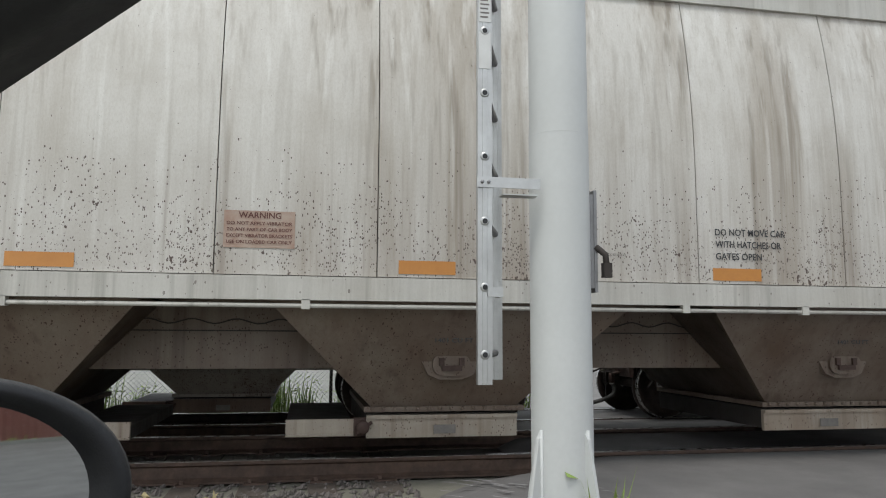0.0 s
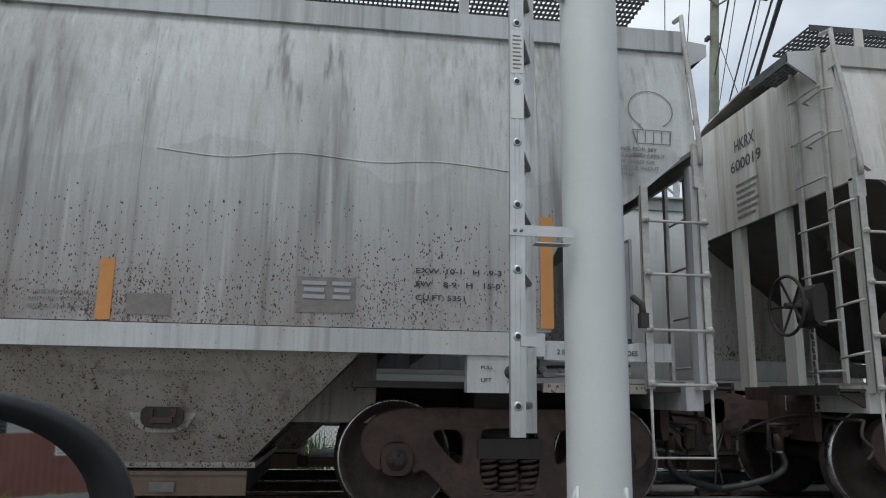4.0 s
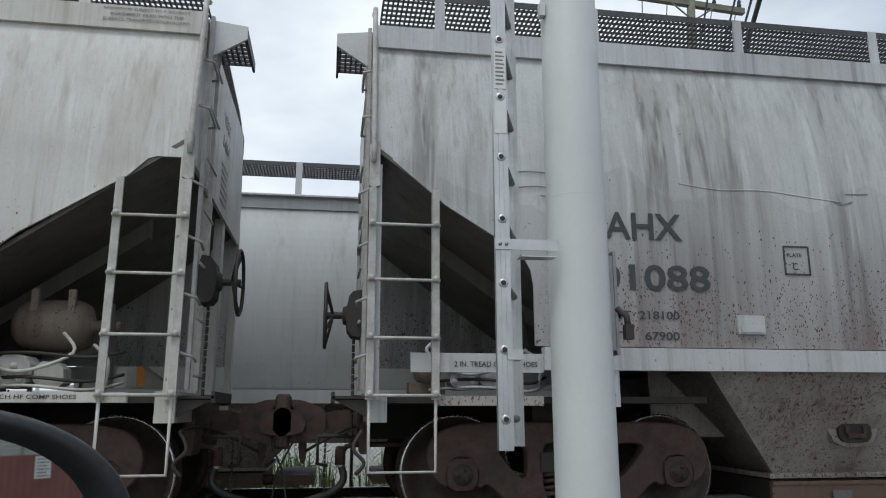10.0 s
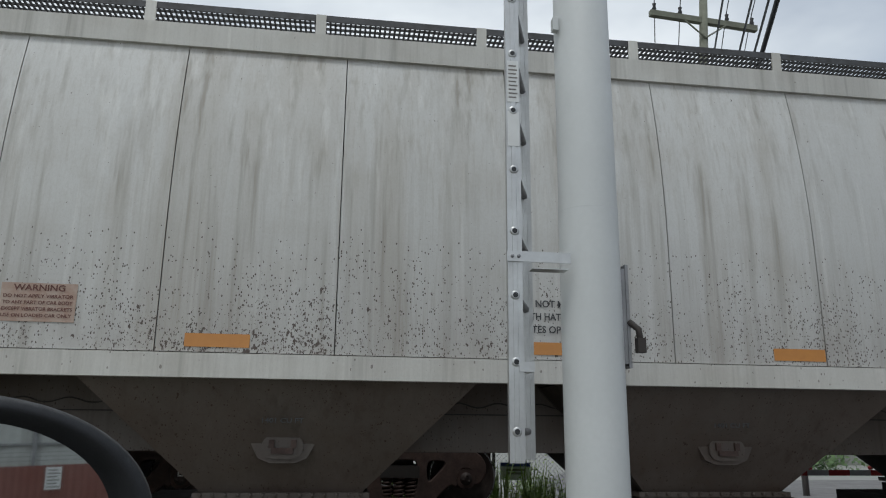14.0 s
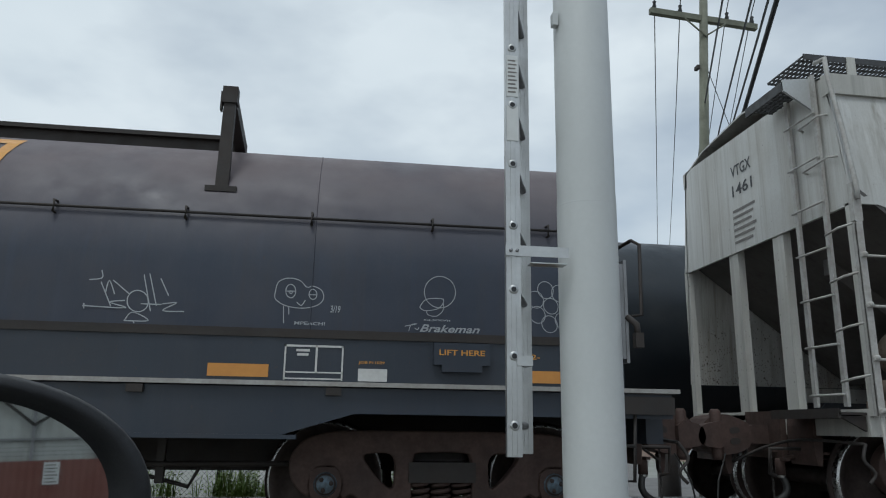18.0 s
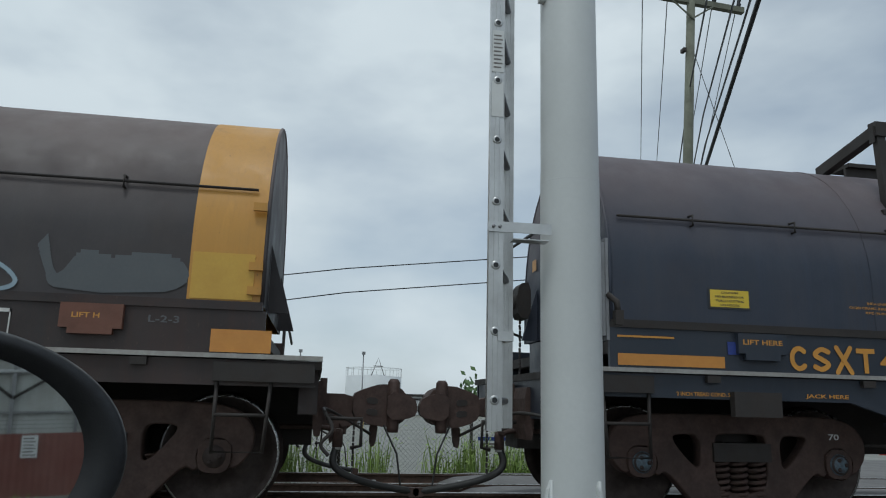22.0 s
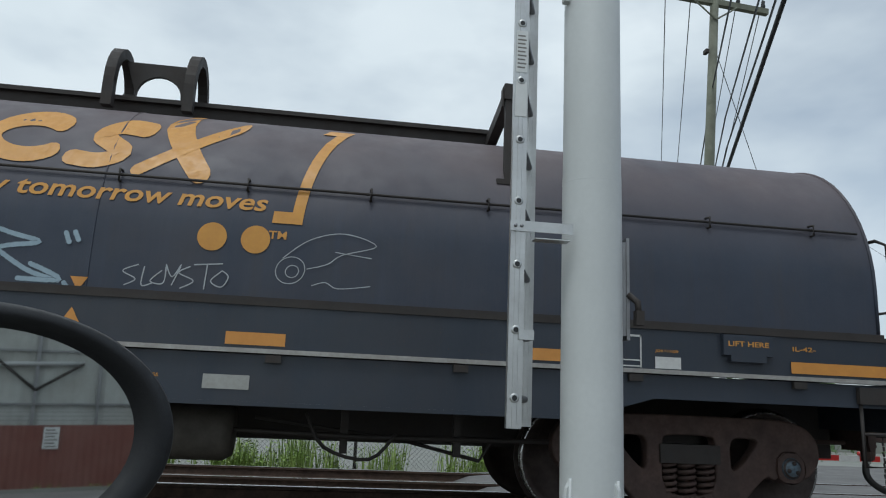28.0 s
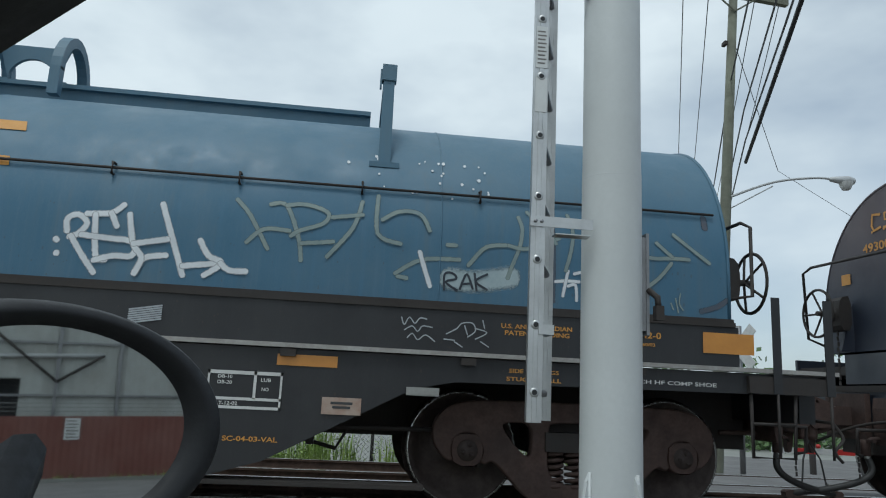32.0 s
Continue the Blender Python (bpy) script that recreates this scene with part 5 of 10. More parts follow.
lettering(carB, "WARNING", u(-14.02), u(-13.7), 1.72, 1.77, INK)
for k, line in enumerate(("DO NOT APPLY VIBRATOR", "TO ANY PART OF CAR BODY", "EXCEPT VIBRATOR BRACKETS", "USE ON LOADED CAR ONLY")):
    lettering(carB, line, u(-14.09), u(-13.62), 1.655 - 0.05 * k, 1.68 - 0.05 * k, INK_FAINT)
for k, line in enumerate(("CAUTION - HATCH COVERS AT EACH COMPARTMENT", "MUST BE OPENED BEFORE UNLOADING")):
    lettering(carB, line, u(-22.34 + 0.08 * k), u(-21.46 - 0.08 * k), 1.51 - 0.045 * k, 1.535 - 0.045 * k, INK_FAINT)
for k, line in enumerate(("CLOSE HOPPER SLIDES", "AND HATCH COVERS", "BEFORE CAR IS MOVED")):
    lettering(carB, line, u(-12.95), u(-12.55), 1.6 - 0.05 * k, 1.625 - 0.05 * k, INK_FAINT)
panel(carB, "stencil_panel", u(-12.3), u(-12.0), 1.47, 1.62, INK_FAINT)
def flat(yy):
    return lambda x, z: (x, yy, z)


def bowed(yy):
    return lambda x, z: (x, yy + side_in(z), z)


def ring(cx, cz, rx, rz, a0=0, a1=360, n=18):
    return [(cx + rx * math.cos(radians(a0 + (a1 - a0) * k / n)), cz + rz * math.sin(radians(a0 + (a1 - a0) * k / n))) for k in range(n + 1)]


sh = Shape()
stroke(sh, ring(u(-8.36), 3.28, 0.19, 0.17, -60, 240), 0.008, bowed(-1.578))
for k in range(5):
    stroke(sh, [(u(-8.5) + 0.07 * k, 2.98), (u(-8.49) + 0.07 * k, 3.08)], 0.008, bowed(-1.578))
stroke(sh, [(u(-8.53), 3.09), (u(-8.2), 3.09), (u(-8.22), 2.97), (u(-8.5), 2.97), (u(-8.53), 3.09)], 0.008, bowed(-1.578))
stroke(sh, [(u(-8.47), 3.13), (u(-8.44), 3.1)], 0.008, bowed(-1.578))
part("marker_drawing", sh, INK_FAINT, carB, "thin marker drawing of a balloon")
for k, (a, line, c) in enumerate(((-8.7, "LOVE FOR MY", -8.33), (-8.74, "WHOLE     FAMILY", -8.27), (-8.73, "I'D BE DEAD OR", -8.36), (-8.75, "LOCKED UP W/OUT", -8.33), (-8.66, "YINZ", -8.54))):
    lettering(carB, line, u(a), u(c), 2.905 - 0.055 * k, 2.935 - 0.055 * k, INK_FAINT, place=bowed(-1.578))
bars(carB, u(-8.54), u(-8.46), 2.845, 2.885, 1, INK_FAINT, place=bowed(-1.578))

# third wagon: white hopper with seams
XC = -38.72
seamsC = [-46.72, -45.3, -43.85, -42.6, -41.4, -40.15, -38.84, -37.55, -36.28, -34.95, -33.6, -32.2, -30.74]
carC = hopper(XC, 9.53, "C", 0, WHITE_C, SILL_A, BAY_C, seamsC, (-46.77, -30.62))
wagons.append((carC, XC))
u = on(XC)
panel(carC, "paint_patch", u(-46.24), u(-45.35), 2.42, 2.74, SILL_A)
lettering(carC, "V T G X", u(-46.14), u(-45.46), 2.47, 2.69, INK)
lettering(carC, "1461", u(-46.2), u(-45.55), 2.05, 2.27, INK)
lettering(carC, "LD LMT  216200", u(-46.19), u(-45.41), 1.80, 1.86, INK)
lettering(carC, "LT WT    69800", u(-46.18), u(-45.43), 1.64, 1.70, INK)
for a, c in ((-46.63, -45.75), (-38.79, -38.34), (-36.73, -36.29), (-34.04, -33.6), (-31.74, -30.83), (-43.89, -43.43), (-41.2, -40.75)):
    panel(carC, "reflector_strip", u(a), u(c), 1.455, 1.55, ORANGE, label="orange reflective strip")
for k, line in enumerate(("DO NOT MOVE CAR", "WITH HATCHES OR", "GATES OPEN")):
    lettering(carC, line, u(-38.78), u((-38.13, -38.18, -38.37)[k]), 1.815 - 0.098 * k, 1.87 - 0.098 * k, INK)
for k, line in enumerate(("CAN. PAT. 2,238,651", "U.S. PAT. 6,164,210", "U.S. AND OTHER PATENTS PENDING")):
    lettering(carC, line, u(-34.53), u((-34.2, -34.22, -33.97)[k]), 1.775 - 0.05 * k, 1.8 - 0.05 * k, INK_FAINT)
for a in (-35.54, -42.45):
    panel(carC, "warning_panel", u(a), u(a) + 0.5, 1.6, 1.87, WARN, label="faded red-brown warning panel")
    lettering(carC, "WARNING", u(a) + 0.08, u(a) + 0.42, 1.815, 1.86, WARN_INK, -1.579)
    for k, line in enumerate(("DO NOT APPLY VIBRATOR", "TO ANY PART OF CAR BODY", "EXCEPT VIBRATOR BRACKETS", "USE ON LOADED CAR ONLY")):
        lettering(carC, line, u(a) + 0.02, u(a) + 0.48, 1.765 - 0.045 * k, 1.79 - 0.045 * k, WARN_INK, -1.579)
for k, line in enumerate(("EXW. 10-8  H 14-1", "EW.   8-8  H 15-1", "CU FT 6500")):
    lettering(carC, line, u(-32.75), u((-32.2, -32.2, -32.4)[k]), 1.77 - 0.09 * k, 1.81 - 0.09 * k, INK)
panel(carC, "stencil_panel", u(-31.44), u(-31.0), 1.64, 1.92, PATCH)
panel(carC, "stencil_panel", u(-31.42), u(-31.02), 1.72, 1.9, INK, -1.578)
panel(carC, "stencil_panel", u(-31.42), u(-31.02), 1.655, 1.7, INK, -1.578)
bars(carC, u(-31.38), u(-31.25), 1.76, 1.88, 3, PATCH, -1.582)
panel(carC, "plate_sign", u(-44.88), u(-44.65), 2.22, 2.47, INK)
panel(carC, "plate_sign", u(-44.87), u(-44.66), 2.23, 2.46, WARN, -1.578)
lettering(carC, "PLATE", u(-44.84), u(-44.69), 2.38, 2.41, INK, -1.582)
lettering(carC, "C", u(-44.79), u(-44.74), 2.27, 2.33, INK, -1.582)
part("card_holder", Shape().box(u(-46.86), u(-46.66), -1.59, -1.572, 1.47, 1.62).box(u(-46.84), u(-46.68), -1.596, -1.585, 1.49, 1.54), SILL_A, carC)
for k, line in enumerate(("OWNERSHIP SUBJECT TO A SECURITY", "AGREEMENT FILED WITH THE", "SURFACE TRANSPORTATION BOARD")):
    lettering(carC, line, u(-29.95 + 0.05 * (k == 1)), u(-29.3 - 0.05 * (k == 1)), 4.0 - 0.045 * k, 4.025 - 0.045 * k, INK_FAINT, -1.61 + LEAN)
for e in (u(-46.79), u(-30.66)):
    sh = Shape()
    pts = [(e - 0.1, 1.7), (e + 0.07, 1.7), (e + 0.1, 1.74), (e + 0.1, 2.2), (e + 0.05, 2.32), (e - 0.03, 2.36), (e - 0.1, 2.28)]
    part("corner_patch", Shape().prism(pts, -1.585, -1.572), WHITE_C, carC)

# numbers on the end walls
for car, half, words, paint in ((carA, 9.55, ("HKRX", "600019"), SILL_A), (carB, 9.92, ("NAHX", "101088"), SILL_B), (carC, 9.53, ("VTGX", "1461"), SILL_A)):
    for side in (-1, 1):
        for k, line in enumerate(words):
            w = 0.1 * len(line)
            lettering(car, line, -w / 2, w / 2, 3.62 - 0.22 * k, 3.75 - 0.22 * k, INK, place=lambda x, z, e=side * (half + 0.004), q=side, m=-0.75 if car is carB else 0.1: (e, m + q * x, z))
        for k in range(6):
            panel(car, "faded_writing", -0.22, 0.22 - 0.04 * (k % 3), 3.22 - 0.07 * k, 3.25 - 0.07 * k, INK_FAINT, place=lambda x, z, e=side * (half + 0.004), q=side, m=-0.75 if car is carB else 0.1: (e, m + q * x, z))
        for y in (-0.42, 0.42) if car is not carB else ():
            part("end_channel", Shape().box(*sorted((side * (half - 0.02), side * (half - 0.1))), y - 0.09, y + 0.09, 1.06, 2.8), paint, car)


# scratches, creases and the lap of an old repaint on the grey wagon
def mark(points, width, material, name, label=""):
    sh = Shape()
    stroke(sh, [(x - XB, z) for x, z in curvy(points, 5)], width, lambda x, z: (x, -1.574 + side_in(z), z))
    part(name, sh, material, carB, label)


for line in ([(-26.89, 2.84), (-26.77, 2.79), (-26.6, 2.8), (-26.45, 2.79)], [(-26.7, 2.66), (-26.58, 2.675), (-26.45, 2.67)], [(-26.52, 2.6), (-26.46, 2.59), (-26.44, 2.55)],
             [(-23.97, 2.66), (-23.9, 2.64), (-23.8, 2.66)], [(-23.85, 2.73), (-23.64, 2.74)], [(-21.4, 2.35), (-21.32, 2.36), (-21.26, 2.34)], [(-21.05, 2.75), (-20.96, 2.5), (-20.92, 2.3)]):
    mark(line, 0.012, INK_FAINT, "scratch")
creases = ([(-19.87, 2.34), (-19.6, 2.27), (-19.3, 2.12), (-19.06, 1.98), (-18.83, 1.87), (-18.6, 1.8), (-18.41, 1.69)], [(-19.7, 2.12), (-19.4, 1.98), (-19.2, 1.82), (-19.1, 1.6)],
           [(-12.2, 2.7), (-11.7, 2.66), (-11.2, 2.72), (-10.6, 2.68), (-10.1, 2.71), (-9.5, 2.66)], [(-25.35, 2.76), (-25.0, 2.72), (-24.6, 2.73), (-24.2, 2.69), (-23.9, 2.66)], [(-16.4, 2.3), (-16.1, 2.1), (-15.6, 1.98), (-15.1, 2.02)])
for line in creases:
    sh = Shape()
    sh.tube([(x - XB, -1.568 + side_in(z), z) for x, z in curvy(line, 6)], 0.0078, 6)
    part("dent_crease", sh, WHITE_B, carB, "sharp crease in the dented side sheet")

# ---- coil wagons ----
HW, SPRING_Z, RISE = 1.22, 1.95, 1.335  # half width, height of the spring line and rise of the hood
HY = -0.27                              # middle of the hood across the wagon
HOOD_NEAR = HY - HW


def hood_y(z):
    return HOOD_NEAR if z <= SPRING_Z else HY - HW * math.sqrt(max(0.0, 1 - ((z - SPRING_Z) / RISE) ** 2))


def on_hood(lift):
    """The place at x and height z on the near half of the rounded hood, a little proud of it."""
    def at(x, z):
        y = hood_y(z)
        n = Vector((0, (y - HY) / HW ** 2, max(z - SPRING_Z, 0) / RISE ** 2)).normalized() * (lift * 0.4 + 0.002)
        return (x, y + n.y, z + n.z)
    return at


def hood_at(X0, rolled, lift=0.006):
    """Turns a place on the upright plane of the wagon's side into the place behind it on the rounded hood,
    along the sight line from where one stands."""
    def at(x, z):
        ze, dist = 0.89, 5.45
        m = (z - ze) / dist
        # meet the hood's section
        mid = YC + HY
        y = mid - HW
        if ze + m * y > SPRING_Z:
            k = ze - SPRING_Z
            A = m * m / RISE ** 2 + 1 / HW ** 2
            B = 2 * m * k / RISE ** 2 - 2 * mid / HW ** 2
            C = k * k / RISE ** 2 + mid * mid / HW ** 2 - 1
            D = max(B * B - 4 * A * C, 0.0)
            y = (-B - math.sqrt(D)) / (2 * A)
        eye = -rolled - X0
        zz = ze + m * y
        yl = y - YC
        n = Vector((0, (y - mid) / HW ** 2, max(zz - SPRING_Z, 0) / RISE ** 2)).normalized() * lift
        return (eye + (x - eye) * (y / dist), yl + n.y, zz + n.z)
    return at


def hood_shell(car, x0, x1, paint, name="hood", out=0.0):
    sh = Shape()
    n = 28
    sect = [(HY - HW - out, 1.55)] + [(HY - (HW + out) * math.cos(math.pi * k / n), SPRING_Z + (RISE + out) * math.sin(math.pi * k / n)) for k in range(n + 1)] + [(HY + HW + out, 1.55)]
    i = len(sh.v)
    cols = [x0 + (x1 - x0) * k / 12 for k in range(13)]
    for x in cols:
        sh.v += [(x, y, z) for y, z in sect]
    m = len(sect)
    for k in range(12):
        for q in range(m - 1):
            sh.f.append((i + k * m + q, i + (k + 1) * m + q, i + (k + 1) * m + q + 1, i + k * m + q + 1))
            sh.s.append(True)
    return part(name, sh, paint, car)


def hood_end(car, x, s, paint):
    sh = Shape()
    n = 28
    pts = [(HY + HW, 1.55)] + [(HY + HW * math.cos(math.pi * k / n), SPRING_Z + RISE * math.sin(math.pi * k / n)) for k in range(n + 1)] + [(HY - HW, 1.55)]
    sh.face([(x - s * 0.004, y, z) for y, z in (pts if s > 0 else pts[::-1])])
    part("hood_end", sh, paint, car)
    part("end_rim", Shape().tube([(x - s * 0.01, y, z) for y, z in pts], 0.016, 6), paint, car)
    # handles and latch on the end
    for y in (-1.0, 0.5):
        part("end_brace", Shape().prism(([(x, 1.55), (x + s * 0.16, 1.55), (x, 2.1)])[::s], y - 0.02, y + 0.02), paint, car)
    if paint is not BROWN:
        part("end_handrail", Shape().tube([(x + s * 0.03, -1.3, 1.75), (x + s * 0.3, -1.3, 1.8), (x + s * 0.33, -1.25, 2.4), (x + s * 0.3, -1.15, 2.46), (x + s * 0.33, 0.7, 2.5), (x + s * 0.33, 0.85, 2.45), (x + s * 0.3, 0.85, 1.7), (x + s * 0.02, 0.85, 1.6)], 0.016, 7), DARK, car)


def coil_wagon(X0, half, hood, sill, style, label, rolled):
    """A coil wagon with a rounded hood; middle at the origin, hood half as long as given."""
    car = thing("coil_wagon", label, "railway wagon", "wagons of the near train")
    hx = half
    deep = style == "G"
    ext = 0.83 if deep else 0.45
    band = 0.54 if style == "E" else 0.0
    if band:
        hood_shell(car, -hx + band, hx - band, hood)
        for s in (-1, 1):
            hood_shell(car, *sorted((s * hx, s * (hx - band))), YELLOW, "yellow_hood_band", 0.004)
            hood_end(car, s * hx, s, hood)
            part("pale_patch", Shape().box(*sorted((s * (hx - 0.08), s * (hx - band + 0.02))), HOOD_NEAR - 0.012, HOOD_NEAR - 0.003, 1.58, 1.92), YELLOW_PATCH, car, "paler yellow repaint patch")
            for z in (1.62, 1.8, 2.25):
                part("hinge", Shape().box(*sorted((s * (hx - 0.12), s * (hx - 0.02))), HOOD_NEAR - 0.04, HOOD_NEAR, z, z + 0.06), YELLOW, car)
    else:
        hood_shell(car, -hx, hx, hood)
        for s in (-1, 1):
            hood_end(car, s * hx, s, hood)
    # seams of the hood, as thin raised ribs
    for x in (-hx + 2.35, hx - 2.35, 0.0):
        sh = Shape()
        n = 16
        pts = [(HOOD_NEAR, 1.55)] + [(HY - HW * math.cos(math.pi * 0.5 * k / n), SPRING_Z + RISE * math.sin(math.pi * 0.5 * k / n)) for k in range(n + 1)]
        sh.tube([(x, y, z) for y, z in pts], 0.007, 5)
        part("hood_seam", sh, hood, car)
    # tie rod with hooks along the hood
    zr = 2.43
    yr = hood_y(zr) - 0.03
    part("tie_rod", Shape().tube([(-hx + 0.1, yr, zr), (hx - 0.1, yr, zr)], 0.011, 7), DARK, car)
    k = -hx + 0.75
    while k < hx - 0.5:
        part("rod_hook", Shape().tube([(k, yr + 0.05, zr - 0.05), (k, yr - 0.03, zr - 0.05), (k, yr - 0.03, zr + 0.035), (k, yr + 0.04, zr + 0.04)], 0.011, 6), DARK, car)
        k += 0.93
    # ridge beam, lifting frame, stacking guides
    g = 3.1 if style != "E" else 3.15
    for nm, q in (("ridge_flange", (HY - 0.12, HY + 0.12, 3.27, 3.3)), ("ridge_web", (HY - 0.09, HY - 0.06, 3.3, 3.42)), ("ridge_beam", (HY - 0.14, HY + 0.14, 3.42, 3.46))):
        part(nm, Shape().box(-g, g, *q), DARK if style != "G" else BLUE, car)
    lift = Shape()
    bow = [(math.cos(math.pi * q / 12), math.sin(math.pi * q / 12)) for q in range(13)]
    for x in (-0.34, 0.34):
        for (ca, sa), (cb, sb) in zip(bow, bow[1:]):
            lift.hexa([(x - 0.045, 0.36 * ca, 3.66 + 0.42 * sa), (x + 0.045, 0.36 * ca, 3.66 + 0.42 * sa), (x + 0.045, 0.36 * cb, 3.66 + 0.42 * sb), (x - 0.045, 0.36 * cb, 3.66 + 0.42 * sb)],
                      [(x - 0.045, 0.27 * ca, 3.66 + 0.33 * sa), (x + 0.045, 0.27 * ca, 3.66 + 0.33 * sa), (x + 0.045, 0.27 * cb, 3.66 + 0.33 * sb), (x - 0.045, 0.27 * cb, 3.66 + 0.33 * sb)][::1])
        for y in (-0.36, 0.27):
            lift.box(x - 0.045, x + 0.045, y, y + 0.09, 3.42, 3.68)
    for (ca, sa), (cb, sb) in zip(bow, bow[1:]):
        lift.prism([(0.2 * ca, 3.66 + 0.2 * sa), (0.31 * ca, 3.98), (0.31 * cb, 3.98), (0.2 * cb, 3.66 + 0.2 * sb)], -0.02, 0.02)
    for x in (-0.31, 0.2):
        lift.box(x, x + 0.11, -0.02, 0.02, 3.44, 3.66)
    lift.v = [(p[0], p[1] + HY, p[2] - 0.14) for p in lift.v]
    part("lifting_frame", lift, DARK if style != "G" else BLUE, car, "dark steel lifting frame with rounded opening")
    for s in (-1, 1):
        x = s * (hx - (2.95 if style != "G" else 2.98)) + {"D": -0.15, "E": 0.15 if s > 0 else -0.02, "F": -0.15, "G": 0.16}[style]
        for t in (-1, 1):
            sh = Shape()
            y0 = t * 0.99
            sh.hexa([(x - 0.05, y0 - 0.03, 2.68), (x + 0.05, y0 - 0.03, 2.68), (x + 0.05, y0 + 0.04, 2.68), (x - 0.05, y0 + 0.04, 2.68)],
                    [(x - 0.045, y0 * 0.95 - 0.03, 3.5), (x + 0.045, y0 * 0.95 - 0.03, 3.5), (x + 0.045, y0 * 0.95 + 0.03, 3.5), (x - 0.045, y0 * 0.95 + 0.03, 3.5)])
            sh.v = [(q[0], q[1] + HY, q[2]) for q in sh.v]
            steel = DARK if style != "G" else BLUE
            part("stacking_post", sh, steel, car)
            part("post_foot", Shape().box(x - 0.12, x + 0.12, y0 + HY - 0.06, y0 + HY + 0.04, 2.645, 2.69), steel, car)
            part("post_head", Shape().box(x - 0.06, x + 0.06, y0 * 0.95 + HY - 0.05, y0 * 0.95 + HY + 0.05, 3.42, 3.56).box(x - 0.075, x - 0.06, y0 * 0.95 + HY - 0.03, y0 * 0.95 + HY + 0.03, 3.36, 3.52), steel, car)
            part("post_stay", Shape().hexa([(x - 0.045, y0 * 0.93 + HY, 3.43), (x + 0.045, y0 * 0.93 + HY, 3.43), (x + 0.045, HY + t * 0.1, 3.27), (x - 0.045, HY + t * 0.1, 3.27)][::-t], [(x - 0.045, y0 * 0.93 + HY, 3.54), (x + 0.045, y0 * 0.93 + HY, 3.54), (x + 0.045, HY + t * 0.1, 3.38), (x - 0.045, HY + t * 0.1, 3.38)][::-t]), steel, car)
    # rim, upper sill, ledge, lower sill
    part("hood_rim", Shape().box(-hx, hx, -1.54, -1.46, 1.535, 1.565).box(-hx, hx, -1.565, -1.45, 1.5, 1.535), DARK if style != "E" else BROWN_SILL, car)
    part("upper_sill", Shape().box(-hx - 0.03, hx + 0.03, -1.55, -1.51, 1.19, 1.5).box(-hx - 0.03, hx + 0.03, 1.51, 1.55, 1.19, 1.5), sill, car)
    part("inner_floor", Shape().box(-hx, hx, -1.5, 1.5, 1.3, 1.4), DARK, car)
    part("sill_ledge", Shape().box(-hx - ext, hx + ext, -1.6, -1.5, 1.158, 1.19), LEDGE, car, "worn pale edge of the side ledge")
    low = Shape()
    b = 0.97
    if deep:
        pts = [(-hx - ext + 0.05, 1.15), (-hx - ext + 0.05, 1.0), (-hx + 2.2, 0.97), (-hx + 2.5, 0.91), (-hx + 3.55, 0.36), (-hx + 4.1, 0.2), (hx - 4.1, 0.2), (hx - 3.55, 0.36), (hx - 2.5, 0.91), (hx - 2.2, 0.97), (hx + ext - 0.05, 1.0), (hx + ext - 0.05, 1.15)]
    else:
        pts = [(-hx - ext + 0.05, 1.15), (-hx - ext + 0.05, b), (-hx + 2.0, b), (-hx + 2.5, 0.82), (hx - 2.5, 0.82), (hx - 2.0, b), (hx + ext - 0.05, b), (hx + ext - 0.05, 1.15)]
    low.prism(pts, -1.555, -1.52)
    low.prism([(x, z) for x, z in pts], 1.52, 1.555)
    part("lower_sill", low, sill, car)
    part("sill_flange", Shape().box(-hx + 2.4, hx - 2.4, -1.57, -1.4, 0.79 if not deep else 0.2, 0.82 if not deep else 0.23), sill if not deep else DARK, car)
    for k in range(9):
        x = -hx + 0.8 + (2 * hx - 1.6) * k / 8
        part("stake_pocket", Shape().box(x - 0.055, x + 0.055, -1.595, -1.553, 1.095, 1.149), DARK, car)
    part("centre_sill", Shape().box(-hx - ext + 0.05, hx + ext - 0.05, -0.22, 0.22, 0.5, 1.1), DARK, car)
    part("under_floor", Shape().box(-hx - ext + 0.05, hx + ext - 0.05, -1.5, 1.5, 1.1, 1.15), DARK, car)
    for s in (-1, 1):
        e = s * (hx + ext)
        part("end_platform", Shape().box(*sorted((e, e - s * 0.5)), -1.45, 1.45, 1.1, 1.16), DARK, car)
        part("end_sill", Shape().box(*sorted((e - s * 0.02, e - s * 0.16)), -1.3, 1.3, 0.78, 1.1), sill, car)
        part("step_box", Shape().box(*sorted((e - s * 0.05, e - s * 0.75)), -1.6, -1.52, 1.0, 1.13), DARK, car)
        part("stirrup", Shape().tube([(e - s * 0.35, -1.56, 1.02), (e - s * 0.38, -1.57, 0.52), (e - s * 0.72, -1.57, 0.52), (e - s * 0.72, -1.56, 1.02)], 0.015, 7), DARK, car)
        part("stirrup_bar", Shape().tube([(e - s * 0.37, -1.57, 0.77), (e - s * 0.72, -1.57, 0.77)], 0.013, 6), DARK, car)
        if style == "G":
            for q in (0.08, 0.52):
                part("corner_post", Shape().box(e - s * q - 0.035, e - s * q + 0.035, -1.612, -1.605, 1.0, 1.75).box(e - s * q - 0.008, e - s * q + 0.008, -1.605, -1.56, 1.0, 1.75), sill, car)
                part("step_rod", Shape().tube([(e - s * q, -1.6, 1.02), (e - s * q, -1.6, 0.52)], 0.013, 6), DARK, car)
        coupler(car, e, s)
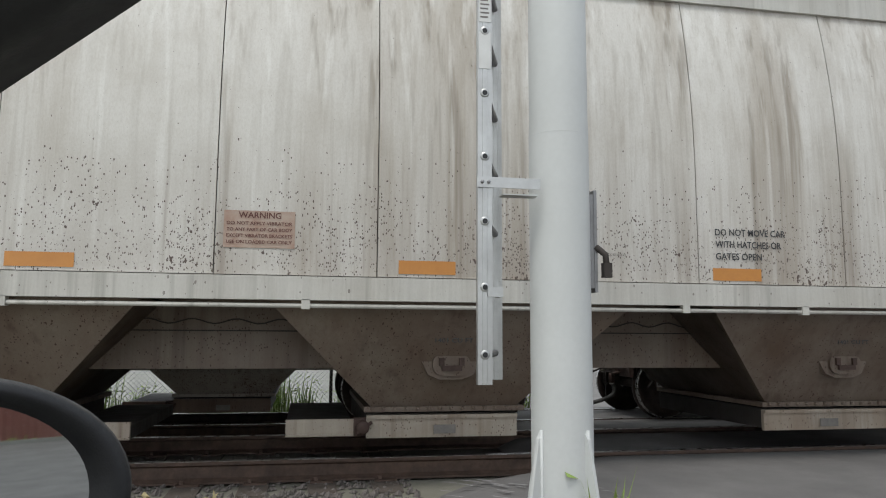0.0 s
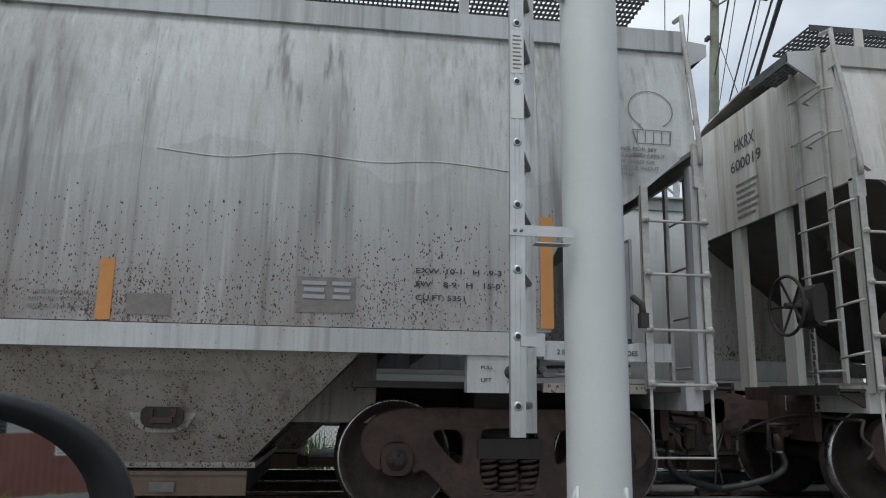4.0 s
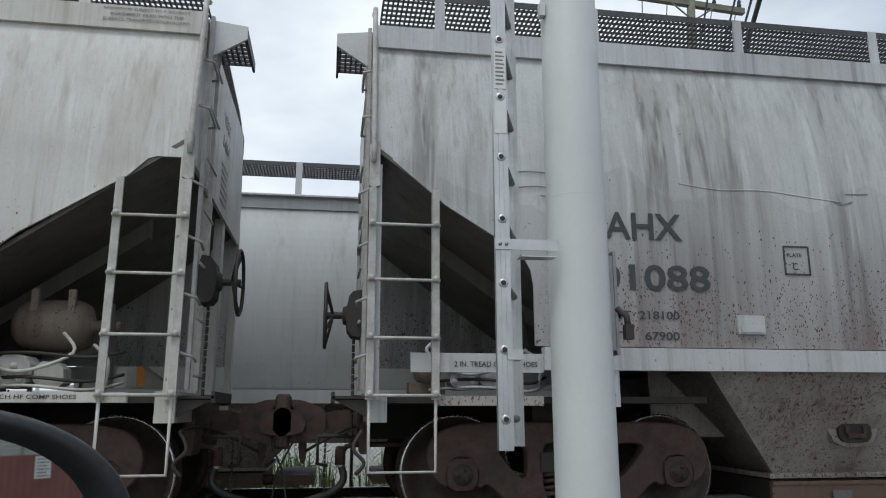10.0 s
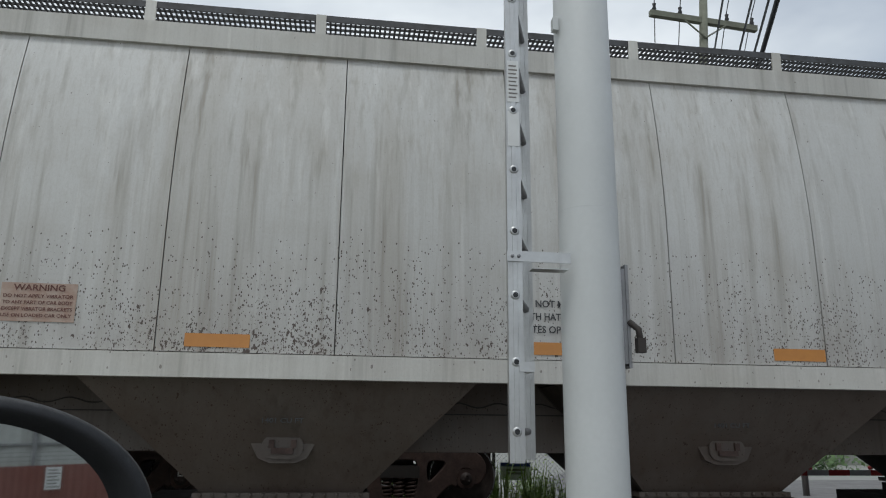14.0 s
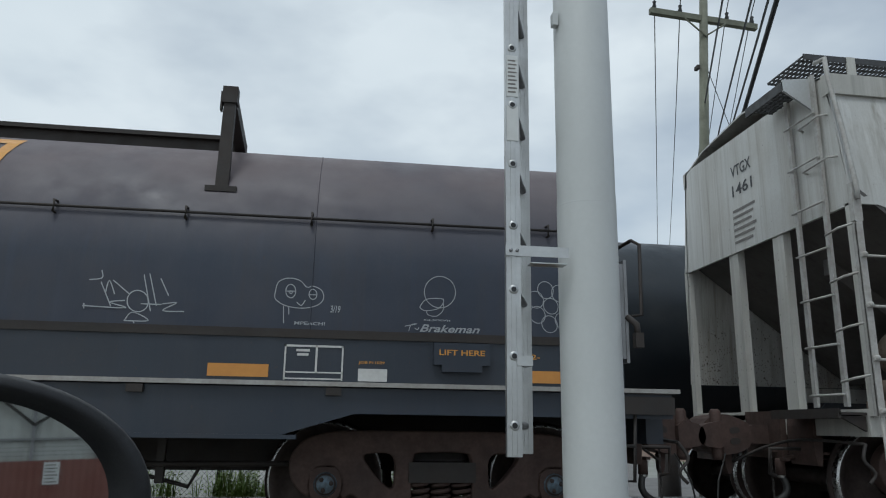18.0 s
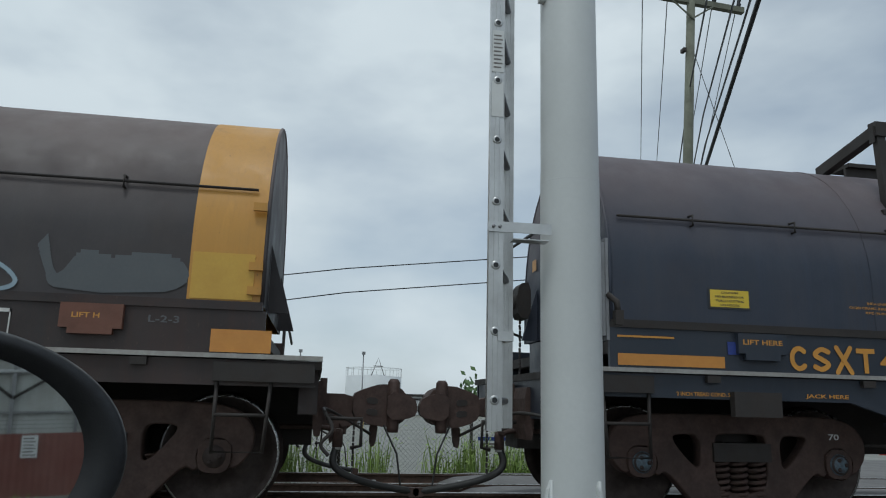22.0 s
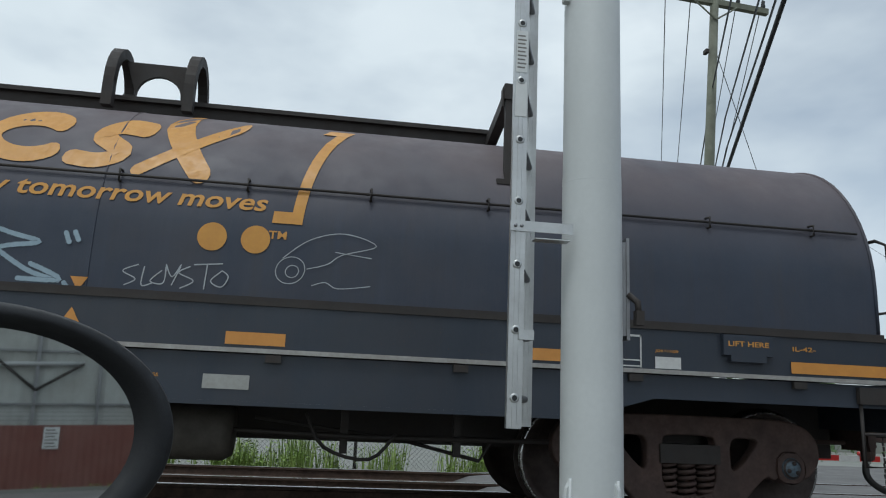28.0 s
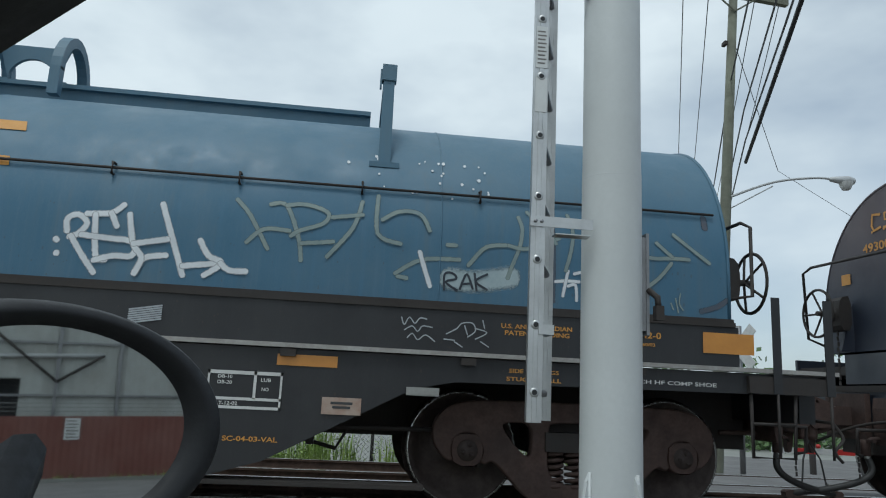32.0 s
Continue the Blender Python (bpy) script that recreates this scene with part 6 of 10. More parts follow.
        truck(car, s * {"D": 4.92, "F": 4.72, "E": 4.83, "G": 4.92}[style], 0, style in "DF")
    brake_wheel(car, hx + 0.1 if style == "G" else -hx - 0.08, 1 if style == "G" else -1, 1.95, 0.5 if style in "DF" else -1.05)
    # brake gear under the floor
    und = Shape()
    und.lathe([(0.0, -0.45), (0.18, -0.45), (0.22, -0.38), (0.22, 0.38), (0.18, 0.45), (0.0, 0.45)], 16, axis="x", centre=(-0.05 if style == "E" else 0.6, -0.9, 0.58))
    part("air_reservoir", und, DUSTY, car, "dusty brown air reservoir")
    und = Shape()
    und.box(-2.25, -1.75, -1.1, -0.9, 0.55, 0.72).box(-1.7, -1.42, -1.15, -0.95, 0.42, 0.76).box(-1.66, -1.46, -1.18, -1.14, 0.5, 0.68).lathe([(0.0, -1.2), (0.07, -1.2), (0.08, -1.0)], 10, centre=(-1.85, 0, 0.56))
    part("control_valve", und, LEDGE if style in "DF" else DARK, car)
    und = Shape()
    und.tube([(-hx + 2.2, -1.05, 0.62), (-2.3, -1.05, 0.6), (-1.4, -1.05, 0.6), (0.1, -0.95, 0.62), (2.0, -1.0, 0.58), (hx - 2.2, -1.0, 0.6)], 0.02, 6)
    und.tube([(1.2, -0.9, 0.7), (2.4, -0.7, 0.55), (3.0, -0.9, 0.42), (3.1, -0.95, 0.6)], 0.016, 6)
    und.tube(curvy([(1.6, -1.1, 0.75), (1.75, -1.1, 0.5), (2.1, -1.1, 0.42), (2.3, -1.1, 0.62)], 4), 0.014, 6)
    for x in (-0.9, 1.9, 2.8):
        und.box(x - 0.03, x + 0.03, -1.0, -0.94, 0.45, 1.1)
    part("brake_rigging", und, DARK, car)
    return car


def letter_blocks(car, x0, x1, z0, z1, material, y=-1.557):
    """A railway's initials, as plain shapes of their size and colour."""
    w = (x1 - x0) / 4
    for k in range(4):
        a, c, t = x0 + w * k + w * 0.08, x0 + w * (k + 1) - w * 0.08, w * 0.2
        sh = Shape()
        if k == 0:
            stroke(sh, ring((a + c) / 2, (z0 + z1) / 2, (c - a) / 2 - t / 2, (z1 - z0) / 2 - t / 2, 45, 315, 14), t, flat(y))
        elif k == 1:
            stroke(sh, curvy([(c - t / 2, z1 - t), ((a + c) / 2, z1 - t / 2), (a + t * 0.6, z1 - t * 1.6), ((a + c) / 2, (z0 + z1) / 2), (c - t * 0.6, z0 + t * 1.5), ((a + c) / 2, z0 + t / 2), (a + t / 2, z0 + t)], 4), t, flat(y))
        elif k == 2:
            stroke(sh, [(a + t / 2, z0), (c - t / 2, z1)], t, flat(y))
            stroke(sh, [(a + t / 2, z1), (c - t / 2, z0)], t, flat(y + -0.0012))
        else:
            sh.face([(a, y, z1 - t), (c, y, z1 - t), (c, y, z1), (a, y, z1)])
            sh.face([((a + c) / 2 - t / 2, y, z0), ((a + c) / 2 + t / 2, y, z0), ((a + c) / 2 + t / 2, y, z1 - t), ((a + c) / 2 - t / 2, y, z1 - t)])
        part("painted_initial", sh, material, car)


def big_emblem(car, at, x0, x1, z0, z1):
    """Three broad painted shapes inside square brackets, with discs below."""
    w = (x1 - x0)
    t = 0.115
    a, c = x0 + w * 0.0, x0 + w * 0.37
    for pts, wd in ((ring((a + c) / 2, (z0 + z1) / 2, (c - a) / 2 - 0.06, (z1 - z0) / 2 - 0.05, 50, 320, 20), t),
                    (curvy([(x0 + w * 0.63, z1 - 0.07), (x0 + w * 0.52, z1 - 0.06), (x0 + w * 0.46, z1 - 0.13), (x0 + w * 0.52, (z0 + z1) / 2), (x0 + w * 0.59, z0 + 0.12), (x0 + w * 0.5, z0 + 0.05), (x0 + w * 0.39, z0 + 0.06)], 5), t),
                    ([(x0 + w * 0.72, z1), (x0 + w * 0.95, z0)], t * 1.25), ([(x0 + w * 0.98, z1), (x0 + w * 0.68, z0)], t * 0.8)):
        sh = Shape()
        stroke(sh, pts, wd, at)
        part("painted_emblem", sh, GOLD, car, "large orange painted shape with flaking edges")


def brackets(car, at, xl, xr, zt, zb):
    for x, s in ((xl, 1), (xr, -1)):
        sh = Shape()
        n = 10
        for k in range(n):
            za, zc = zb + (zt - zb) * k / n, zb + (zt - zb) * (k + 1) / n
            sh.face([at(x, za), at(x + s * 0.085, za), at(x + s * 0.085, zc), at(x, zc)][::s])
        sh.face([at(x, zb), at(x + s * 0.22, zb), at(x + s * 0.22, zb + 0.09), at(x, zb + 0.09)][::s])
        sh.face([at(x, zt), at(x + s * 0.19, zt), at(x + s * 0.19, zt + 0.03), at(x, zt + 0.03)][::s])
        part("painted_bracket", sh, GOLD, car)


def disc(car, at, x, z, r, material):
    sh = Shape()
    sh.face([at(x + r * math.cos(2 * math.pi * k / 28), z + r * math.sin(2 * math.pi * k / 28)) for k in range(28)])
    part("painted_disc", sh, material, car)


def triangle(car, x, z, r, up, y):
    s = 1 if up else -1
    sh = Shape()
    sh.face([(x - r, y, z - s * r * 0.8), (x + r, y, z - s * r * 0.8), (x, y, z + s * r * 0.9)][::s])
    part("painted_triangle", sh, STRIP, car)


NAVY_LABEL = "black-blue coil wagon with a rounded hood and orange lettering"
SCRAWL = [[(0, .5), (.07, .9), (.15, .5), (.07, .1), (0, .5)], [(.2, .1), (.3, .9), (.38, .4), (.27, .45)], [(.45, .9), (.44, .1), (.6, .5), (.5, .62), (.66, .1)], [(.72, .2), (.84, .85), (.95, .3), (1.05, .6)]]


def dark_coil(X0, style, number, limit, weight, rolled):
    half = 6.215
    car = coil_wagon(X0, half, NAVY, NAVY_SILL, style, NAVY_LABEL, rolled)
    at = hood_at(X0, rolled)
    o = X0

    def u(x):
        return x - o
    big_emblem(car, at, u(-57.5 if style == "D" else -86.62), u(-55.82 if style == "D" else -84.95), 2.44, 2.82)
    brackets(car, at, u(-58.0 if style == "D" else -87.22), u(-55.18 if style == "D" else -84.21), 2.84, 2.12)
    s0 = u(-57.78 if style == "D" else -86.79)
    lettering(car, "How tomorrow moves", s0, s0 + 2.29, 2.2, 2.33, GOLD, lean=0.2, place=at)
    lettering(car, "TM", s0 + 2.35, s0 + 2.48, 2.0, 2.06, GOLD, place=at)
    for d in (-0.06, 0.27, 1.95, 2.26):
        disc(car, at, s0 + d, 1.985, 0.105, GOLD)
    triangle(car, s0 + 1.1, 1.59, 0.06, False, HOOD_NEAR - 0.008)
    triangle(car, s0 + 1.1, 1.36, 0.06, True, -1.557)
    e = -half
    panel(car, "reflector_strip", e + 0.03, e + 0.92, 1.21, 1.30, STRIP, -1.557, label="orange reflective strip")
    for a in (3.48, 5.18, 6.58 if style == "D" else 7.22, 9.39):
        panel(car, "reflector_strip", e + a, e + a + 0.42, 1.215, 1.305, STRIP, -1.557, label="orange reflective strip")
    panel(car, "reflector_strip", e + 11.58, e + 12.42, 1.215, 1.305, STRIP, -1.557, label="orange reflective strip")
    lettering(car, "IL-42-", e + 11.6, e + 11.8, 1.39, 1.427, GOLD, -1.557)
    letter_blocks(car, e + 1.47, e + 2.27, 1.21, 1.41, GOLD)
    lettering(car, number, e + 2.3, e + 3.25, 1.215, 1.415, GOLD, -1.557)
    lettering(car, "LD LMT  " + limit, e + 3.99, e + 4.77, 1.34, 1.395, GOLD, -1.557)
    lettering(car, "LT WT    " + weight, e + 3.99, e + 4.77, 1.225, 1.28, GOLD, -1.557)
    panel(car, "yellow_stripe", e + 0.03, e + 0.5, 1.425, 1.44, GOLD, -1.557)
    for lx in (e + 1.02, -e - 1.44):
        part("lift_pocket", Shape().box(lx, lx + 0.42, -1.6, -1.54, 1.33, 1.49).box(lx + 0.06, lx + 0.36, -1.6, -1.54, 1.28, 1.33), NAVY_SILL, car)
        lettering(car, "LIFT HERE", lx + 0.04, lx + 0.38, 1.4, 1.44, GOLD, -1.602)
    lettering(car, "JACK HERE", e + 1.6, e + 1.98, 0.99, 1.03, GOLD, -1.562)
    lettering(car, "2 INCH TREAD COND. SHOES", e + 0.5, e + 1.05, 0.99, 1.02, GOLD, -1.562)
    part("jack_plate", Shape().box(e + 0.95, e + 1.35, -1.62, -1.55, 0.84, 1.03), DARK, car)
    panel(car, "caution_sticker", e + 0.84, e + 1.21, 1.69, 1.86, INK, HOOD_NEAR - 0.006)
    panel(car, "caution_sticker", e + 0.855, e + 1.195, 1.705, 1.845, CAUTION, HOOD_NEAR - 0.009, label="yellow caution sticker")
    for k, line in enumerate(("CAUTION", "NO BURNING OR", "TORCH-CUTTING", "ON HOODS")):
        lettering(car, line, e + (0.95, 0.9, 0.9, 0.94)[k], e + (1.1, 1.15, 1.15, 1.11)[k], 1.815 - 0.034 * k, 1.833 - 0.034 * k, INK, HOOD_NEAR - 0.012)
    for k, line in enumerate(("INCA LINING", "CH 202 CERAMIC INSULATED COATING", "PNTD 192-2012-TRGS")):
        lettering(car, line, e + (2.28, 2.11, 2.26)[k], e + (2.5, 2.72, 2.55)[k], 1.785 - 0.04 * k, 1.805 - 0.04 * k, GOLD, HOOD_NEAR - 0.006)
    # consolidated stencil panel and plates towards the other end
    x = 3.7
    for a, c, z0, z1 in ((x, x + 0.42, 1.435, 1.45), (x, x + 0.42, 1.205, 1.215), (x, x + 0.012, 1.2, 1.45), (x + 0.408, x + 0.42, 1.2, 1.45), (x + 0.22, x + 0.235, 1.25, 1.45), (x, x + 0.42, 1.25, 1.26)):
        panel(car, "stencil_panel", a, c, z0, z1, PALE, -1.557)
    bars(car, x + 0.08, x + 0.18, 1.36, 1.42, 2, PALE, -1.557)
    panel(car, "maker_plate", x + 0.53, x + 0.74, 1.2, 1.29, PALE, -1.557)
    lettering(car, "JOB F11029", x + 0.53, x + 0.72, 1.32, 1.345, GOLD, -1.557)
    panel(car, "tin_plate", 0.88, 1.2, 0.9, 1.0, PLATE, -1.562, label="bare tin maker's plate")
    lettering(car, "PNTD 192 4-12-TRGS", 0.24, 0.58, 0.965, 0.99, GOLD, -1.562)
    panel(car, "blue_mark", e + 0.95, e + 1.05, 1.32, 1.42, BLUE_MARK, -1.557)
    panel(car, "blue_mark", e + 3.33, e + 3.45, 1.29, 1.4, BLUE_MARK, -1.557)
    for s in (-1, 1):
        def on_end(x, z, q=s):
            return (q * (half + 0.007), HY + q * x, z)
        for k in range(4):
            sh = Shape()
            a = -0.36 + 0.18 * k
            for line in ([[(0.13, 2.98), (0.02, 3.0), (0.0, 2.88), (0.03, 2.82), (0.13, 2.84)], [(0.13, 2.98), (0.02, 2.98), (0.02, 2.91), (0.13, 2.9), (0.12, 2.82), (0.0, 2.83)], [(0.0, 2.99), (0.14, 2.81)], [(0.0, 2.99), (0.15, 2.99)]][k], [[(0.0, 2.81), (0.0, 2.812)], [(0.0, 2.81), (0.0, 2.812)], [(0.0, 2.81), (0.14, 2.99)], [(0.07, 2.99), (0.07, 2.81)]][k]):
                stroke(sh, [(a + x, z) for x, z in line], 0.028, on_end)
            part("painted_initial", sh, GOLD, car)
        lettering(car, "493000-493524", -0.52, 0.52, 2.6, 2.7, GOLD, place=on_end)
        panel(car, "faded_writing", -0.9, -0.75, 2.3, 2.42, GOLD, place=on_end)
        part("end_plate", Shape().box(*sorted((s * (half + 0.015), s * (half + 0.045))), -1.25, 0.6, 1.2, 1.52), NAVY_SILL, car)
        lettering(car, number, -0.1, 0.35, 1.4, 1.48, GOLD, place=lambda x, z, q=s: (q * (half + 0.049), -0.4 + q * x, z))
        for k, (line, w) in enumerate((("SPRG 7 OC D5 7 IC D5", 0.5), ("SPRG 2 OC B353 2 IC B353", 0.52), ("COUPLER WHEN WELDING 33 IN. WHLS", 0.75))):
            lettering(car, line, -0.25, -0.25 + w, 1.34 - 0.05 * k, 1.37 - 0.05 * k, GOLD, place=lambda x, z, q=s: (q * (half + 0.049), -0.4 + q * x, z))
    lettering(car, "70", e + 2.1, e + 2.2, 0.66, 0.71, PALE, -1.115)
    return car, at, u


XD = -56.585
carD, atD, u = dark_coil(XD, "D", "493113", "221700", "64300", 55.7)
wagons.append((carD, XD))
sprayed(carD, on_hood(0.004), [[(2.298, 1.877), (2.381, 1.893), (2.374, 1.946)], [(2.379, 1.861), (2.461, 1.695)], [(2.417, 1.790), (2.433, 1.876), (2.479, 1.780)], [(2.462, 1.877), (2.580, 1.784)], [(2.274, 1.688), (2.566, 1.682), (2.453, 1.719), (2.553, 1.735)], [(2.281, 1.703), (2.285, 1.669)], [(2.716, 1.736), (2.713, 1.702), (2.696, 1.675), (2.668, 1.659), (2.636, 1.658), (2.606, 1.671), (2.582, 1.697), (2.571, 1.730), (2.574, 1.764), (2.591, 1.792), (2.618, 1.808), (2.651, 1.809), (2.681, 1.795), (2.705, 1.769), (2.716, 1.736)], [(2.666, 1.927), (2.735, 1.669)], [(2.706, 1.936), (2.772, 1.707)], [(2.668, 1.715), (2.805, 1.715)], [(2.786, 1.903), (2.850, 1.783)], [(2.816, 1.720), (2.911, 1.731), (2.821, 1.672), (2.966, 1.670)]], 0.008, CHALK, "thin white paint-marker drawing")
sprayed(carD, on_hood(0.004), [[(2.564, 1.591), (2.615, 1.653), (2.728, 1.597), (2.564, 1.591)], [(2.622, 1.593), (2.633, 1.577)]], 0.008, CHALK, "thin white paint-marker drawing")
sprayed(carD, on_hood(0.004), [[(3.601, 1.837), (3.619, 1.913), (3.689, 1.946), (3.775, 1.932), (3.827, 1.884), (3.875, 1.893), (3.938, 1.863), (3.954, 1.801), (3.909, 1.749), (3.802, 1.725), (3.680, 1.740), (3.605, 1.787), (3.601, 1.837)], [(3.749, 1.850), (3.744, 1.821), (3.728, 1.802), (3.705, 1.801), (3.686, 1.818), (3.677, 1.847), (3.682, 1.877), (3.698, 1.896), (3.721, 1.897), (3.740, 1.880), (3.749, 1.850)], [(3.905, 1.831), (3.901, 1.809), (3.888, 1.795), (3.870, 1.794), (3.854, 1.807), (3.847, 1.829), (3.851, 1.851), (3.865, 1.866), (3.883, 1.866), (3.898, 1.853), (3.905, 1.831)], [(3.677, 1.847), (3.749, 1.850)], [(3.850, 1.827), (3.906, 1.829)], [(3.762, 1.768), (3.795, 1.745), (3.822, 1.783)], [(3.667, 1.732), (3.676, 1.612)]], 0.007, CHALK, "thin white paint-marker face")
sprayed(carD, on_hood(0.004), [[(3.705, 1.729), (3.709, 1.679)], [(3.726, 1.842), (3.720, 1.833), (3.708, 1.833), (3.702, 1.841), (3.707, 1.850), (3.719, 1.850), (3.726, 1.842)]], 0.007, CHALK, "thin white paint-marker face")
sprayed(carD, on_hood(0.004), [[(4.947, 1.890), (4.939, 1.844), (4.913, 1.804), (4.875, 1.776), (4.830, 1.765), (4.784, 1.773), (4.745, 1.797), (4.718, 1.835), (4.707, 1.881), (4.715, 1.928), (4.739, 1.968), (4.777, 1.996), (4.823, 2.008), (4.869, 2.000), (4.909, 1.975), (4.936, 1.937), (4.947, 1.890)], [(4.673, 1.764), (4.722, 1.825), (4.836, 1.835), (4.854, 1.810), (4.812, 1.757), (4.712, 1.740), (4.673, 1.764)], [(4.725, 1.741), (4.738, 1.708), (4.801, 1.700), (4.851, 1.745), (4.854, 1.797)], [(4.566, 1.617), (4.653, 1.637), (4.611, 1.628), (4.597, 1.585)], [(4.641, 1.604), (4.662, 1.595), (4.671, 1.610)]], 0.006, CHALK, "thin white paint-marker figure in a cap")
sprayed(carD, on_hood(0.004), [[(5.754, 1.812), (5.747, 1.775), (5.720, 1.752), (5.684, 1.751), (5.653, 1.772), (5.637, 1.807), (5.644, 1.844), (5.671, 1.868), (5.707, 1.869), (5.739, 1.848), (5.754, 1.812)], [(5.887, 1.809), (5.879, 1.770), (5.851, 1.745), (5.812, 1.743), (5.779, 1.766), (5.762, 1.804), (5.770, 1.843), (5.799, 1.869), (5.838, 1.870), (5.871, 1.847), (5.887, 1.809)], [(5.850, 1.701), (5.842, 1.662), (5.813, 1.638), (5.775, 1.636), (5.742, 1.659), (5.726, 1.697), (5.733, 1.735), (5.762, 1.760), (5.800, 1.762), (5.834, 1.739), (5.850, 1.701)], [(5.744, 1.671), (5.737, 1.633), (5.708, 1.608), (5.670, 1.607), (5.637, 1.629), (5.621, 1.667), (5.628, 1.706), (5.657, 1.730), (5.695, 1.732), (5.728, 1.709), (5.744, 1.671)]], 0.006, CHALK, "thin white paint-marker flower")
sprayed(carD, on_hood(0.004), [[(5.650, 1.741), (5.642, 1.702), (5.614, 1.677), (5.576, 1.676), (5.543, 1.699), (5.527, 1.736), (5.534, 1.775), (5.562, 1.800), (5.600, 1.802), (5.634, 1.779), (5.650, 1.741)], [(5.637, 1.858), (5.629, 1.819), (5.601, 1.794), (5.563, 1.793), (5.529, 1.815), (5.513, 1.853), (5.520, 1.893), (5.548, 1.918), (5.587, 1.919), (5.620, 1.897), (5.637, 1.858)], [(5.716, 1.936), (5.708, 1.896), (5.679, 1.871), (5.641, 1.869), (5.607, 1.892), (5.591, 1.931), (5.598, 1.970), (5.627, 1.996), (5.665, 1.998), (5.699, 1.975), (5.716, 1.936)], [(5.828, 1.914), (5.820, 1.874), (5.791, 1.849), (5.752, 1.847), (5.719, 1.870), (5.703, 1.909), (5.710, 1.948), (5.739, 1.974), (5.778, 1.976), (5.812, 1.953), (5.828, 1.914)]], 0.006, CHALK, "thin white paint-marker flower")
lettering(carD, "MPEACH!", 3.751, 3.974, 1.602, 1.627, CHALK, lean=0.1, place=on_hood(0.004))
lettering(carD, "3/19", 4.008, 4.079, 1.700, 1.753, CHALK, lean=0.1, place=on_hood(0.004))
lettering(carD, "CLXXVII", 4.706, 4.906, 1.663, 1.677, CHALK, lean=0.1, place=on_hood(0.004))
lettering(carD, "Brakeman", 4.678, 5.122, 1.579, 1.636, CHALK, lean=0.5, place=on_hood(0.004))

XF_ = -85.64
carF, atF, u = dark_coil(XF_, "F", "493108", "221900", "64100", 87.3)
wagons.append((carF, XF_ - 0.66))
sprayed(carF, on_hood(0.008), [[(-2.67, 2.97), (-2.64, 2.81), (-2.76, 2.79), (-2.78, 2.71), (-2.68, 2.69), (-2.60, 2.65), (-2.65, 2.61), (-2.74, 2.64)], [(-2.51, 2.78), (-2.53, 2.68), (-2.45, 2.61), (-2.40, 2.67), (-2.45, 2.77), (-2.51, 2.78)], [(-2.41, 2.77), (-2.35, 2.65), (-2.29, 2.68), (-2.32, 2.81), (-2.27, 2.64)], [(-2.09, 2.62), (-2.16, 2.81), (-2.09, 2.84), (-2.00, 2.77), (-2.02, 2.68), (-2.11, 2.65)], [(-2.45, 2.88), (-2.39, 2.91), (-2.31, 2.90), (-2.37, 2.87), (-2.45, 2.88)], [(-1.71, 2.92), (-1.83, 2.83), (-1.90, 2.65)], [(-1.92, 2.60), (-1.91, 2.59)], [(-2.54, 2.57), (-2.43, 2.61), (-2.27, 2.62)], [(-2.47, 2.56), (-2.33, 2.58)]], 0.036, SPRAY, "white spray-can word with underline")
sprayed(carF, on_hood(0.008), [[(-3.22, 2.72), (-3.07, 2.78), (-3.15, 2.52)], [(-3.16, 2.73), (-2.96, 2.48)], [(-2.98, 2.58), (-2.92, 2.76), (-2.82, 2.55)], [(-2.88, 2.60), (-2.74, 2.56), (-2.65, 2.46)], [(-2.83, 2.47), (-2.77, 2.64), (-2.66, 2.54), (-2.79, 2.46)]], 0.03, SPRAY, "small white spray-can scrawl")
sprayed(carF, on_hood(0.007), [[(-1.97, 1.95), (-1.80, 1.96), (-1.60, 1.93), (-1.44, 1.91), (-1.39, 1.96), (-1.47, 1.97)], [(-1.95, 1.78), (-1.80, 1.77), (-1.53, 1.73), (-1.64, 1.79), (-1.91, 1.79)], [(-1.85, 1.94), (-1.78, 1.73), (-1.80, 1.56)], [(-1.44, 1.91), (-1.40, 1.78), (-1.35, 1.67), (-1.37, 1.57)], [(-1.37, 1.81), (-1.22, 1.91)], [(-1.34, 1.90), (-1.32, 1.73)], [(-1.27, 1.88), (-1.20, 1.71), (-1.09, 1.57)], [(-1.22, 1.97), (-1.16, 1.77), (-1.12, 1.57)], [(-1.09, 2.07), (-1.06, 1.90), (-1.08, 1.69), (-1.13, 1.57)], [(-1.20, 1.78), (-0.96, 1.83)], [(-1.00, 1.99), (-0.92, 1.79), (-0.81, 1.74)], [(-0.85, 1.94), (-0.84, 1.79), (-0.86, 1.70)], [(-0.71, 1.97), (-0.64, 1.81), (-0.60, 1.58)]], 0.034, SPRAY_SKY, "pale blue spray-can tag in quote marks")
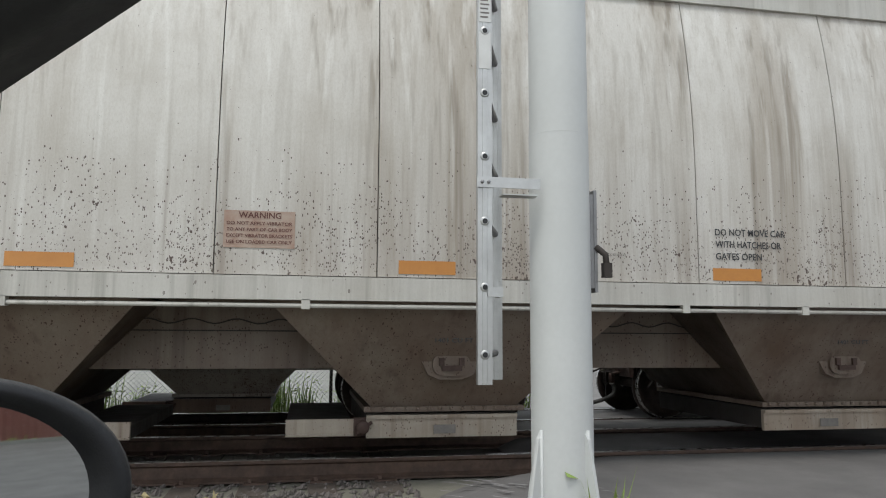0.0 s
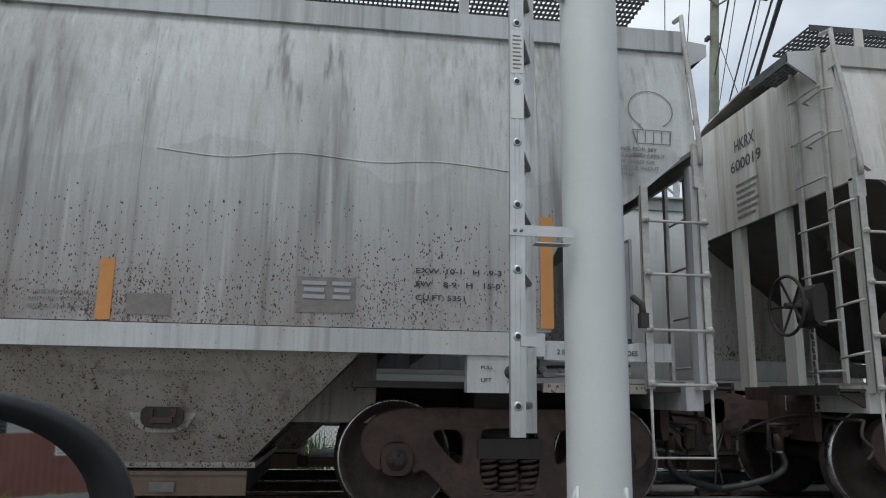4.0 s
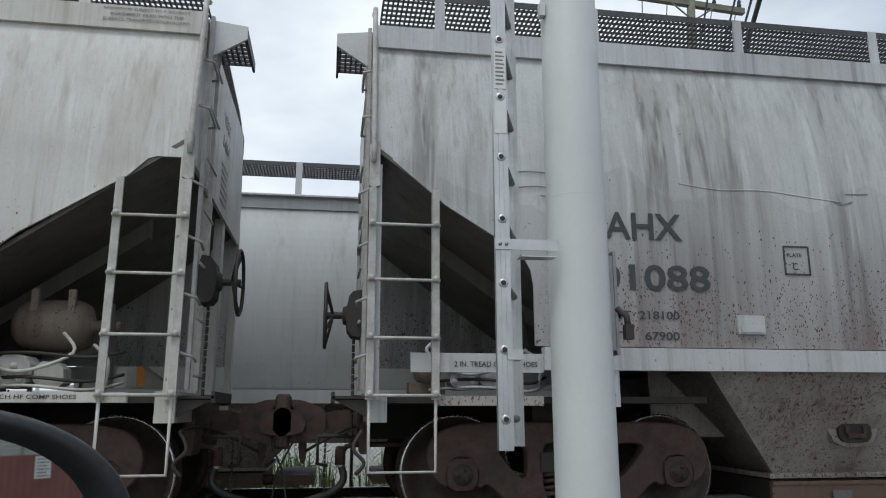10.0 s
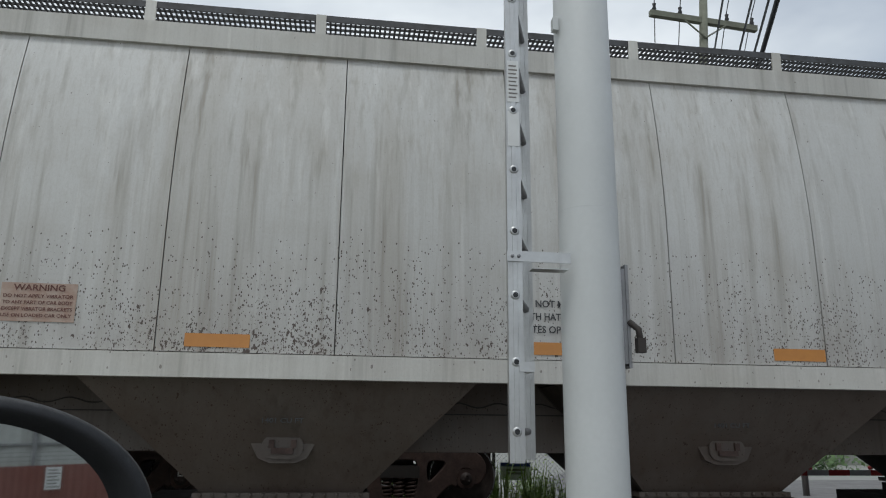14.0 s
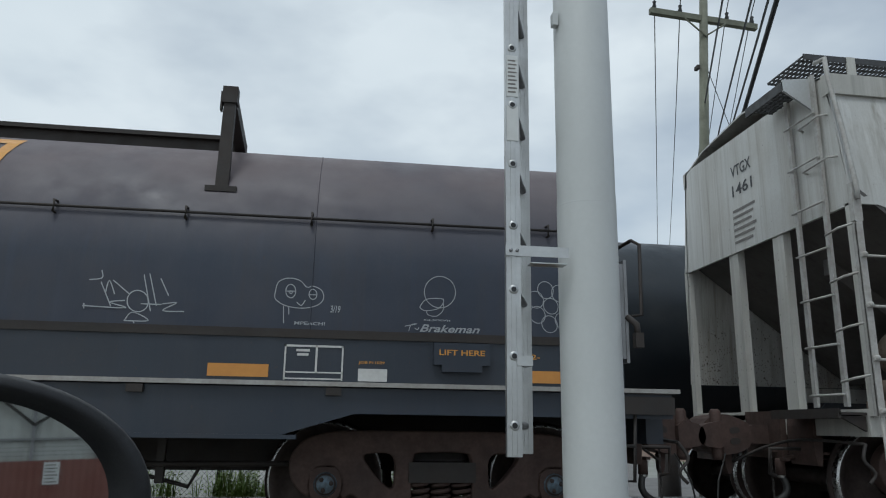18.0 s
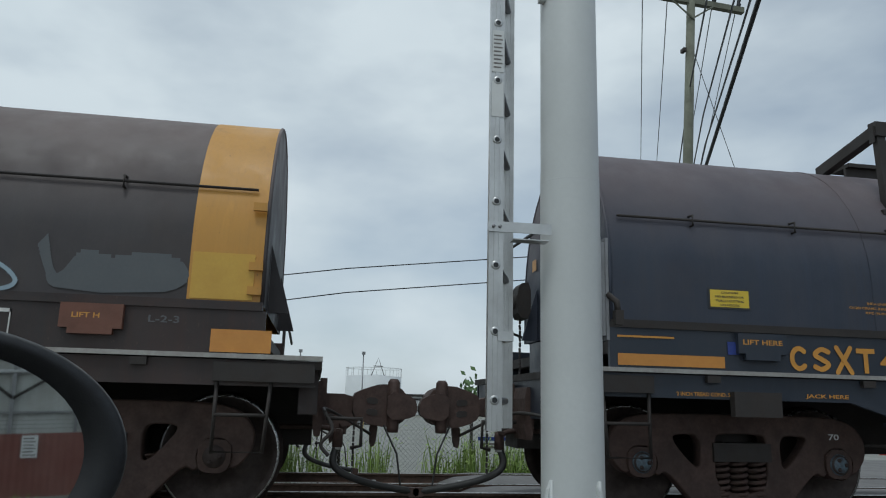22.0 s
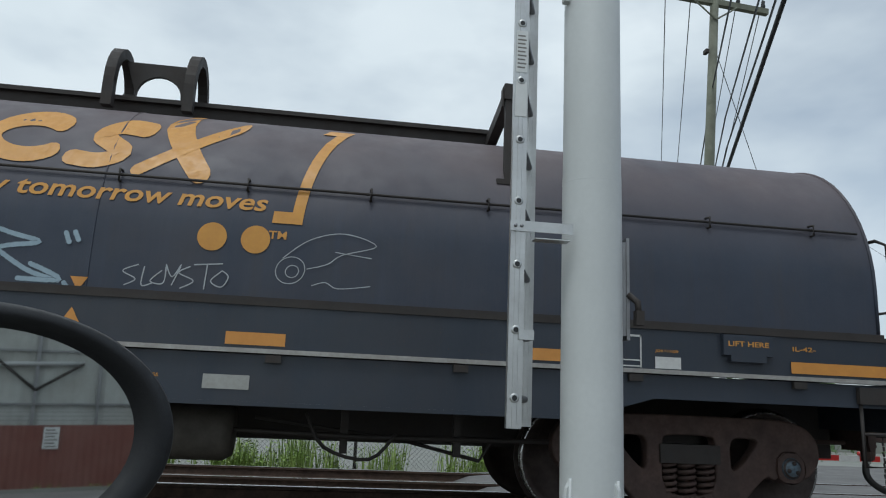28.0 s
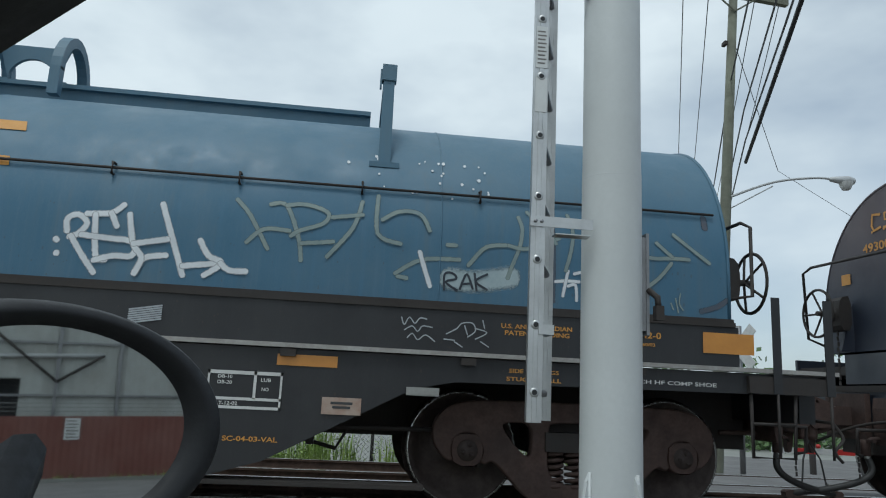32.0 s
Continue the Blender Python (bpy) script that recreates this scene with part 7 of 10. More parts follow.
sprayed(carF, on_hood(0.007), [[(-0.71, 1.97), (-0.54, 1.92), (-0.35, 1.87), (-0.56, 1.83), (-0.63, 1.80)], [(-0.63, 1.80), (-0.40, 1.66), (-0.19, 1.60)], [(-0.46, 1.60), (-0.18, 1.61), (-0.39, 1.71)], [(-1.07, 1.60), (-0.91, 1.64), (-0.68, 1.69)], [(-1.03, 1.66), (-0.95, 1.57)], [(-0.83, 1.68), (-0.81, 1.56)], [(-2.13, 1.95), (-2.08, 1.87)], [(-2.08, 1.96), (-2.03, 1.90)], [(-2.01, 1.60), (-1.99, 1.56)], [(-1.97, 1.61), (-1.95, 1.56)], [(-0.18, 1.95), (-0.15, 1.88)], [(-0.12, 1.96), (-0.09, 1.90)], [(-0.15, 1.59), (-0.13, 1.56)]], 0.034, SPRAY_SKY, "pale blue spray-can tag in quote marks")
sprayed(carF, on_hood(0.004), [[(0.337, 1.753), (0.235, 1.702), (0.327, 1.648), (0.255, 1.599)], [(0.382, 1.741), (0.373, 1.606), (0.447, 1.625)], [(0.503, 1.719), (0.431, 1.639), (0.522, 1.630), (0.531, 1.765)], [(0.531, 1.765), (0.580, 1.678), (0.636, 1.772), (0.582, 1.619)], [(0.697, 1.761), (0.624, 1.711), (0.731, 1.658), (0.643, 1.599)], [(0.727, 1.778), (0.925, 1.797)], [(0.818, 1.784), (0.809, 1.603)], [(0.927, 1.745), (0.852, 1.665), (0.930, 1.625), (0.974, 1.703), (0.927, 1.745)]], 0.009, CHALK, "thin white paint-marker word")
sprayed(carF, on_hood(0.004), [[(1.519, 1.790), (1.502, 1.739), (1.462, 1.699), (1.408, 1.683), (1.355, 1.693), (1.318, 1.728), (1.306, 1.777), (1.322, 1.828), (1.362, 1.868), (1.416, 1.885), (1.469, 1.875), (1.507, 1.840), (1.519, 1.790)], [(1.475, 1.778), (1.459, 1.745), (1.424, 1.729), (1.390, 1.741), (1.378, 1.772), (1.393, 1.806), (1.428, 1.821), (1.462, 1.810), (1.475, 1.778)], [(1.352, 1.872), (1.545, 2.024), (1.797, 2.088), (2.039, 2.009), (1.785, 1.922), (1.682, 1.846), (1.534, 1.800)], [(1.736, 1.942), (2.007, 1.913)], [(1.577, 1.679), (1.676, 1.708), (1.771, 1.667), (2.009, 1.699)]], 0.007, CHALK, "thin white paint-marker doodle")
sprayed(carF, on_hood(0.008), [[(-5.82, 1.83), (-5.54, 1.99), (-5.23, 2.23)], [(-5.82, 1.83), (-5.38, 1.76), (-4.83, 1.60)], [(-5.79, 1.91), (-5.32, 1.81), (-4.81, 1.63)], [(-5.26, 2.22), (-5.25, 1.58)], [(-5.03, 2.21), (-5.03, 1.57)], [(-5.18, 1.58), (-5.05, 2.23), (-4.93, 1.62)], [(-4.81, 1.62), (-5.10, 1.56), (-5.38, 1.56)], [(-5.79, 1.83), (-5.54, 1.60), (-5.38, 1.56)], [(-5.59, 2.03), (-5.43, 1.61)], [(-5.29, 2.16), (-5.50, 1.93), (-5.42, 1.78), (-5.28, 2.05)]], 0.034, SPRAY_YELLOW, "yellow spray-can scrawl")
sprayed(carF, on_hood(0.004), [[(-4.645, 2.155), (-4.655, 2.221), (-4.581, 2.283), (-4.467, 2.268), (-4.416, 2.198)], [(-4.615, 2.125), (-4.640, 1.932), (-4.594, 1.842), (-4.622, 1.996)], [(-4.577, 2.177), (-4.429, 2.171), (-4.298, 2.164), (-4.181, 2.064)], [(-4.514, 2.148), (-4.476, 1.974), (-4.496, 1.848)], [(-4.429, 2.171), (-4.439, 1.914)], [(-4.368, 2.126), (-4.414, 1.884), (-4.319, 1.790), (-4.235, 1.848), (-4.316, 1.865)], [(-4.643, 1.832), (-4.576, 1.905), (-4.483, 1.762)], [(-4.341, 2.047), (-4.244, 2.021), (-4.189, 1.930)]], 0.007, CHALK, "thin white paint-marker doodle")
lettering(carF, "RETAINING VALVE", u(-86.72), u(-86.22), 0.965, 1.0, GOLD, -1.562)
for k, line in enumerate(("EMPTY LOAD", "1/4\" ADJ.", "BLOCK")):
    lettering(carF, line, u(-89.75), u((-89.45, -89.5, -89.55)[k]), 1.05 - 0.05 * k, 1.08 - 0.05 * k, GOLD, -1.562)
bars(carF, u(-88.9), u(-88.3), 0.97, 1.06, 3, GOLD, -1.562)

# brown coil wagon with yellow ends
XE = -71.48
carE = coil_wagon(XE, 6.02, BROWN, BROWN_SILL, "E", "faded brown coil wagon with yellow hood ends and bubble-letter graffiti", 71.5)
wagons.append((carE, XE))
u = on(XE)
letter_blocks(carE, u(-75.89), u(-75.15), 1.22, 1.39, GOLD)
lettering(carE, "495150", u(-74.94), u(-74.0), 1.215, 1.395, GOLD, -1.557)
lettering(carE, "LD LMT  223500", u(-73.7), u(-73.02), 1.325, 1.38, GOLD, -1.557)
lettering(carE, "LT WT    62500", u(-73.7), u(-73.02), 1.21, 1.265, GOLD, -1.557)
for a, c, z0, z1 in ((-74.73, -74.3, 0.87, 0.95), (-71.47, -71.06, 0.91, 0.99), (-68.85, -68.43, 0.93, 1.01)):
    panel(carE, "reflector_strip", u(a), u(c), z0, z1, STRIP, -1.562, label="orange reflective strip")
for a, c in ((-77.48, -77.05), (-65.8, -65.38)):
    panel(carE, "end_marker", u(a), u(c), 1.2, 1.36, STRIP, -1.558, label="yellow-orange end marker")
for x in (u(-76.6), u(-66.8)):
    part("lift_pocket", Shape().box(x, x + 0.41, -1.6, -1.54, 1.33, 1.5).box(x + 0.06, x + 0.35, -1.6, -1.54, 1.29, 1.33), LIFT_RED, carE, "red-brown primed lift pocket")
    lettering(carE, "LIFT H", x + 0.08, x + 0.26, 1.4, 1.435, GOLD, -1.602)
triangle(carE, u(-71.46), 1.37, 0.06, True, -1.557)
for a, c, z0, z1 in ((-71.3, -70.8, 1.415, 1.425), (-71.3, -70.8, 1.19, 1.2), (-71.3, -71.29, 1.19, 1.425), (-70.81, -70.8, 1.19, 1.425)):
    panel(carE, "sign_border", u(a), u(c), z0, z1, GOLD, -1.557)
for a, c, z0, z1 in ((-72.83, -72.55, 1.41, 1.42), (-72.83, -72.55, 1.29, 1.3), (-72.83, -72.82, 1.29, 1.42), (-72.56, -72.55, 1.29, 1.42)):
    panel(carE, "sign_border", u(a), u(c), z0, z1, GOLD, -1.557)
lettering(carE, "286K", u(-72.8), u(-72.58), 1.32, 1.39, GOLD, -1.557)
panel(carE, "painted_bar", u(-71.16), u(-70.94), 1.33, 1.39, GOLD, -1.557)
lettering(carE, "Quality Car", u(-71.27), u(-70.83), 1.21, 1.3, GOLD, -1.557)
x = u(-67.66)
for a, c, z0, z1 in ((0, .54, 1.42, 1.445), (0, .54, 1.19, 1.205), (0, .012, 1.19, 1.445), (.53, .54, 1.19, 1.445), (.27, .29, 1.24, 1.445), (0, .54, 1.235, 1.25)):
    panel(carE, "stencil_panel", x + a, x + c, z0, z1, PALE, -1.557)
lettering(carE, "ABDX", x + 0.09, x + 0.2, 1.375, 1.4, PALE, -1.558)
lettering(carE, "ABDX", x + 0.09, x + 0.2, 1.335, 1.36, PALE, -1.558)
bars(carE, x + 0.38, x + 0.46, 1.335, 1.4, 2, PALE, -1.558)
bars(carE, x + 0.1, x + 0.42, 1.211, 1.229, 1, PALE, -1.558)
lettering(carE, "JACK HERE", u(-75.98), u(-75.68), 0.985, 1.02, GOLD, -1.562)
lettering(carE, "JACK HERE", u(-67.18), u(-66.88), 0.96, 0.995, GOLD, -1.562)
bars(carE, u(-74.55), u(-73.95), 0.92, 1.0, 3, INK_FAINT, -1.562)
lettering(carE, "RETAINING VALVE", -1.22, -0.77, 0.89, 0.925, GOLD, -1.562)
lettering(carE, "THERMALBOND PAINT", -0.53, -0.17, 0.945, 0.967, GOLD, -1.562)
lettering(carE, "W-H NO. 32-10404", -0.53, -0.17, 0.9, 0.922, GOLD, -1.562)
lettering(carE, "L-2-3", 5.25, 5.46, 1.39, 1.44, CHALK_FAINT, -1.557)
lettering(carE, "RB 06-97", u(-67.9), u(-67.72), 1.03, 1.055, PALE, -1.562)
lettering(carE, "2 INCH HF COMP SHOES", u(-77.0), u(-76.4), 0.99, 1.02, GOLD, -1.562)
bars(carE, u(-68.05), u(-67.8), 1.3, 1.36, 1, PALE, -1.558)

# bubble letters: dark bodies with white outlines over lilac clouds
LETTERS = {"A": [[(0, 0), (.4, 1), (.8, 0)], [(.15, .4), (.65, .4)]], "M": [[(0, 0), (.1, 1), (.4, .3), (.7, 1), (.8, 0)]], "R": [[(0, 0), (0, 1), (.6, .9), (.6, .6), (0, .5), (.7, 0)]],
           "E": [[(.7, 1), (0, 1), (0, 0), (.7, 0)], [(0, .5), (.6, .5)]], "B": [[(0, 0), (0, 1), (.6, .8), (0, .5), (.7, .25), (0, 0)]], "F": [[(0, 0), (0, 1), (.7, 1)], [(0, .55), (.5, .55)]],
           "D": [[(0, 0), (0, 1), (.6, .8), (.7, .4), (.4, .05), (0, 0)]], "K": [[(0, 1), (0, 0)], [(.7, 1), (0, .45), (.8, 0)]], "S": [[(.7, .85), (.3, 1), (.05, .75), (.6, .4), (.5, .05), (0, .1)]],
           "O": [[(.4, 1), (.05, .7), (.1, .2), (.4, 0), (.7, .3), (.7, .75), (.4, 1)]], "N": [[(0, 0), (.05, 1), (.65, 0), (.7, 1)]], "C": [[(.7, .85), (.35, 1), (.05, .6), (.2, .1), (.7, .1)]],
           "T": [[(0, 1), (.8, 1)], [(.4, 1), (.4, 0)]], "2": [[(0, .8), (.35, 1), (.6, .7), (0, 0), (.7, 0)]], "1": [[(.1, .8), (.35, 1), (.35, 0)]]}


def sprayed_word(car, at, word, x0, x1, z0, z1, width, material, label):
    sh = Shape()
    w = (x1 - x0) / len(word)
    for k, ch in enumerate(word):
        for line in LETTERS[ch]:
            pts = [(x0 + w * (k + a * 0.95), z0 + (z1 - z0) * c) for a, c in line]
            stroke(sh, curvy(pts, 3) if ch in "SOCDB" else pts, width, at, True)
    part("sprayed_word", sh, material, car, label)


def filled(sh, outline, at, dz=0.025):
    """An even coat of paint inside an outline on the rounded hood, laid in level strips."""
    n = len(outline)

    def cuts(z):
        out = []
        for k in range(n):
            (ax, az), (bx, bz) = outline[k], outline[(k + 1) % n]
            if (az <= z) != (bz <= z):
                out.append(ax + (bx - ax) * (z - az) / (bz - az))
        return sorted(out)

    z, top = min(q[1] for q in outline) + 1e-4, max(q[1] for q in outline)
    while z < top:
        up = min(z + dz, top - 1e-4)
        lo, hi = cuts(z), cuts(up)
        if len(lo) != len(hi):
            lo = hi = cuts((z + up) / 2)
        for k in range(0, len(lo) - 1, 2):
            m = max(1, int((lo[k + 1] - lo[k]) / 0.3))
            for q in range(m):
                f, g = q / m, (q + 1) / m
                sh.face([at(lo[k] + (lo[k + 1] - lo[k]) * f, z), at(lo[k] + (lo[k + 1] - lo[k]) * g, z), at(hi[k] + (hi[k + 1] - hi[k]) * g, up), at(hi[k] + (hi[k + 1] - hi[k]) * f, up)], True)
        z += dz


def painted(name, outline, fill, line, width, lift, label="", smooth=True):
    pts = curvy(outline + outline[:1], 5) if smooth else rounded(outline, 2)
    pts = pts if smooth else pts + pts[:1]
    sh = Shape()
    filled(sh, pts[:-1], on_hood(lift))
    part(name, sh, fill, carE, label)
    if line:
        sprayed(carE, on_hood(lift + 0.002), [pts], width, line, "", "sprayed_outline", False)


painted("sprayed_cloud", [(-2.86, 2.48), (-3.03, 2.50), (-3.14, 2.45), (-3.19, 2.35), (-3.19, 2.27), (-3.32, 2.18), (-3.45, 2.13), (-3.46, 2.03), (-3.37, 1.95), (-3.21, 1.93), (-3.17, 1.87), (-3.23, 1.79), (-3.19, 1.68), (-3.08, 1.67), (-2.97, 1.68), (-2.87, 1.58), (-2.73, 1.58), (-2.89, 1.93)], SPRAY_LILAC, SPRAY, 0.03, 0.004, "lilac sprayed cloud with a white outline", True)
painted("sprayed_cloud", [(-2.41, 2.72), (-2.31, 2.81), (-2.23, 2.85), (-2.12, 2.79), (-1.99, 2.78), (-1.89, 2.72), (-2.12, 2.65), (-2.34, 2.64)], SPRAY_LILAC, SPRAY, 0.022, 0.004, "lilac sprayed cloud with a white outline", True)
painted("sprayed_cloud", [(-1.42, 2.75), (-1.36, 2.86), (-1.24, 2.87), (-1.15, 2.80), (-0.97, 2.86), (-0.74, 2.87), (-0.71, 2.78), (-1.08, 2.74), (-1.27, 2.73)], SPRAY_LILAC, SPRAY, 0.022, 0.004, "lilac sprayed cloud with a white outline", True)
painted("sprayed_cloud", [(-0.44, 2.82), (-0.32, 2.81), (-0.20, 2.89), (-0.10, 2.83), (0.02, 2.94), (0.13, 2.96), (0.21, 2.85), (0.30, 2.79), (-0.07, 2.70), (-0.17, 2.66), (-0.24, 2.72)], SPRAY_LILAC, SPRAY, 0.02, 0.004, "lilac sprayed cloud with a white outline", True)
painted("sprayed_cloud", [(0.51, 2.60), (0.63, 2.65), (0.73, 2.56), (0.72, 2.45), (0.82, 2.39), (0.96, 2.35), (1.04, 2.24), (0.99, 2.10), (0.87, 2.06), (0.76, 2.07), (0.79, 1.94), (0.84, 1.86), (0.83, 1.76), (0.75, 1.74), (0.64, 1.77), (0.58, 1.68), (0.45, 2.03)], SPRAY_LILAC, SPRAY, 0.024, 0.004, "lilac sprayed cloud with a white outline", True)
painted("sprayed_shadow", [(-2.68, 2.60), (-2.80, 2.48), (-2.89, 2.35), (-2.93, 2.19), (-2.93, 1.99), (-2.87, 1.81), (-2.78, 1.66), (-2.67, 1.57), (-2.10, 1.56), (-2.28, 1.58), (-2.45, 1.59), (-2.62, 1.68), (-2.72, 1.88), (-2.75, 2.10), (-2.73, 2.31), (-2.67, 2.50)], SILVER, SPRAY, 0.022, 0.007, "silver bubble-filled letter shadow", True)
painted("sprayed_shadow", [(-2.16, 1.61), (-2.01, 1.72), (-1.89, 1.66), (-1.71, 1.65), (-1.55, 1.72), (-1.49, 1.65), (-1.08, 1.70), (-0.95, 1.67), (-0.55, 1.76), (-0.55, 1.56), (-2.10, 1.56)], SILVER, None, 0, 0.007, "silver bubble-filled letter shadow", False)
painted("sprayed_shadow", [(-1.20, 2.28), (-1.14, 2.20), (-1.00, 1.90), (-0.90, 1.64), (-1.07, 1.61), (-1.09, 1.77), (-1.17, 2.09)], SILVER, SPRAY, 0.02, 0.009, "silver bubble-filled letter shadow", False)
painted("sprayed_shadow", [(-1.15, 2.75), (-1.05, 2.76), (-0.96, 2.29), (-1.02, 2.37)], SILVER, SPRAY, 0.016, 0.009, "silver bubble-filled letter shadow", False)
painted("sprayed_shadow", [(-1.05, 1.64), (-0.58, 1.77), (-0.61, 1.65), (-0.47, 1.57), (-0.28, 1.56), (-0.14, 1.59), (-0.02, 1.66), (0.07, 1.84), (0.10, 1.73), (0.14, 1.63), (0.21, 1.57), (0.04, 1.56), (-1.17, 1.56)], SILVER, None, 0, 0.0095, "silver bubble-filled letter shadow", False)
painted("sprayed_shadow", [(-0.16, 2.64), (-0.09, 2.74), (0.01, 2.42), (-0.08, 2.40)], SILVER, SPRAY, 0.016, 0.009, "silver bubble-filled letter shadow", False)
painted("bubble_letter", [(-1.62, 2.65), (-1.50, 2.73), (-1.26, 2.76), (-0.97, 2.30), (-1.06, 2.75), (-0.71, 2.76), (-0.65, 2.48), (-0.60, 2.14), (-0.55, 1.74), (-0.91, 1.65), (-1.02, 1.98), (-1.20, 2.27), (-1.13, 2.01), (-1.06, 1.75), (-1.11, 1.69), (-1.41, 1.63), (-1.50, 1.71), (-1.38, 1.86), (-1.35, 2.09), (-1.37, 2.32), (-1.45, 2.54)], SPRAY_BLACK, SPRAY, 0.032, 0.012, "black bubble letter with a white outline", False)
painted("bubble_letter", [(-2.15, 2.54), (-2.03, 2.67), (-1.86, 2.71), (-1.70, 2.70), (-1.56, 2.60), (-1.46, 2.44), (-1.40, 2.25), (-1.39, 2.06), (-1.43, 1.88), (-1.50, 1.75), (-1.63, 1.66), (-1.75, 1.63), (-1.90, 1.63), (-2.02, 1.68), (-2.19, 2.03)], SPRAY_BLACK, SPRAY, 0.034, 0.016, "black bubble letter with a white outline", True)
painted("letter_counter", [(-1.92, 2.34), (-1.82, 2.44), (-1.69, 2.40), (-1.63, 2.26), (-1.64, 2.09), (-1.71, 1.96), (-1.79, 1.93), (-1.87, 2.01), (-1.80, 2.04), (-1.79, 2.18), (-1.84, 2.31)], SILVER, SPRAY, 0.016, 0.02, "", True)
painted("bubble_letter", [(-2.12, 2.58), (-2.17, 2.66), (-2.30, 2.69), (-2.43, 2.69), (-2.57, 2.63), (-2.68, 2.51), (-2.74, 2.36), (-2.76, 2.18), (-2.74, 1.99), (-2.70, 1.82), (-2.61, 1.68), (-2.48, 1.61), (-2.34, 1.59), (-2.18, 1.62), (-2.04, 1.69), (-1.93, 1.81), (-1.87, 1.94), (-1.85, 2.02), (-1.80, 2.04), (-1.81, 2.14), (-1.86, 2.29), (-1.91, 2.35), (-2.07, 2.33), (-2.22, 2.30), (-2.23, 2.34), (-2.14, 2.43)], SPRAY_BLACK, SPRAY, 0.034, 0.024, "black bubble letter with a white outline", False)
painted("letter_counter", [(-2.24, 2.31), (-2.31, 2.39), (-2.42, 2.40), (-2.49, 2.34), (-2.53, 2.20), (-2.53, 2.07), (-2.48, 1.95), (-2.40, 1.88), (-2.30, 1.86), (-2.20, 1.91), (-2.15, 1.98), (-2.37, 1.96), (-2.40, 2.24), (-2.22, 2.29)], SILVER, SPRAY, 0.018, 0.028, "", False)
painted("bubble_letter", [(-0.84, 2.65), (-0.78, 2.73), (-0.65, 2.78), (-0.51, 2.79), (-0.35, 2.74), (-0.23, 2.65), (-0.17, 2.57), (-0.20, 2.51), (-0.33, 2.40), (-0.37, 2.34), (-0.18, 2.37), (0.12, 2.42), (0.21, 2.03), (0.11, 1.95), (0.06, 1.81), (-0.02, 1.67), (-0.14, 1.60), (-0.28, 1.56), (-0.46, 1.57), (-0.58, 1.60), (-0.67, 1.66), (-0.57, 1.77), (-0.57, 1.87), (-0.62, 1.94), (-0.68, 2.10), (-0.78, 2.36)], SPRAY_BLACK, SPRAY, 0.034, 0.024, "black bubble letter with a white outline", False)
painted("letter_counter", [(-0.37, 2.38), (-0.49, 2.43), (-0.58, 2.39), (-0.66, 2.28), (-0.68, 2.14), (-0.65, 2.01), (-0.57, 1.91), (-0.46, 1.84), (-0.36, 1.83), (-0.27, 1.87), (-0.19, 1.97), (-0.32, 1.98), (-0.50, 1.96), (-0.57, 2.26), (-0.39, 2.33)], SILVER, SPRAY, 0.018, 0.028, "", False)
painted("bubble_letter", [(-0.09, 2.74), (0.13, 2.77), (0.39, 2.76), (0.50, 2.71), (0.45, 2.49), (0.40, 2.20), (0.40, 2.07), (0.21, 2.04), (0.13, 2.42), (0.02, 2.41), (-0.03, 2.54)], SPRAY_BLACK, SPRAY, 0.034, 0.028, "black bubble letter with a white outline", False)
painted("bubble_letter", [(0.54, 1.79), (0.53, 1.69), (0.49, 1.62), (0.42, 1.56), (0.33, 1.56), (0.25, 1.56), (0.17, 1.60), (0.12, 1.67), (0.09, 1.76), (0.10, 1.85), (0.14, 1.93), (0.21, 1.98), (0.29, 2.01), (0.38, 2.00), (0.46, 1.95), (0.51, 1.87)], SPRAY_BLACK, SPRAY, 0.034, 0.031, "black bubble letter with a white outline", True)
def highlight(line):
    """A cream reflex on a letter: narrow at its top, wide below, with one wavy edge."""
    pts = curvy(line, 9)
    at, sh = on_hood(0.036), Shape()
    for k, (x, z) in enumerate(pts):
        t = k / (len(pts) - 1)
        dx, dz = Vector(pts[min(k + 1, len(pts) - 1)]).xy - Vector(pts[max(k - 1, 0)]).xy
        w = Vector((-dz, dx)).normalized() * (0.024 + 0.06 * t * (1.18 - t) + 0.015 * abs(math.sin(7.5 * t)) ** 0.6) * (1.0 if t < 0.93 else 0.55)
        sh.v += [at(x - w.x * 0.45, z - w.y * 0.45), at(x + w.x * 0.75, z + w.y * 0.75)]
    for k in range(len(pts) - 1):
        sh.f.append((2 * k, 2 * k + 1, 2 * k + 3, 2 * k + 2))
        sh.s.append(False)
    part("paint_highlight", sh, CREAM, carE)


for line in ([(-2.16, 2.62), (-2.18, 2.53), (-2.22, 2.44)], [(-2.58, 2.23), (-2.59, 2.08), (-2.51, 1.95)], [(-1.93, 1.94), (-2.04, 1.75), (-2.17, 1.66)], [(-1.89, 2.23), (-1.89, 2.06)], [(-1.59, 2.58), (-1.54, 2.47), (-1.49, 2.38)], [(-1.44, 2.19), (-1.46, 1.94), (-1.57, 1.77)], [(-1.24, 2.64), (-1.17, 2.54), (-1.09, 2.47)], [(-1.24, 2.17), (-1.19, 1.96), (-1.13, 1.79)], [(-0.76, 2.69), (-0.73, 2.49)]):
    highlight(line)
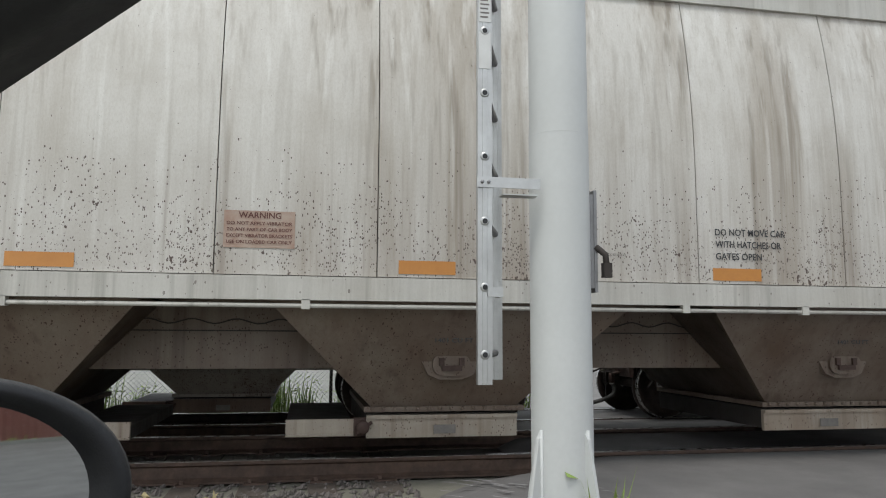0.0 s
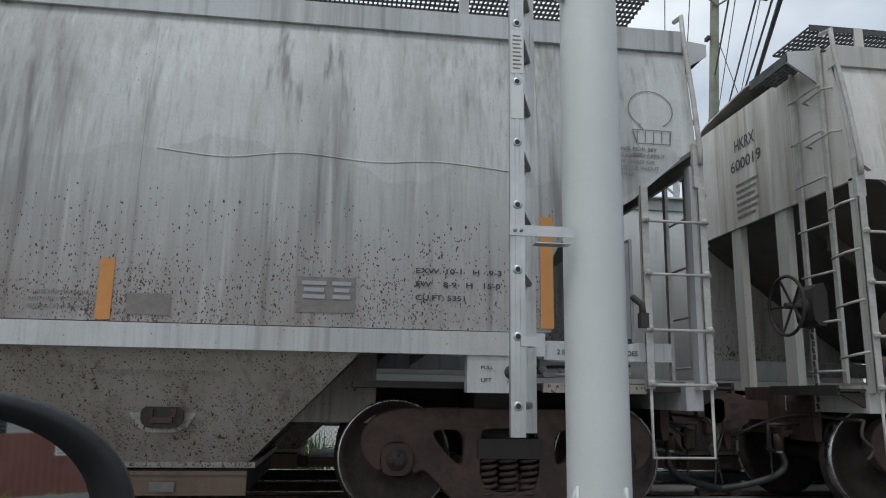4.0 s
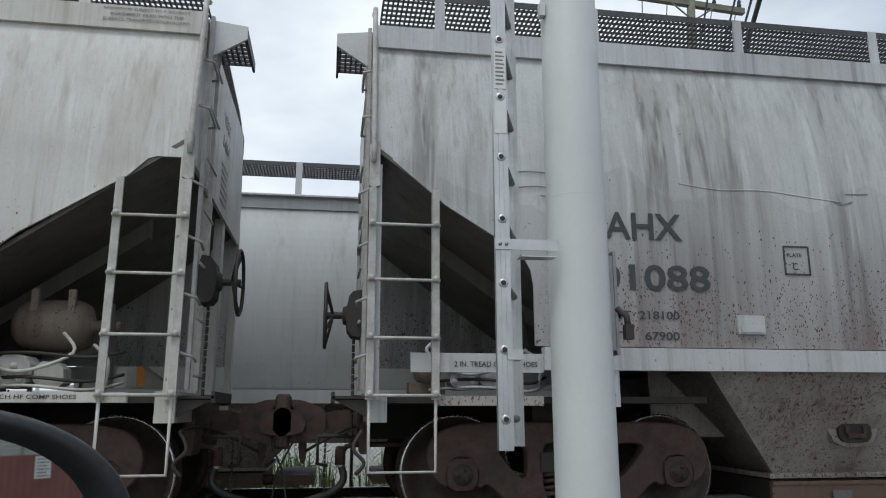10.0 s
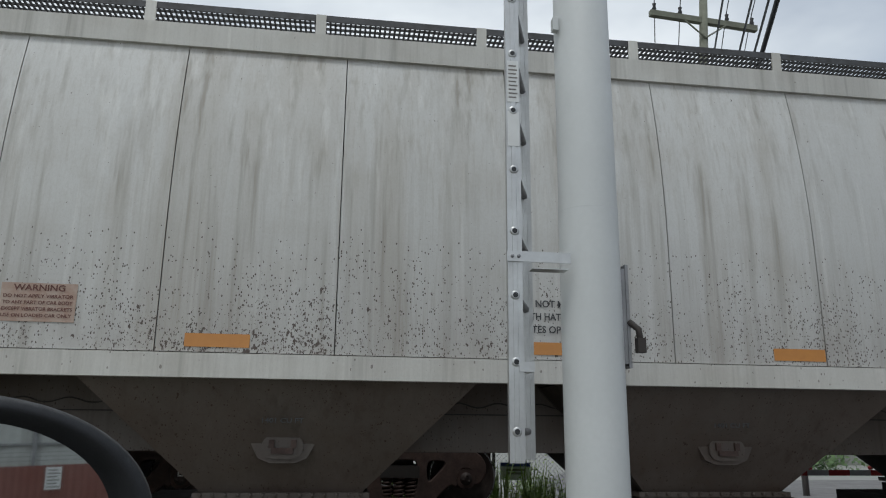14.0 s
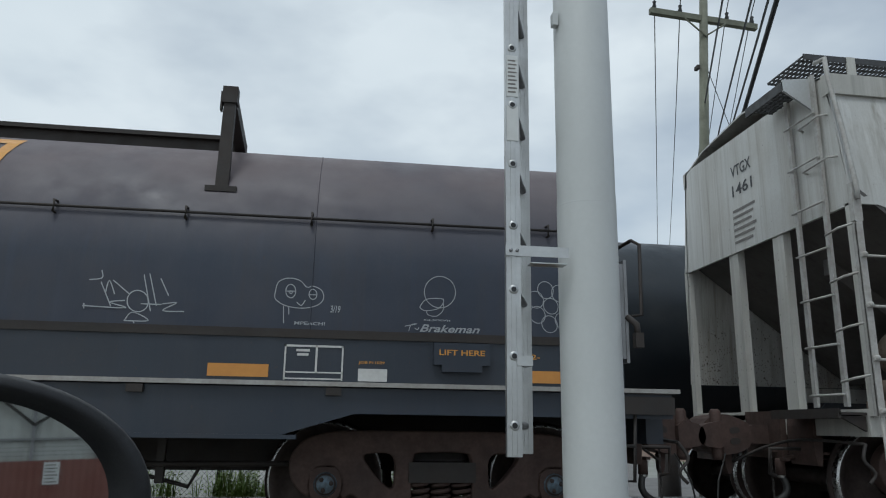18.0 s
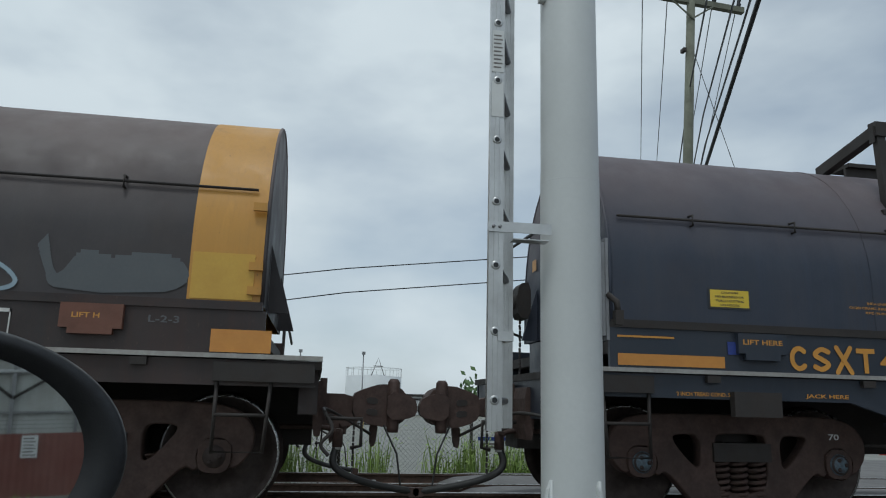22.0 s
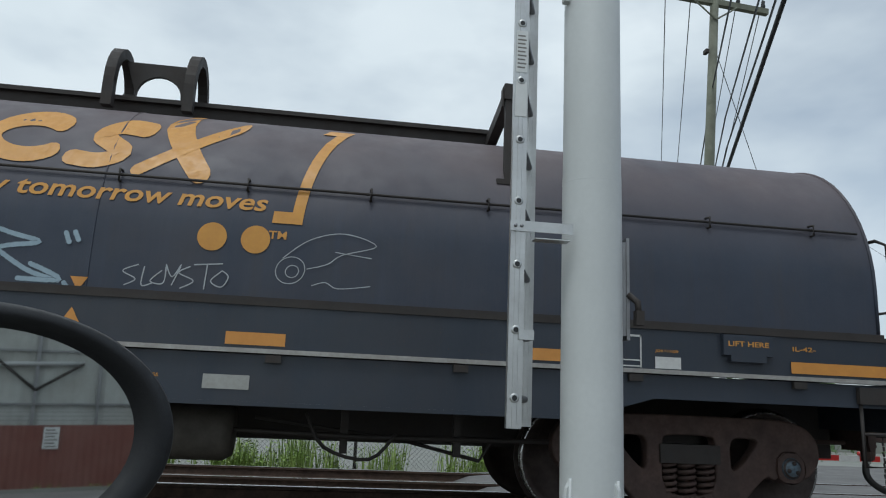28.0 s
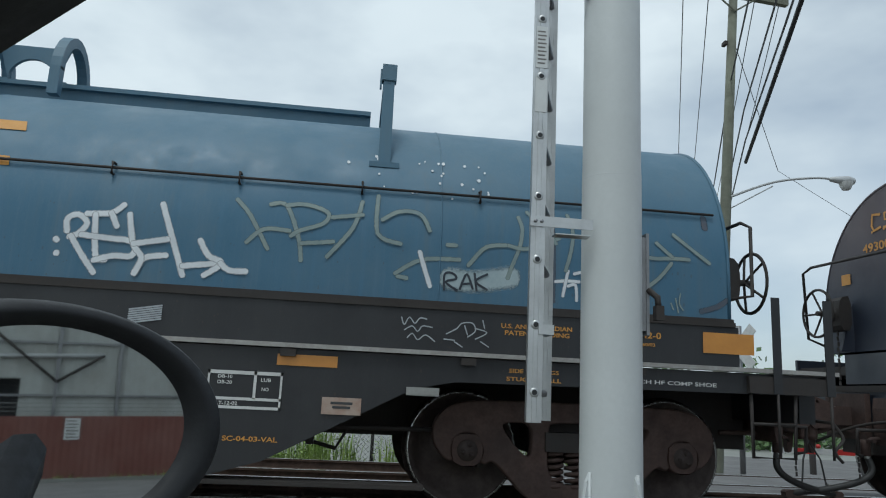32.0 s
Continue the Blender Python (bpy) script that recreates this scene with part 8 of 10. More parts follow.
for line in ([(-0.25, 2.64), (-0.29, 2.53), (-0.35, 2.48)], [(-0.78, 2.20), (-0.67, 1.95), (-0.69, 1.77)], [(0.05, 1.88), (-0.02, 1.75), (-0.15, 1.65)], [(0.09, 2.24), (0.11, 2.05)], [(0.41, 2.64), (0.37, 2.48), (0.34, 2.30)], [(0.36, 2.17), (0.33, 2.09)], [(0.51, 1.85), (0.44, 1.70), (0.27, 1.58)]):
    highlight(line)
sprayed_word(carE, on_hood(0.012), "AMARE", -3.39, -2.95, 1.96, 2.11, 0.016, SPRAY, "small white sprayed word")
sprayed_word(carE, on_hood(0.012), "BFD", 0.47, 0.75, 2.32, 2.50, 0.014, SPRAY, "small white sprayed letters")
sprayed_word(carE, on_hood(0.012), "21", -1.27, -1.16, 2.71, 2.78, 0.012, SPRAY, "small white sprayed figures")
sprayed(carE, on_hood(0.008), [[(1.98, 1.70), (2.09, 1.60), (2.19, 1.60), (2.26, 1.67), (2.28, 1.78), (2.22, 1.88), (2.15, 1.90), (2.10, 1.86), (2.06, 1.73)], [(2.06, 1.73), (2.07, 1.90), (2.07, 2.01), (2.11, 1.91)], [(2.31, 1.97), (2.33, 2.07), (2.39, 2.06), (2.43, 1.95), (2.43, 1.78), (2.41, 1.67)], [(2.43, 1.86), (2.34, 1.87), (2.30, 1.81), (2.41, 1.80), (2.31, 1.71), (2.27, 1.58), (2.43, 1.67), (2.61, 1.66)], [(2.46, 1.68), (2.47, 1.87), (2.54, 1.98), (2.61, 1.96), (2.64, 1.84), (2.66, 1.63)], [(2.47, 1.80), (2.61, 1.83)]], 0.042, SPRAY, "white spray-can tag")
sprayed(carE, on_hood(0.008), [[(2.71, 1.57), (2.72, 1.72), (2.68, 1.88), (2.74, 1.93), (2.84, 1.96), (2.92, 1.91), (2.94, 1.83), (2.90, 1.73), (2.82, 1.69), (2.75, 1.72), (2.68, 1.87)], [(2.70, 1.89), (2.77, 1.86), (2.87, 1.81)], [(2.43, 1.60), (2.48, 1.61), (2.55, 1.60)]], 0.042, SPRAY, "white spray-can tag")
sprayed(carE, on_hood(0.008), [[(3.21, 1.88), (3.29, 1.85), (3.40, 1.86)], [(3.28, 1.84), (3.36, 1.76), (3.45, 1.66)], [(3.20, 1.71), (3.35, 1.73), (3.45, 1.83)], [(3.42, 1.89), (3.47, 1.79), (3.52, 1.62)], [(3.56, 1.79), (3.57, 1.91), (3.61, 1.85), (3.62, 1.68)], [(3.52, 1.72), (3.56, 1.67), (3.65, 1.66), (3.67, 1.85), (3.71, 1.65)], [(3.71, 1.65), (3.74, 1.95), (3.80, 1.74)], [(3.75, 1.82), (3.90, 1.82), (4.07, 1.81), (4.23, 1.75), (4.33, 1.66), (4.30, 1.60), (4.14, 1.57), (4.01, 1.60), (3.96, 1.69), (3.98, 1.75)], [(3.80, 1.94), (3.82, 1.81), (3.89, 1.61)], [(3.83, 2.00), (3.89, 1.90), (3.99, 1.90), (3.84, 1.82)], [(4.03, 1.76), (4.13, 1.61)], [(4.11, 1.76), (4.04, 1.61)]], 0.03, SPRAY_SKY, "white-blue spray-can tag")
sprayed(carE, on_hood(0.008), [[(-5.18, 1.67), (-5.09, 1.63)], [(-5.10, 1.74), (-5.06, 1.64)], [(-5.05, 1.90), (-5.01, 1.79), (-4.99, 1.63)], [(-4.86, 1.91), (-5.00, 1.76), (-4.85, 1.65)], [(-4.91, 1.64), (-4.81, 1.98), (-4.75, 1.81), (-4.67, 1.65)], [(-4.92, 1.76), (-4.73, 1.81)], [(-4.49, 1.89), (-4.61, 1.86), (-4.67, 1.75), (-4.58, 1.65), (-4.48, 1.76), (-4.49, 1.95), (-4.58, 1.99), (-4.66, 1.91)], [(-4.31, 1.96), (-4.42, 1.94), (-4.39, 1.80), (-4.33, 1.72), (-4.39, 1.64), (-4.49, 1.68)], [(-4.22, 1.90), (-4.13, 2.09)], [(-4.11, 1.94), (-4.19, 1.81), (-4.14, 1.71), (-4.03, 1.79), (-4.01, 1.94), (-4.11, 1.94)], [(-3.99, 1.69), (-3.98, 1.91), (-3.88, 1.94), (-3.84, 1.71)]], 0.036, SPRAY, "white spray-can name with underlines")
sprayed(carE, on_hood(0.008), [[(-3.81, 1.83), (-3.70, 1.87), (-3.73, 1.97), (-3.81, 1.90), (-3.79, 1.75), (-3.66, 1.71)], [(-4.98, 1.57), (-4.80, 1.63), (-4.47, 1.60)], [(-4.10, 1.62), (-3.92, 1.68), (-3.68, 1.65)]], 0.036, SPRAY, "white spray-can name with underlines")
sprayed(carE, on_hood(0.008), [[(-4.092, 1.560), (-4.024, 1.642), (-3.962, 1.560)], [(-4.067, 1.575), (-3.979, 1.583)], [(-3.867, 1.625), (-3.938, 1.598), (-3.923, 1.560), (-3.852, 1.560)], [(-3.847, 1.636), (-3.735, 1.633)], [(-3.791, 1.636), (-3.793, 1.560)], [(-4.180, 1.591), (-4.170, 1.579)], [(-4.229, 1.595), (-4.222, 1.585)]], 0.018, SPRAY, "short white sprayed word")
sprayed(carE, on_hood(0.004), [[(1.154, 1.753), (1.150, 1.723), (1.133, 1.699), (1.107, 1.685), (1.078, 1.683), (1.051, 1.695), (1.032, 1.717), (1.024, 1.745), (1.028, 1.774), (1.045, 1.799), (1.070, 1.813), (1.100, 1.815), (1.127, 1.804), (1.146, 1.781), (1.154, 1.753)], [(1.136, 1.794), (1.173, 1.852), (1.238, 1.828), (1.221, 1.743), (1.154, 1.711), (1.136, 1.794)], [(1.221, 1.743), (1.286, 1.803), (1.276, 1.732), (1.332, 1.721)], [(1.142, 1.682), (1.225, 1.665), (1.291, 1.719), (1.389, 1.696)], [(1.385, 1.780), (1.383, 1.696)], [(1.321, 1.665), (1.361, 1.695), (1.405, 1.655), (1.458, 1.700), (1.502, 1.647)], [(1.035, 1.649), (1.147, 1.600), (1.226, 1.645), (1.310, 1.608)], [(1.337, 1.624), (1.421, 1.609), (1.532, 1.592)]], 0.008, CHALK, "thin white paint-marker doodle")
sprayed(carE, on_hood(0.004), [[(1.171, 1.606), (1.168, 1.597), (1.158, 1.588), (1.143, 1.583), (1.126, 1.582), (1.110, 1.586), (1.099, 1.593), (1.095, 1.602), (1.098, 1.612), (1.108, 1.620), (1.123, 1.625), (1.140, 1.626), (1.156, 1.623), (1.167, 1.616), (1.171, 1.606)]], 0.008, CHALK, "thin white paint-marker doodle")
for x0 in (-70.8, -69.75, -69.25):
    sprayed(carE, flat(-1.557), [[(u(x0) + 0.35 * a, 1.25 + 0.17 * c) for a, c in line] for line in SCRAWL], 0.01, CHALK_FAINT, "thin chalk scrawl")
sh = Shape()
cover = curvy([(u(x), z) for x, z in ((-67.05, 1.9), (-66.98, 1.72), (-66.9, 1.6), (-66.5, 1.58), (-66.15, 1.61), (-66.02, 1.72), (-66.12, 1.86), (-66.4, 1.87), (-66.55, 1.84), (-66.75, 1.88), (-66.9, 1.7), (-66.99, 1.98))], 4)
filled(sh, cover, hood_at(XE, 68.3))
part("painted_over_patch", sh, COVER_UP, carE, "blue-grey painted-over patch")

# blue coil wagon
XG = -100.33
carG = coil_wagon(XG, 6.05, BLUE, BLACK_SILL, "G", "faded blue coil wagon on a black frame with white graffiti", 97.2)
wagons.append((carG, XG - 0.74))
u = on(XG)
atG = hood_at(XG, 97.2)
sprayed(carG, on_hood(0.008), [[(0.97, 1.91), (0.96, 2.00), (1.03, 2.04), (1.10, 1.98), (1.05, 1.90), (0.99, 1.87)], [(1.00, 1.88), (1.09, 1.75), (1.19, 1.62)], [(1.09, 2.05), (1.26, 2.07), (1.34, 2.14)], [(1.26, 2.07), (1.31, 1.97)], [(1.15, 2.05), (1.19, 1.75), (1.26, 1.72)], [(1.07, 1.89), (1.25, 1.88), (1.44, 1.86), (1.44, 1.76), (1.31, 1.75), (1.18, 1.71)], [(1.39, 2.07), (1.44, 1.85), (1.51, 1.75), (1.47, 1.63)], [(1.44, 1.85), (1.68, 1.90)], [(1.61, 2.17), (1.71, 1.91), (1.81, 1.64)], [(1.47, 1.63), (1.53, 1.75), (1.68, 1.78)], [(1.80, 1.71), (1.94, 1.73), (2.07, 1.75)], [(1.91, 1.91), (1.98, 1.80), (2.08, 1.75), (1.96, 1.65)], [(2.07, 1.75), (2.14, 1.70), (2.26, 1.70)]], 0.042, SPRAY, "white spray-can tag with an arrow")
sprayed(carG, on_hood(0.008), [[(0.90, 1.85), (0.91, 1.84)], [(0.92, 1.75), (0.92, 1.74)]], 0.042, SPRAY, "white spray-can tag with an arrow")
sprayed(carG, on_hood(0.006), [[(2.14, 2.25), (2.25, 2.13), (2.40, 1.88)], [(2.24, 1.92), (2.36, 2.03), (2.55, 2.03)], [(2.39, 2.23), (2.51, 2.23), (2.62, 1.98), (2.65, 1.81)], [(2.51, 2.23), (2.65, 2.25), (2.82, 2.20), (2.80, 2.11), (2.63, 2.04), (2.56, 1.99)], [(2.64, 1.94), (2.88, 1.97)], [(3.08, 2.31), (3.02, 2.09), (2.84, 1.85)], [(2.86, 2.16), (3.09, 2.20)], [(3.20, 2.37), (3.21, 2.06), (3.39, 1.99)], [(3.24, 2.17), (3.37, 2.25), (3.53, 2.24), (3.61, 2.11)], [(3.36, 1.76), (3.56, 1.88), (3.85, 1.90)], [(3.92, 1.86), (4.05, 2.01), (4.21, 2.04)]], 0.032, SPRAY_GREEN, "pale green faded spray-can scrawl")
sprayed(carG, on_hood(0.006), [[(3.75, 2.01), (3.82, 2.01)], [(3.38, 1.74), (3.45, 1.73)]], 0.032, SPRAY_GREEN, "pale green faded spray-can scrawl")
sprayed(carG, on_hood(0.008), [[(3.54, 1.94), (3.58, 1.82), (3.63, 1.68)]], 0.034, SPRAY, "white spray-can strokes")
sprayed(carG, on_hood(0.006), [[(4.31, 2.28), (4.34, 2.18), (4.32, 2.03), (4.27, 1.90), (4.23, 1.78)], [(4.23, 2.04), (4.35, 2.02), (4.51, 2.06), (4.64, 2.13)], [(4.38, 2.33), (4.48, 2.23), (4.57, 2.14), (4.61, 2.08)], [(4.71, 2.33), (4.75, 2.19), (4.73, 2.02), (4.69, 1.87)], [(5.01, 2.33), (5.09, 2.35), (5.17, 2.28)], [(5.10, 2.18), (5.07, 2.04), (5.03, 1.87)]], 0.03, SPRAY_GREEN, "pale green faded spray-can scrawl")
sprayed(carG, on_hood(0.006), [[(5.22, 2.16), (5.22, 1.95), (5.21, 1.64)], [(5.29, 2.05), (5.41, 2.02), (5.56, 2.03), (5.71, 2.03)], [(5.44, 2.15), (5.57, 2.04)], [(5.59, 2.23), (5.73, 2.12), (5.88, 2.01)], [(5.56, 1.99), (5.46, 1.87), (5.34, 1.77)]], 0.03, SPRAY_GREEN, "pale green faded spray-can arrow")
sprayed(carG, on_hood(0.01), [[(4.61, 1.78), (4.69, 1.79), (4.80, 1.79)], [(4.71, 1.87), (4.69, 1.77), (4.67, 1.67)], [(4.76, 1.85), (4.84, 1.87), (4.92, 1.86), (4.91, 1.80)], [(4.83, 1.87), (4.83, 1.75), (4.84, 1.65)], [(4.71, 1.75), (4.77, 1.76), (4.78, 1.64)], [(4.91, 1.79), (4.91, 1.65)], [(4.97, 1.86), (4.99, 1.76)], [(5.01, 1.81), (5.08, 1.80), (4.98, 1.72), (4.94, 1.68), (5.06, 1.65), (5.10, 1.71)], [(5.13, 1.75), (5.14, 1.74)]], 0.024, SPRAY, "small white spray-can tag")
sprayed(carG, on_hood(0.008), [[(5.55, 1.67), (5.57, 1.62)], [(5.59, 1.71), (5.61, 1.60)], [(5.63, 1.75), (5.62, 1.67), (5.65, 1.62)]], 0.012, SPRAY_GREEN, "small faint scribble")
sprayed(carG, on_hood(0.004), [[(4.58, 2.4), (4.58, 2.31)]], 0.05, RUST_STAIN, "rust stain under the rail bracket", "rust_stain")
sprayed(carG, on_hood(0.004), [[(4.59, 2.3), (4.6, 2.0), (4.6, 1.62)]], 0.02, RUST_STAIN, "rust run down the hood's joint", "rust_stain")
sprayed(carG, on_hood(0.004), [[(5.87, 2.4), (5.87, 2.31)]], 0.05, RUST_STAIN, "rust stain under the rail bracket", "rust_stain")
sprayed(carG, on_hood(0.004), [[(5.8, 1.62), (5.93, 1.66), (6.02, 1.72)]], 0.04, RUST_STAIN, "rust at the hood's lower corner", "rust_stain")
lettering(carG, "L-42-0", 5.22, 5.44, 1.375, 1.425, GOLD, -1.557)
lettering(carG, "P5160/03", 5.22, 5.39, 1.315, 1.34, GOLD, -1.557)
sprayed(carG, on_hood(0.005), [[(3.77, 1.75), (3.97, 1.74), (4.26, 1.79)]], 0.15, SPRAY_PALE, "pale sprayed blotch")
sprayed(carG, on_hood(0.012), [[(3.74, 1.66), (3.74, 1.78), (3.80, 1.79), (3.83, 1.75), (3.75, 1.72), (3.84, 1.66)], [(3.86, 1.67), (3.91, 1.79), (3.96, 1.68)], [(3.87, 1.71), (3.94, 1.72)], [(3.97, 1.80), (3.99, 1.67)], [(4.07, 1.80), (3.98, 1.74), (4.07, 1.68)]], 0.013, NAVY_SILL, "dark sprayed letters")
sprayed(carG, flat(-1.557), [[(3.426, 1.427), (3.449, 1.373), (3.484, 1.430), (3.526, 1.386), (3.563, 1.427), (3.614, 1.422)], [(3.452, 1.334), (3.508, 1.365), (3.550, 1.328), (3.586, 1.369), (3.657, 1.362)], [(3.475, 1.277), (3.512, 1.310), (3.554, 1.266), (3.610, 1.304), (3.679, 1.261)], [(3.766, 1.321), (3.842, 1.365), (3.880, 1.406), (3.959, 1.411), (3.982, 1.353), (3.925, 1.306)], [(3.901, 1.388), (3.924, 1.322)], [(3.749, 1.281), (3.828, 1.277)], [(3.981, 1.373), (4.070, 1.346), (3.985, 1.294)], [(3.828, 1.266), (3.889, 1.230)], [(4.026, 1.277), (4.087, 1.241)], [(4.038, 1.436), (4.053, 1.377)]], 0.009, CHALK, "thin chalk scrawl")
for k in range(26):
    disc(carG, atG, u(-97.5 + 1.4 * random.random()), 2.36 + 0.3 * random.random(), 0.005 + 0.008 * random.random(), SPRAY)
for a, z in ((-99.72, 2.62), (-99.8, 2.35), (-99.9, 2.2)):
    panel(carG, "painted_emblem", u(a) - 0.6, u(a), z, z + 0.07, GOLD, place=atG)
panel(carG, "reflector_strip", u(-97.78), u(-97.35), 1.03, 1.11, STRIP, -1.562, label="orange reflective strip")
panel(carG, "end_marker", u(-94.55), u(-94.13), 1.29, 1.45, STRIP, -1.558, label="yellow-orange end marker")
x = u(-98.25)
for a, c, z0, z1 in ((0, .52, .95, .975), (0, .52, .71, .73), (0, .015, .71, .975), (.505, .52, .71, .975), (.32, .34, .78, .975), (0, .52, .77, .79)):
    panel(carG, "stencil_panel", x + a, x + c, z0, z1, PALE, -1.562)
lettering(carG, "DB-10", x + 0.07, x + 0.17, 0.92, 0.945, PALE, -1.562)
lettering(carG, "DB-20", x + 0.07, x + 0.17, 0.88, 0.905, PALE, -1.562)
lettering(carG, "LUB", x + 0.37, x + 0.44, 0.905, 0.93, PALE, -1.562)
lettering(carG, "NO", x + 0.38, x + 0.43, 0.84, 0.865, PALE, -1.562)
lettering(carG, "BLT-12-02", x + 0.05, x + 0.22, 0.735, 0.76, PALE, -1.562)
part("valve_plate", Shape().box(u(-97.44), u(-97.16), -1.57, -1.556, 0.7, 0.82), WARN, carG, "pale brown metal diagram plate")
bars(carG, u(-97.38), u(-97.22), 0.73, 0.79, 2, INK, -1.573)
part("card_holder", Shape().box(u(-96.84), u(-96.6), -1.575, -1.556, 0.86, 0.92).box(u(-96.82), u(-96.62), -1.58, -1.57, 0.87, 0.91), PLATE, carG)
lettering(carG, "SC-04-03-VAL", u(-98.11), u(-97.73), 0.49, 0.525, GOLD, -1.562)
lettering(carG, "U.S. AND CANADIAN", u(-96.15), u(-95.6), 1.39, 1.425, GOLD, -1.557)
lettering(carG, "PATENT PENDING", u(-96.12), u(-95.62), 1.34, 1.375, GOLD, -1.557)
lettering(carG, "SIDE BEARINGS", u(-96.08), u(-95.7), 1.06, 1.09, GOLD, -1.562)
lettering(carG, "STUCKI  VALL", u(-96.1), u(-95.68), 1.0, 1.03, GOLD, -1.562)
lettering(carG, "2 INCH HF COMP SHOE", u(-95.2), u(-94.45), 1.03, 1.06, PALE, -1.562)
sh = Shape()
for k in range(7):
    stroke(sh, [(u(-98.84), 1.27 + 0.016 * k), (u(-98.62), 1.31 + 0.016 * k)], 0.012, flat(-1.557))
part("torn_sticker", sh, CHALK, carG, "torn pale sticker remains")

# ---- far train ----
far_wagons = []


def on_barrel(x, z):
    return (x, -1.586 + barrel(z), z)


def far_hopper(x, half):
    car = hopper(x, half, "F", 1, FAR_WHITE, FAR_WHITE, BAY_B, [], detail=False)
    for s in (-1, 1):
        e = s * half
        ladder(car, min(e, e - s * 0.47), max(e, e - s * 0.47), 1.02, 2.6, (2.31, 1.89, 1.46, 1.05), -1.59)
        part("end_platform", Shape().box(*sorted((e, e + s * 0.45)), -1.2, -0.6, 4.06, 4.1), GRATE, car)
        panel(car, "reflector_strip", e - s * 1.7 - 0.05, e - s * 1.7 + 0.05, 1.45, 2.0, ORANGE, place=on_barrel)
        coupler(car, e, s)
    brake_wheel(car, -half, -1, 1.9)
    far_wagons.append((car, x))
    return car


far_hopper(-4.3, 7.6)
f1 = far_hopper(11.4, 6.55)
lettering(f1, "SNHX", -4.0, -3.25, 2.59, 2.81, INK, place=on_barrel)
lettering(f1, "2558", -4.0, -3.35, 2.19, 2.4, INK, place=on_barrel)
lettering(f1, "LD LMT  216200", -4.02, -3.2, 1.93, 1.99, INK, place=on_barrel)
lettering(f1, "LT WT    69800", -4.02, -3.2, 1.77, 1.83, INK, place=on_barrel)
a = -2.35
for c, d, z0, z1 in ((a, a + 0.3, 1.65, 1.665), (a, a + 0.3, 1.95, 1.965), (a, a + 0.015, 1.665, 1.95), (a + 0.285, a + 0.3, 1.665, 1.95)):
    panel(f1, "plate_border", c, d, z0, z1, INK, place=on_barrel)
lettering(f1, "PLATE", a + 0.06, a + 0.24, 1.84, 1.88, INK, place=on_barrel)
lettering(f1, "C", a + 0.11, a + 0.19, 1.7, 1.79, INK, place=on_barrel)
f2 = far_hopper(24.95, 5.9)
for k, line in enumerate(("EXTERIOR PAINT", "CARBOLINE CARBOGUARD 904", "DATE 04-19", "LINING", "PLASITE 7300", "DATE 04-19")):
    lettering(f2, line, -0.1, (0.65, 1.0, 0.55, 0.45, 0.6, 0.55)[k], 2.2 - 0.12 * k, 2.26 - 0.12 * k, INK, place=on_barrel)


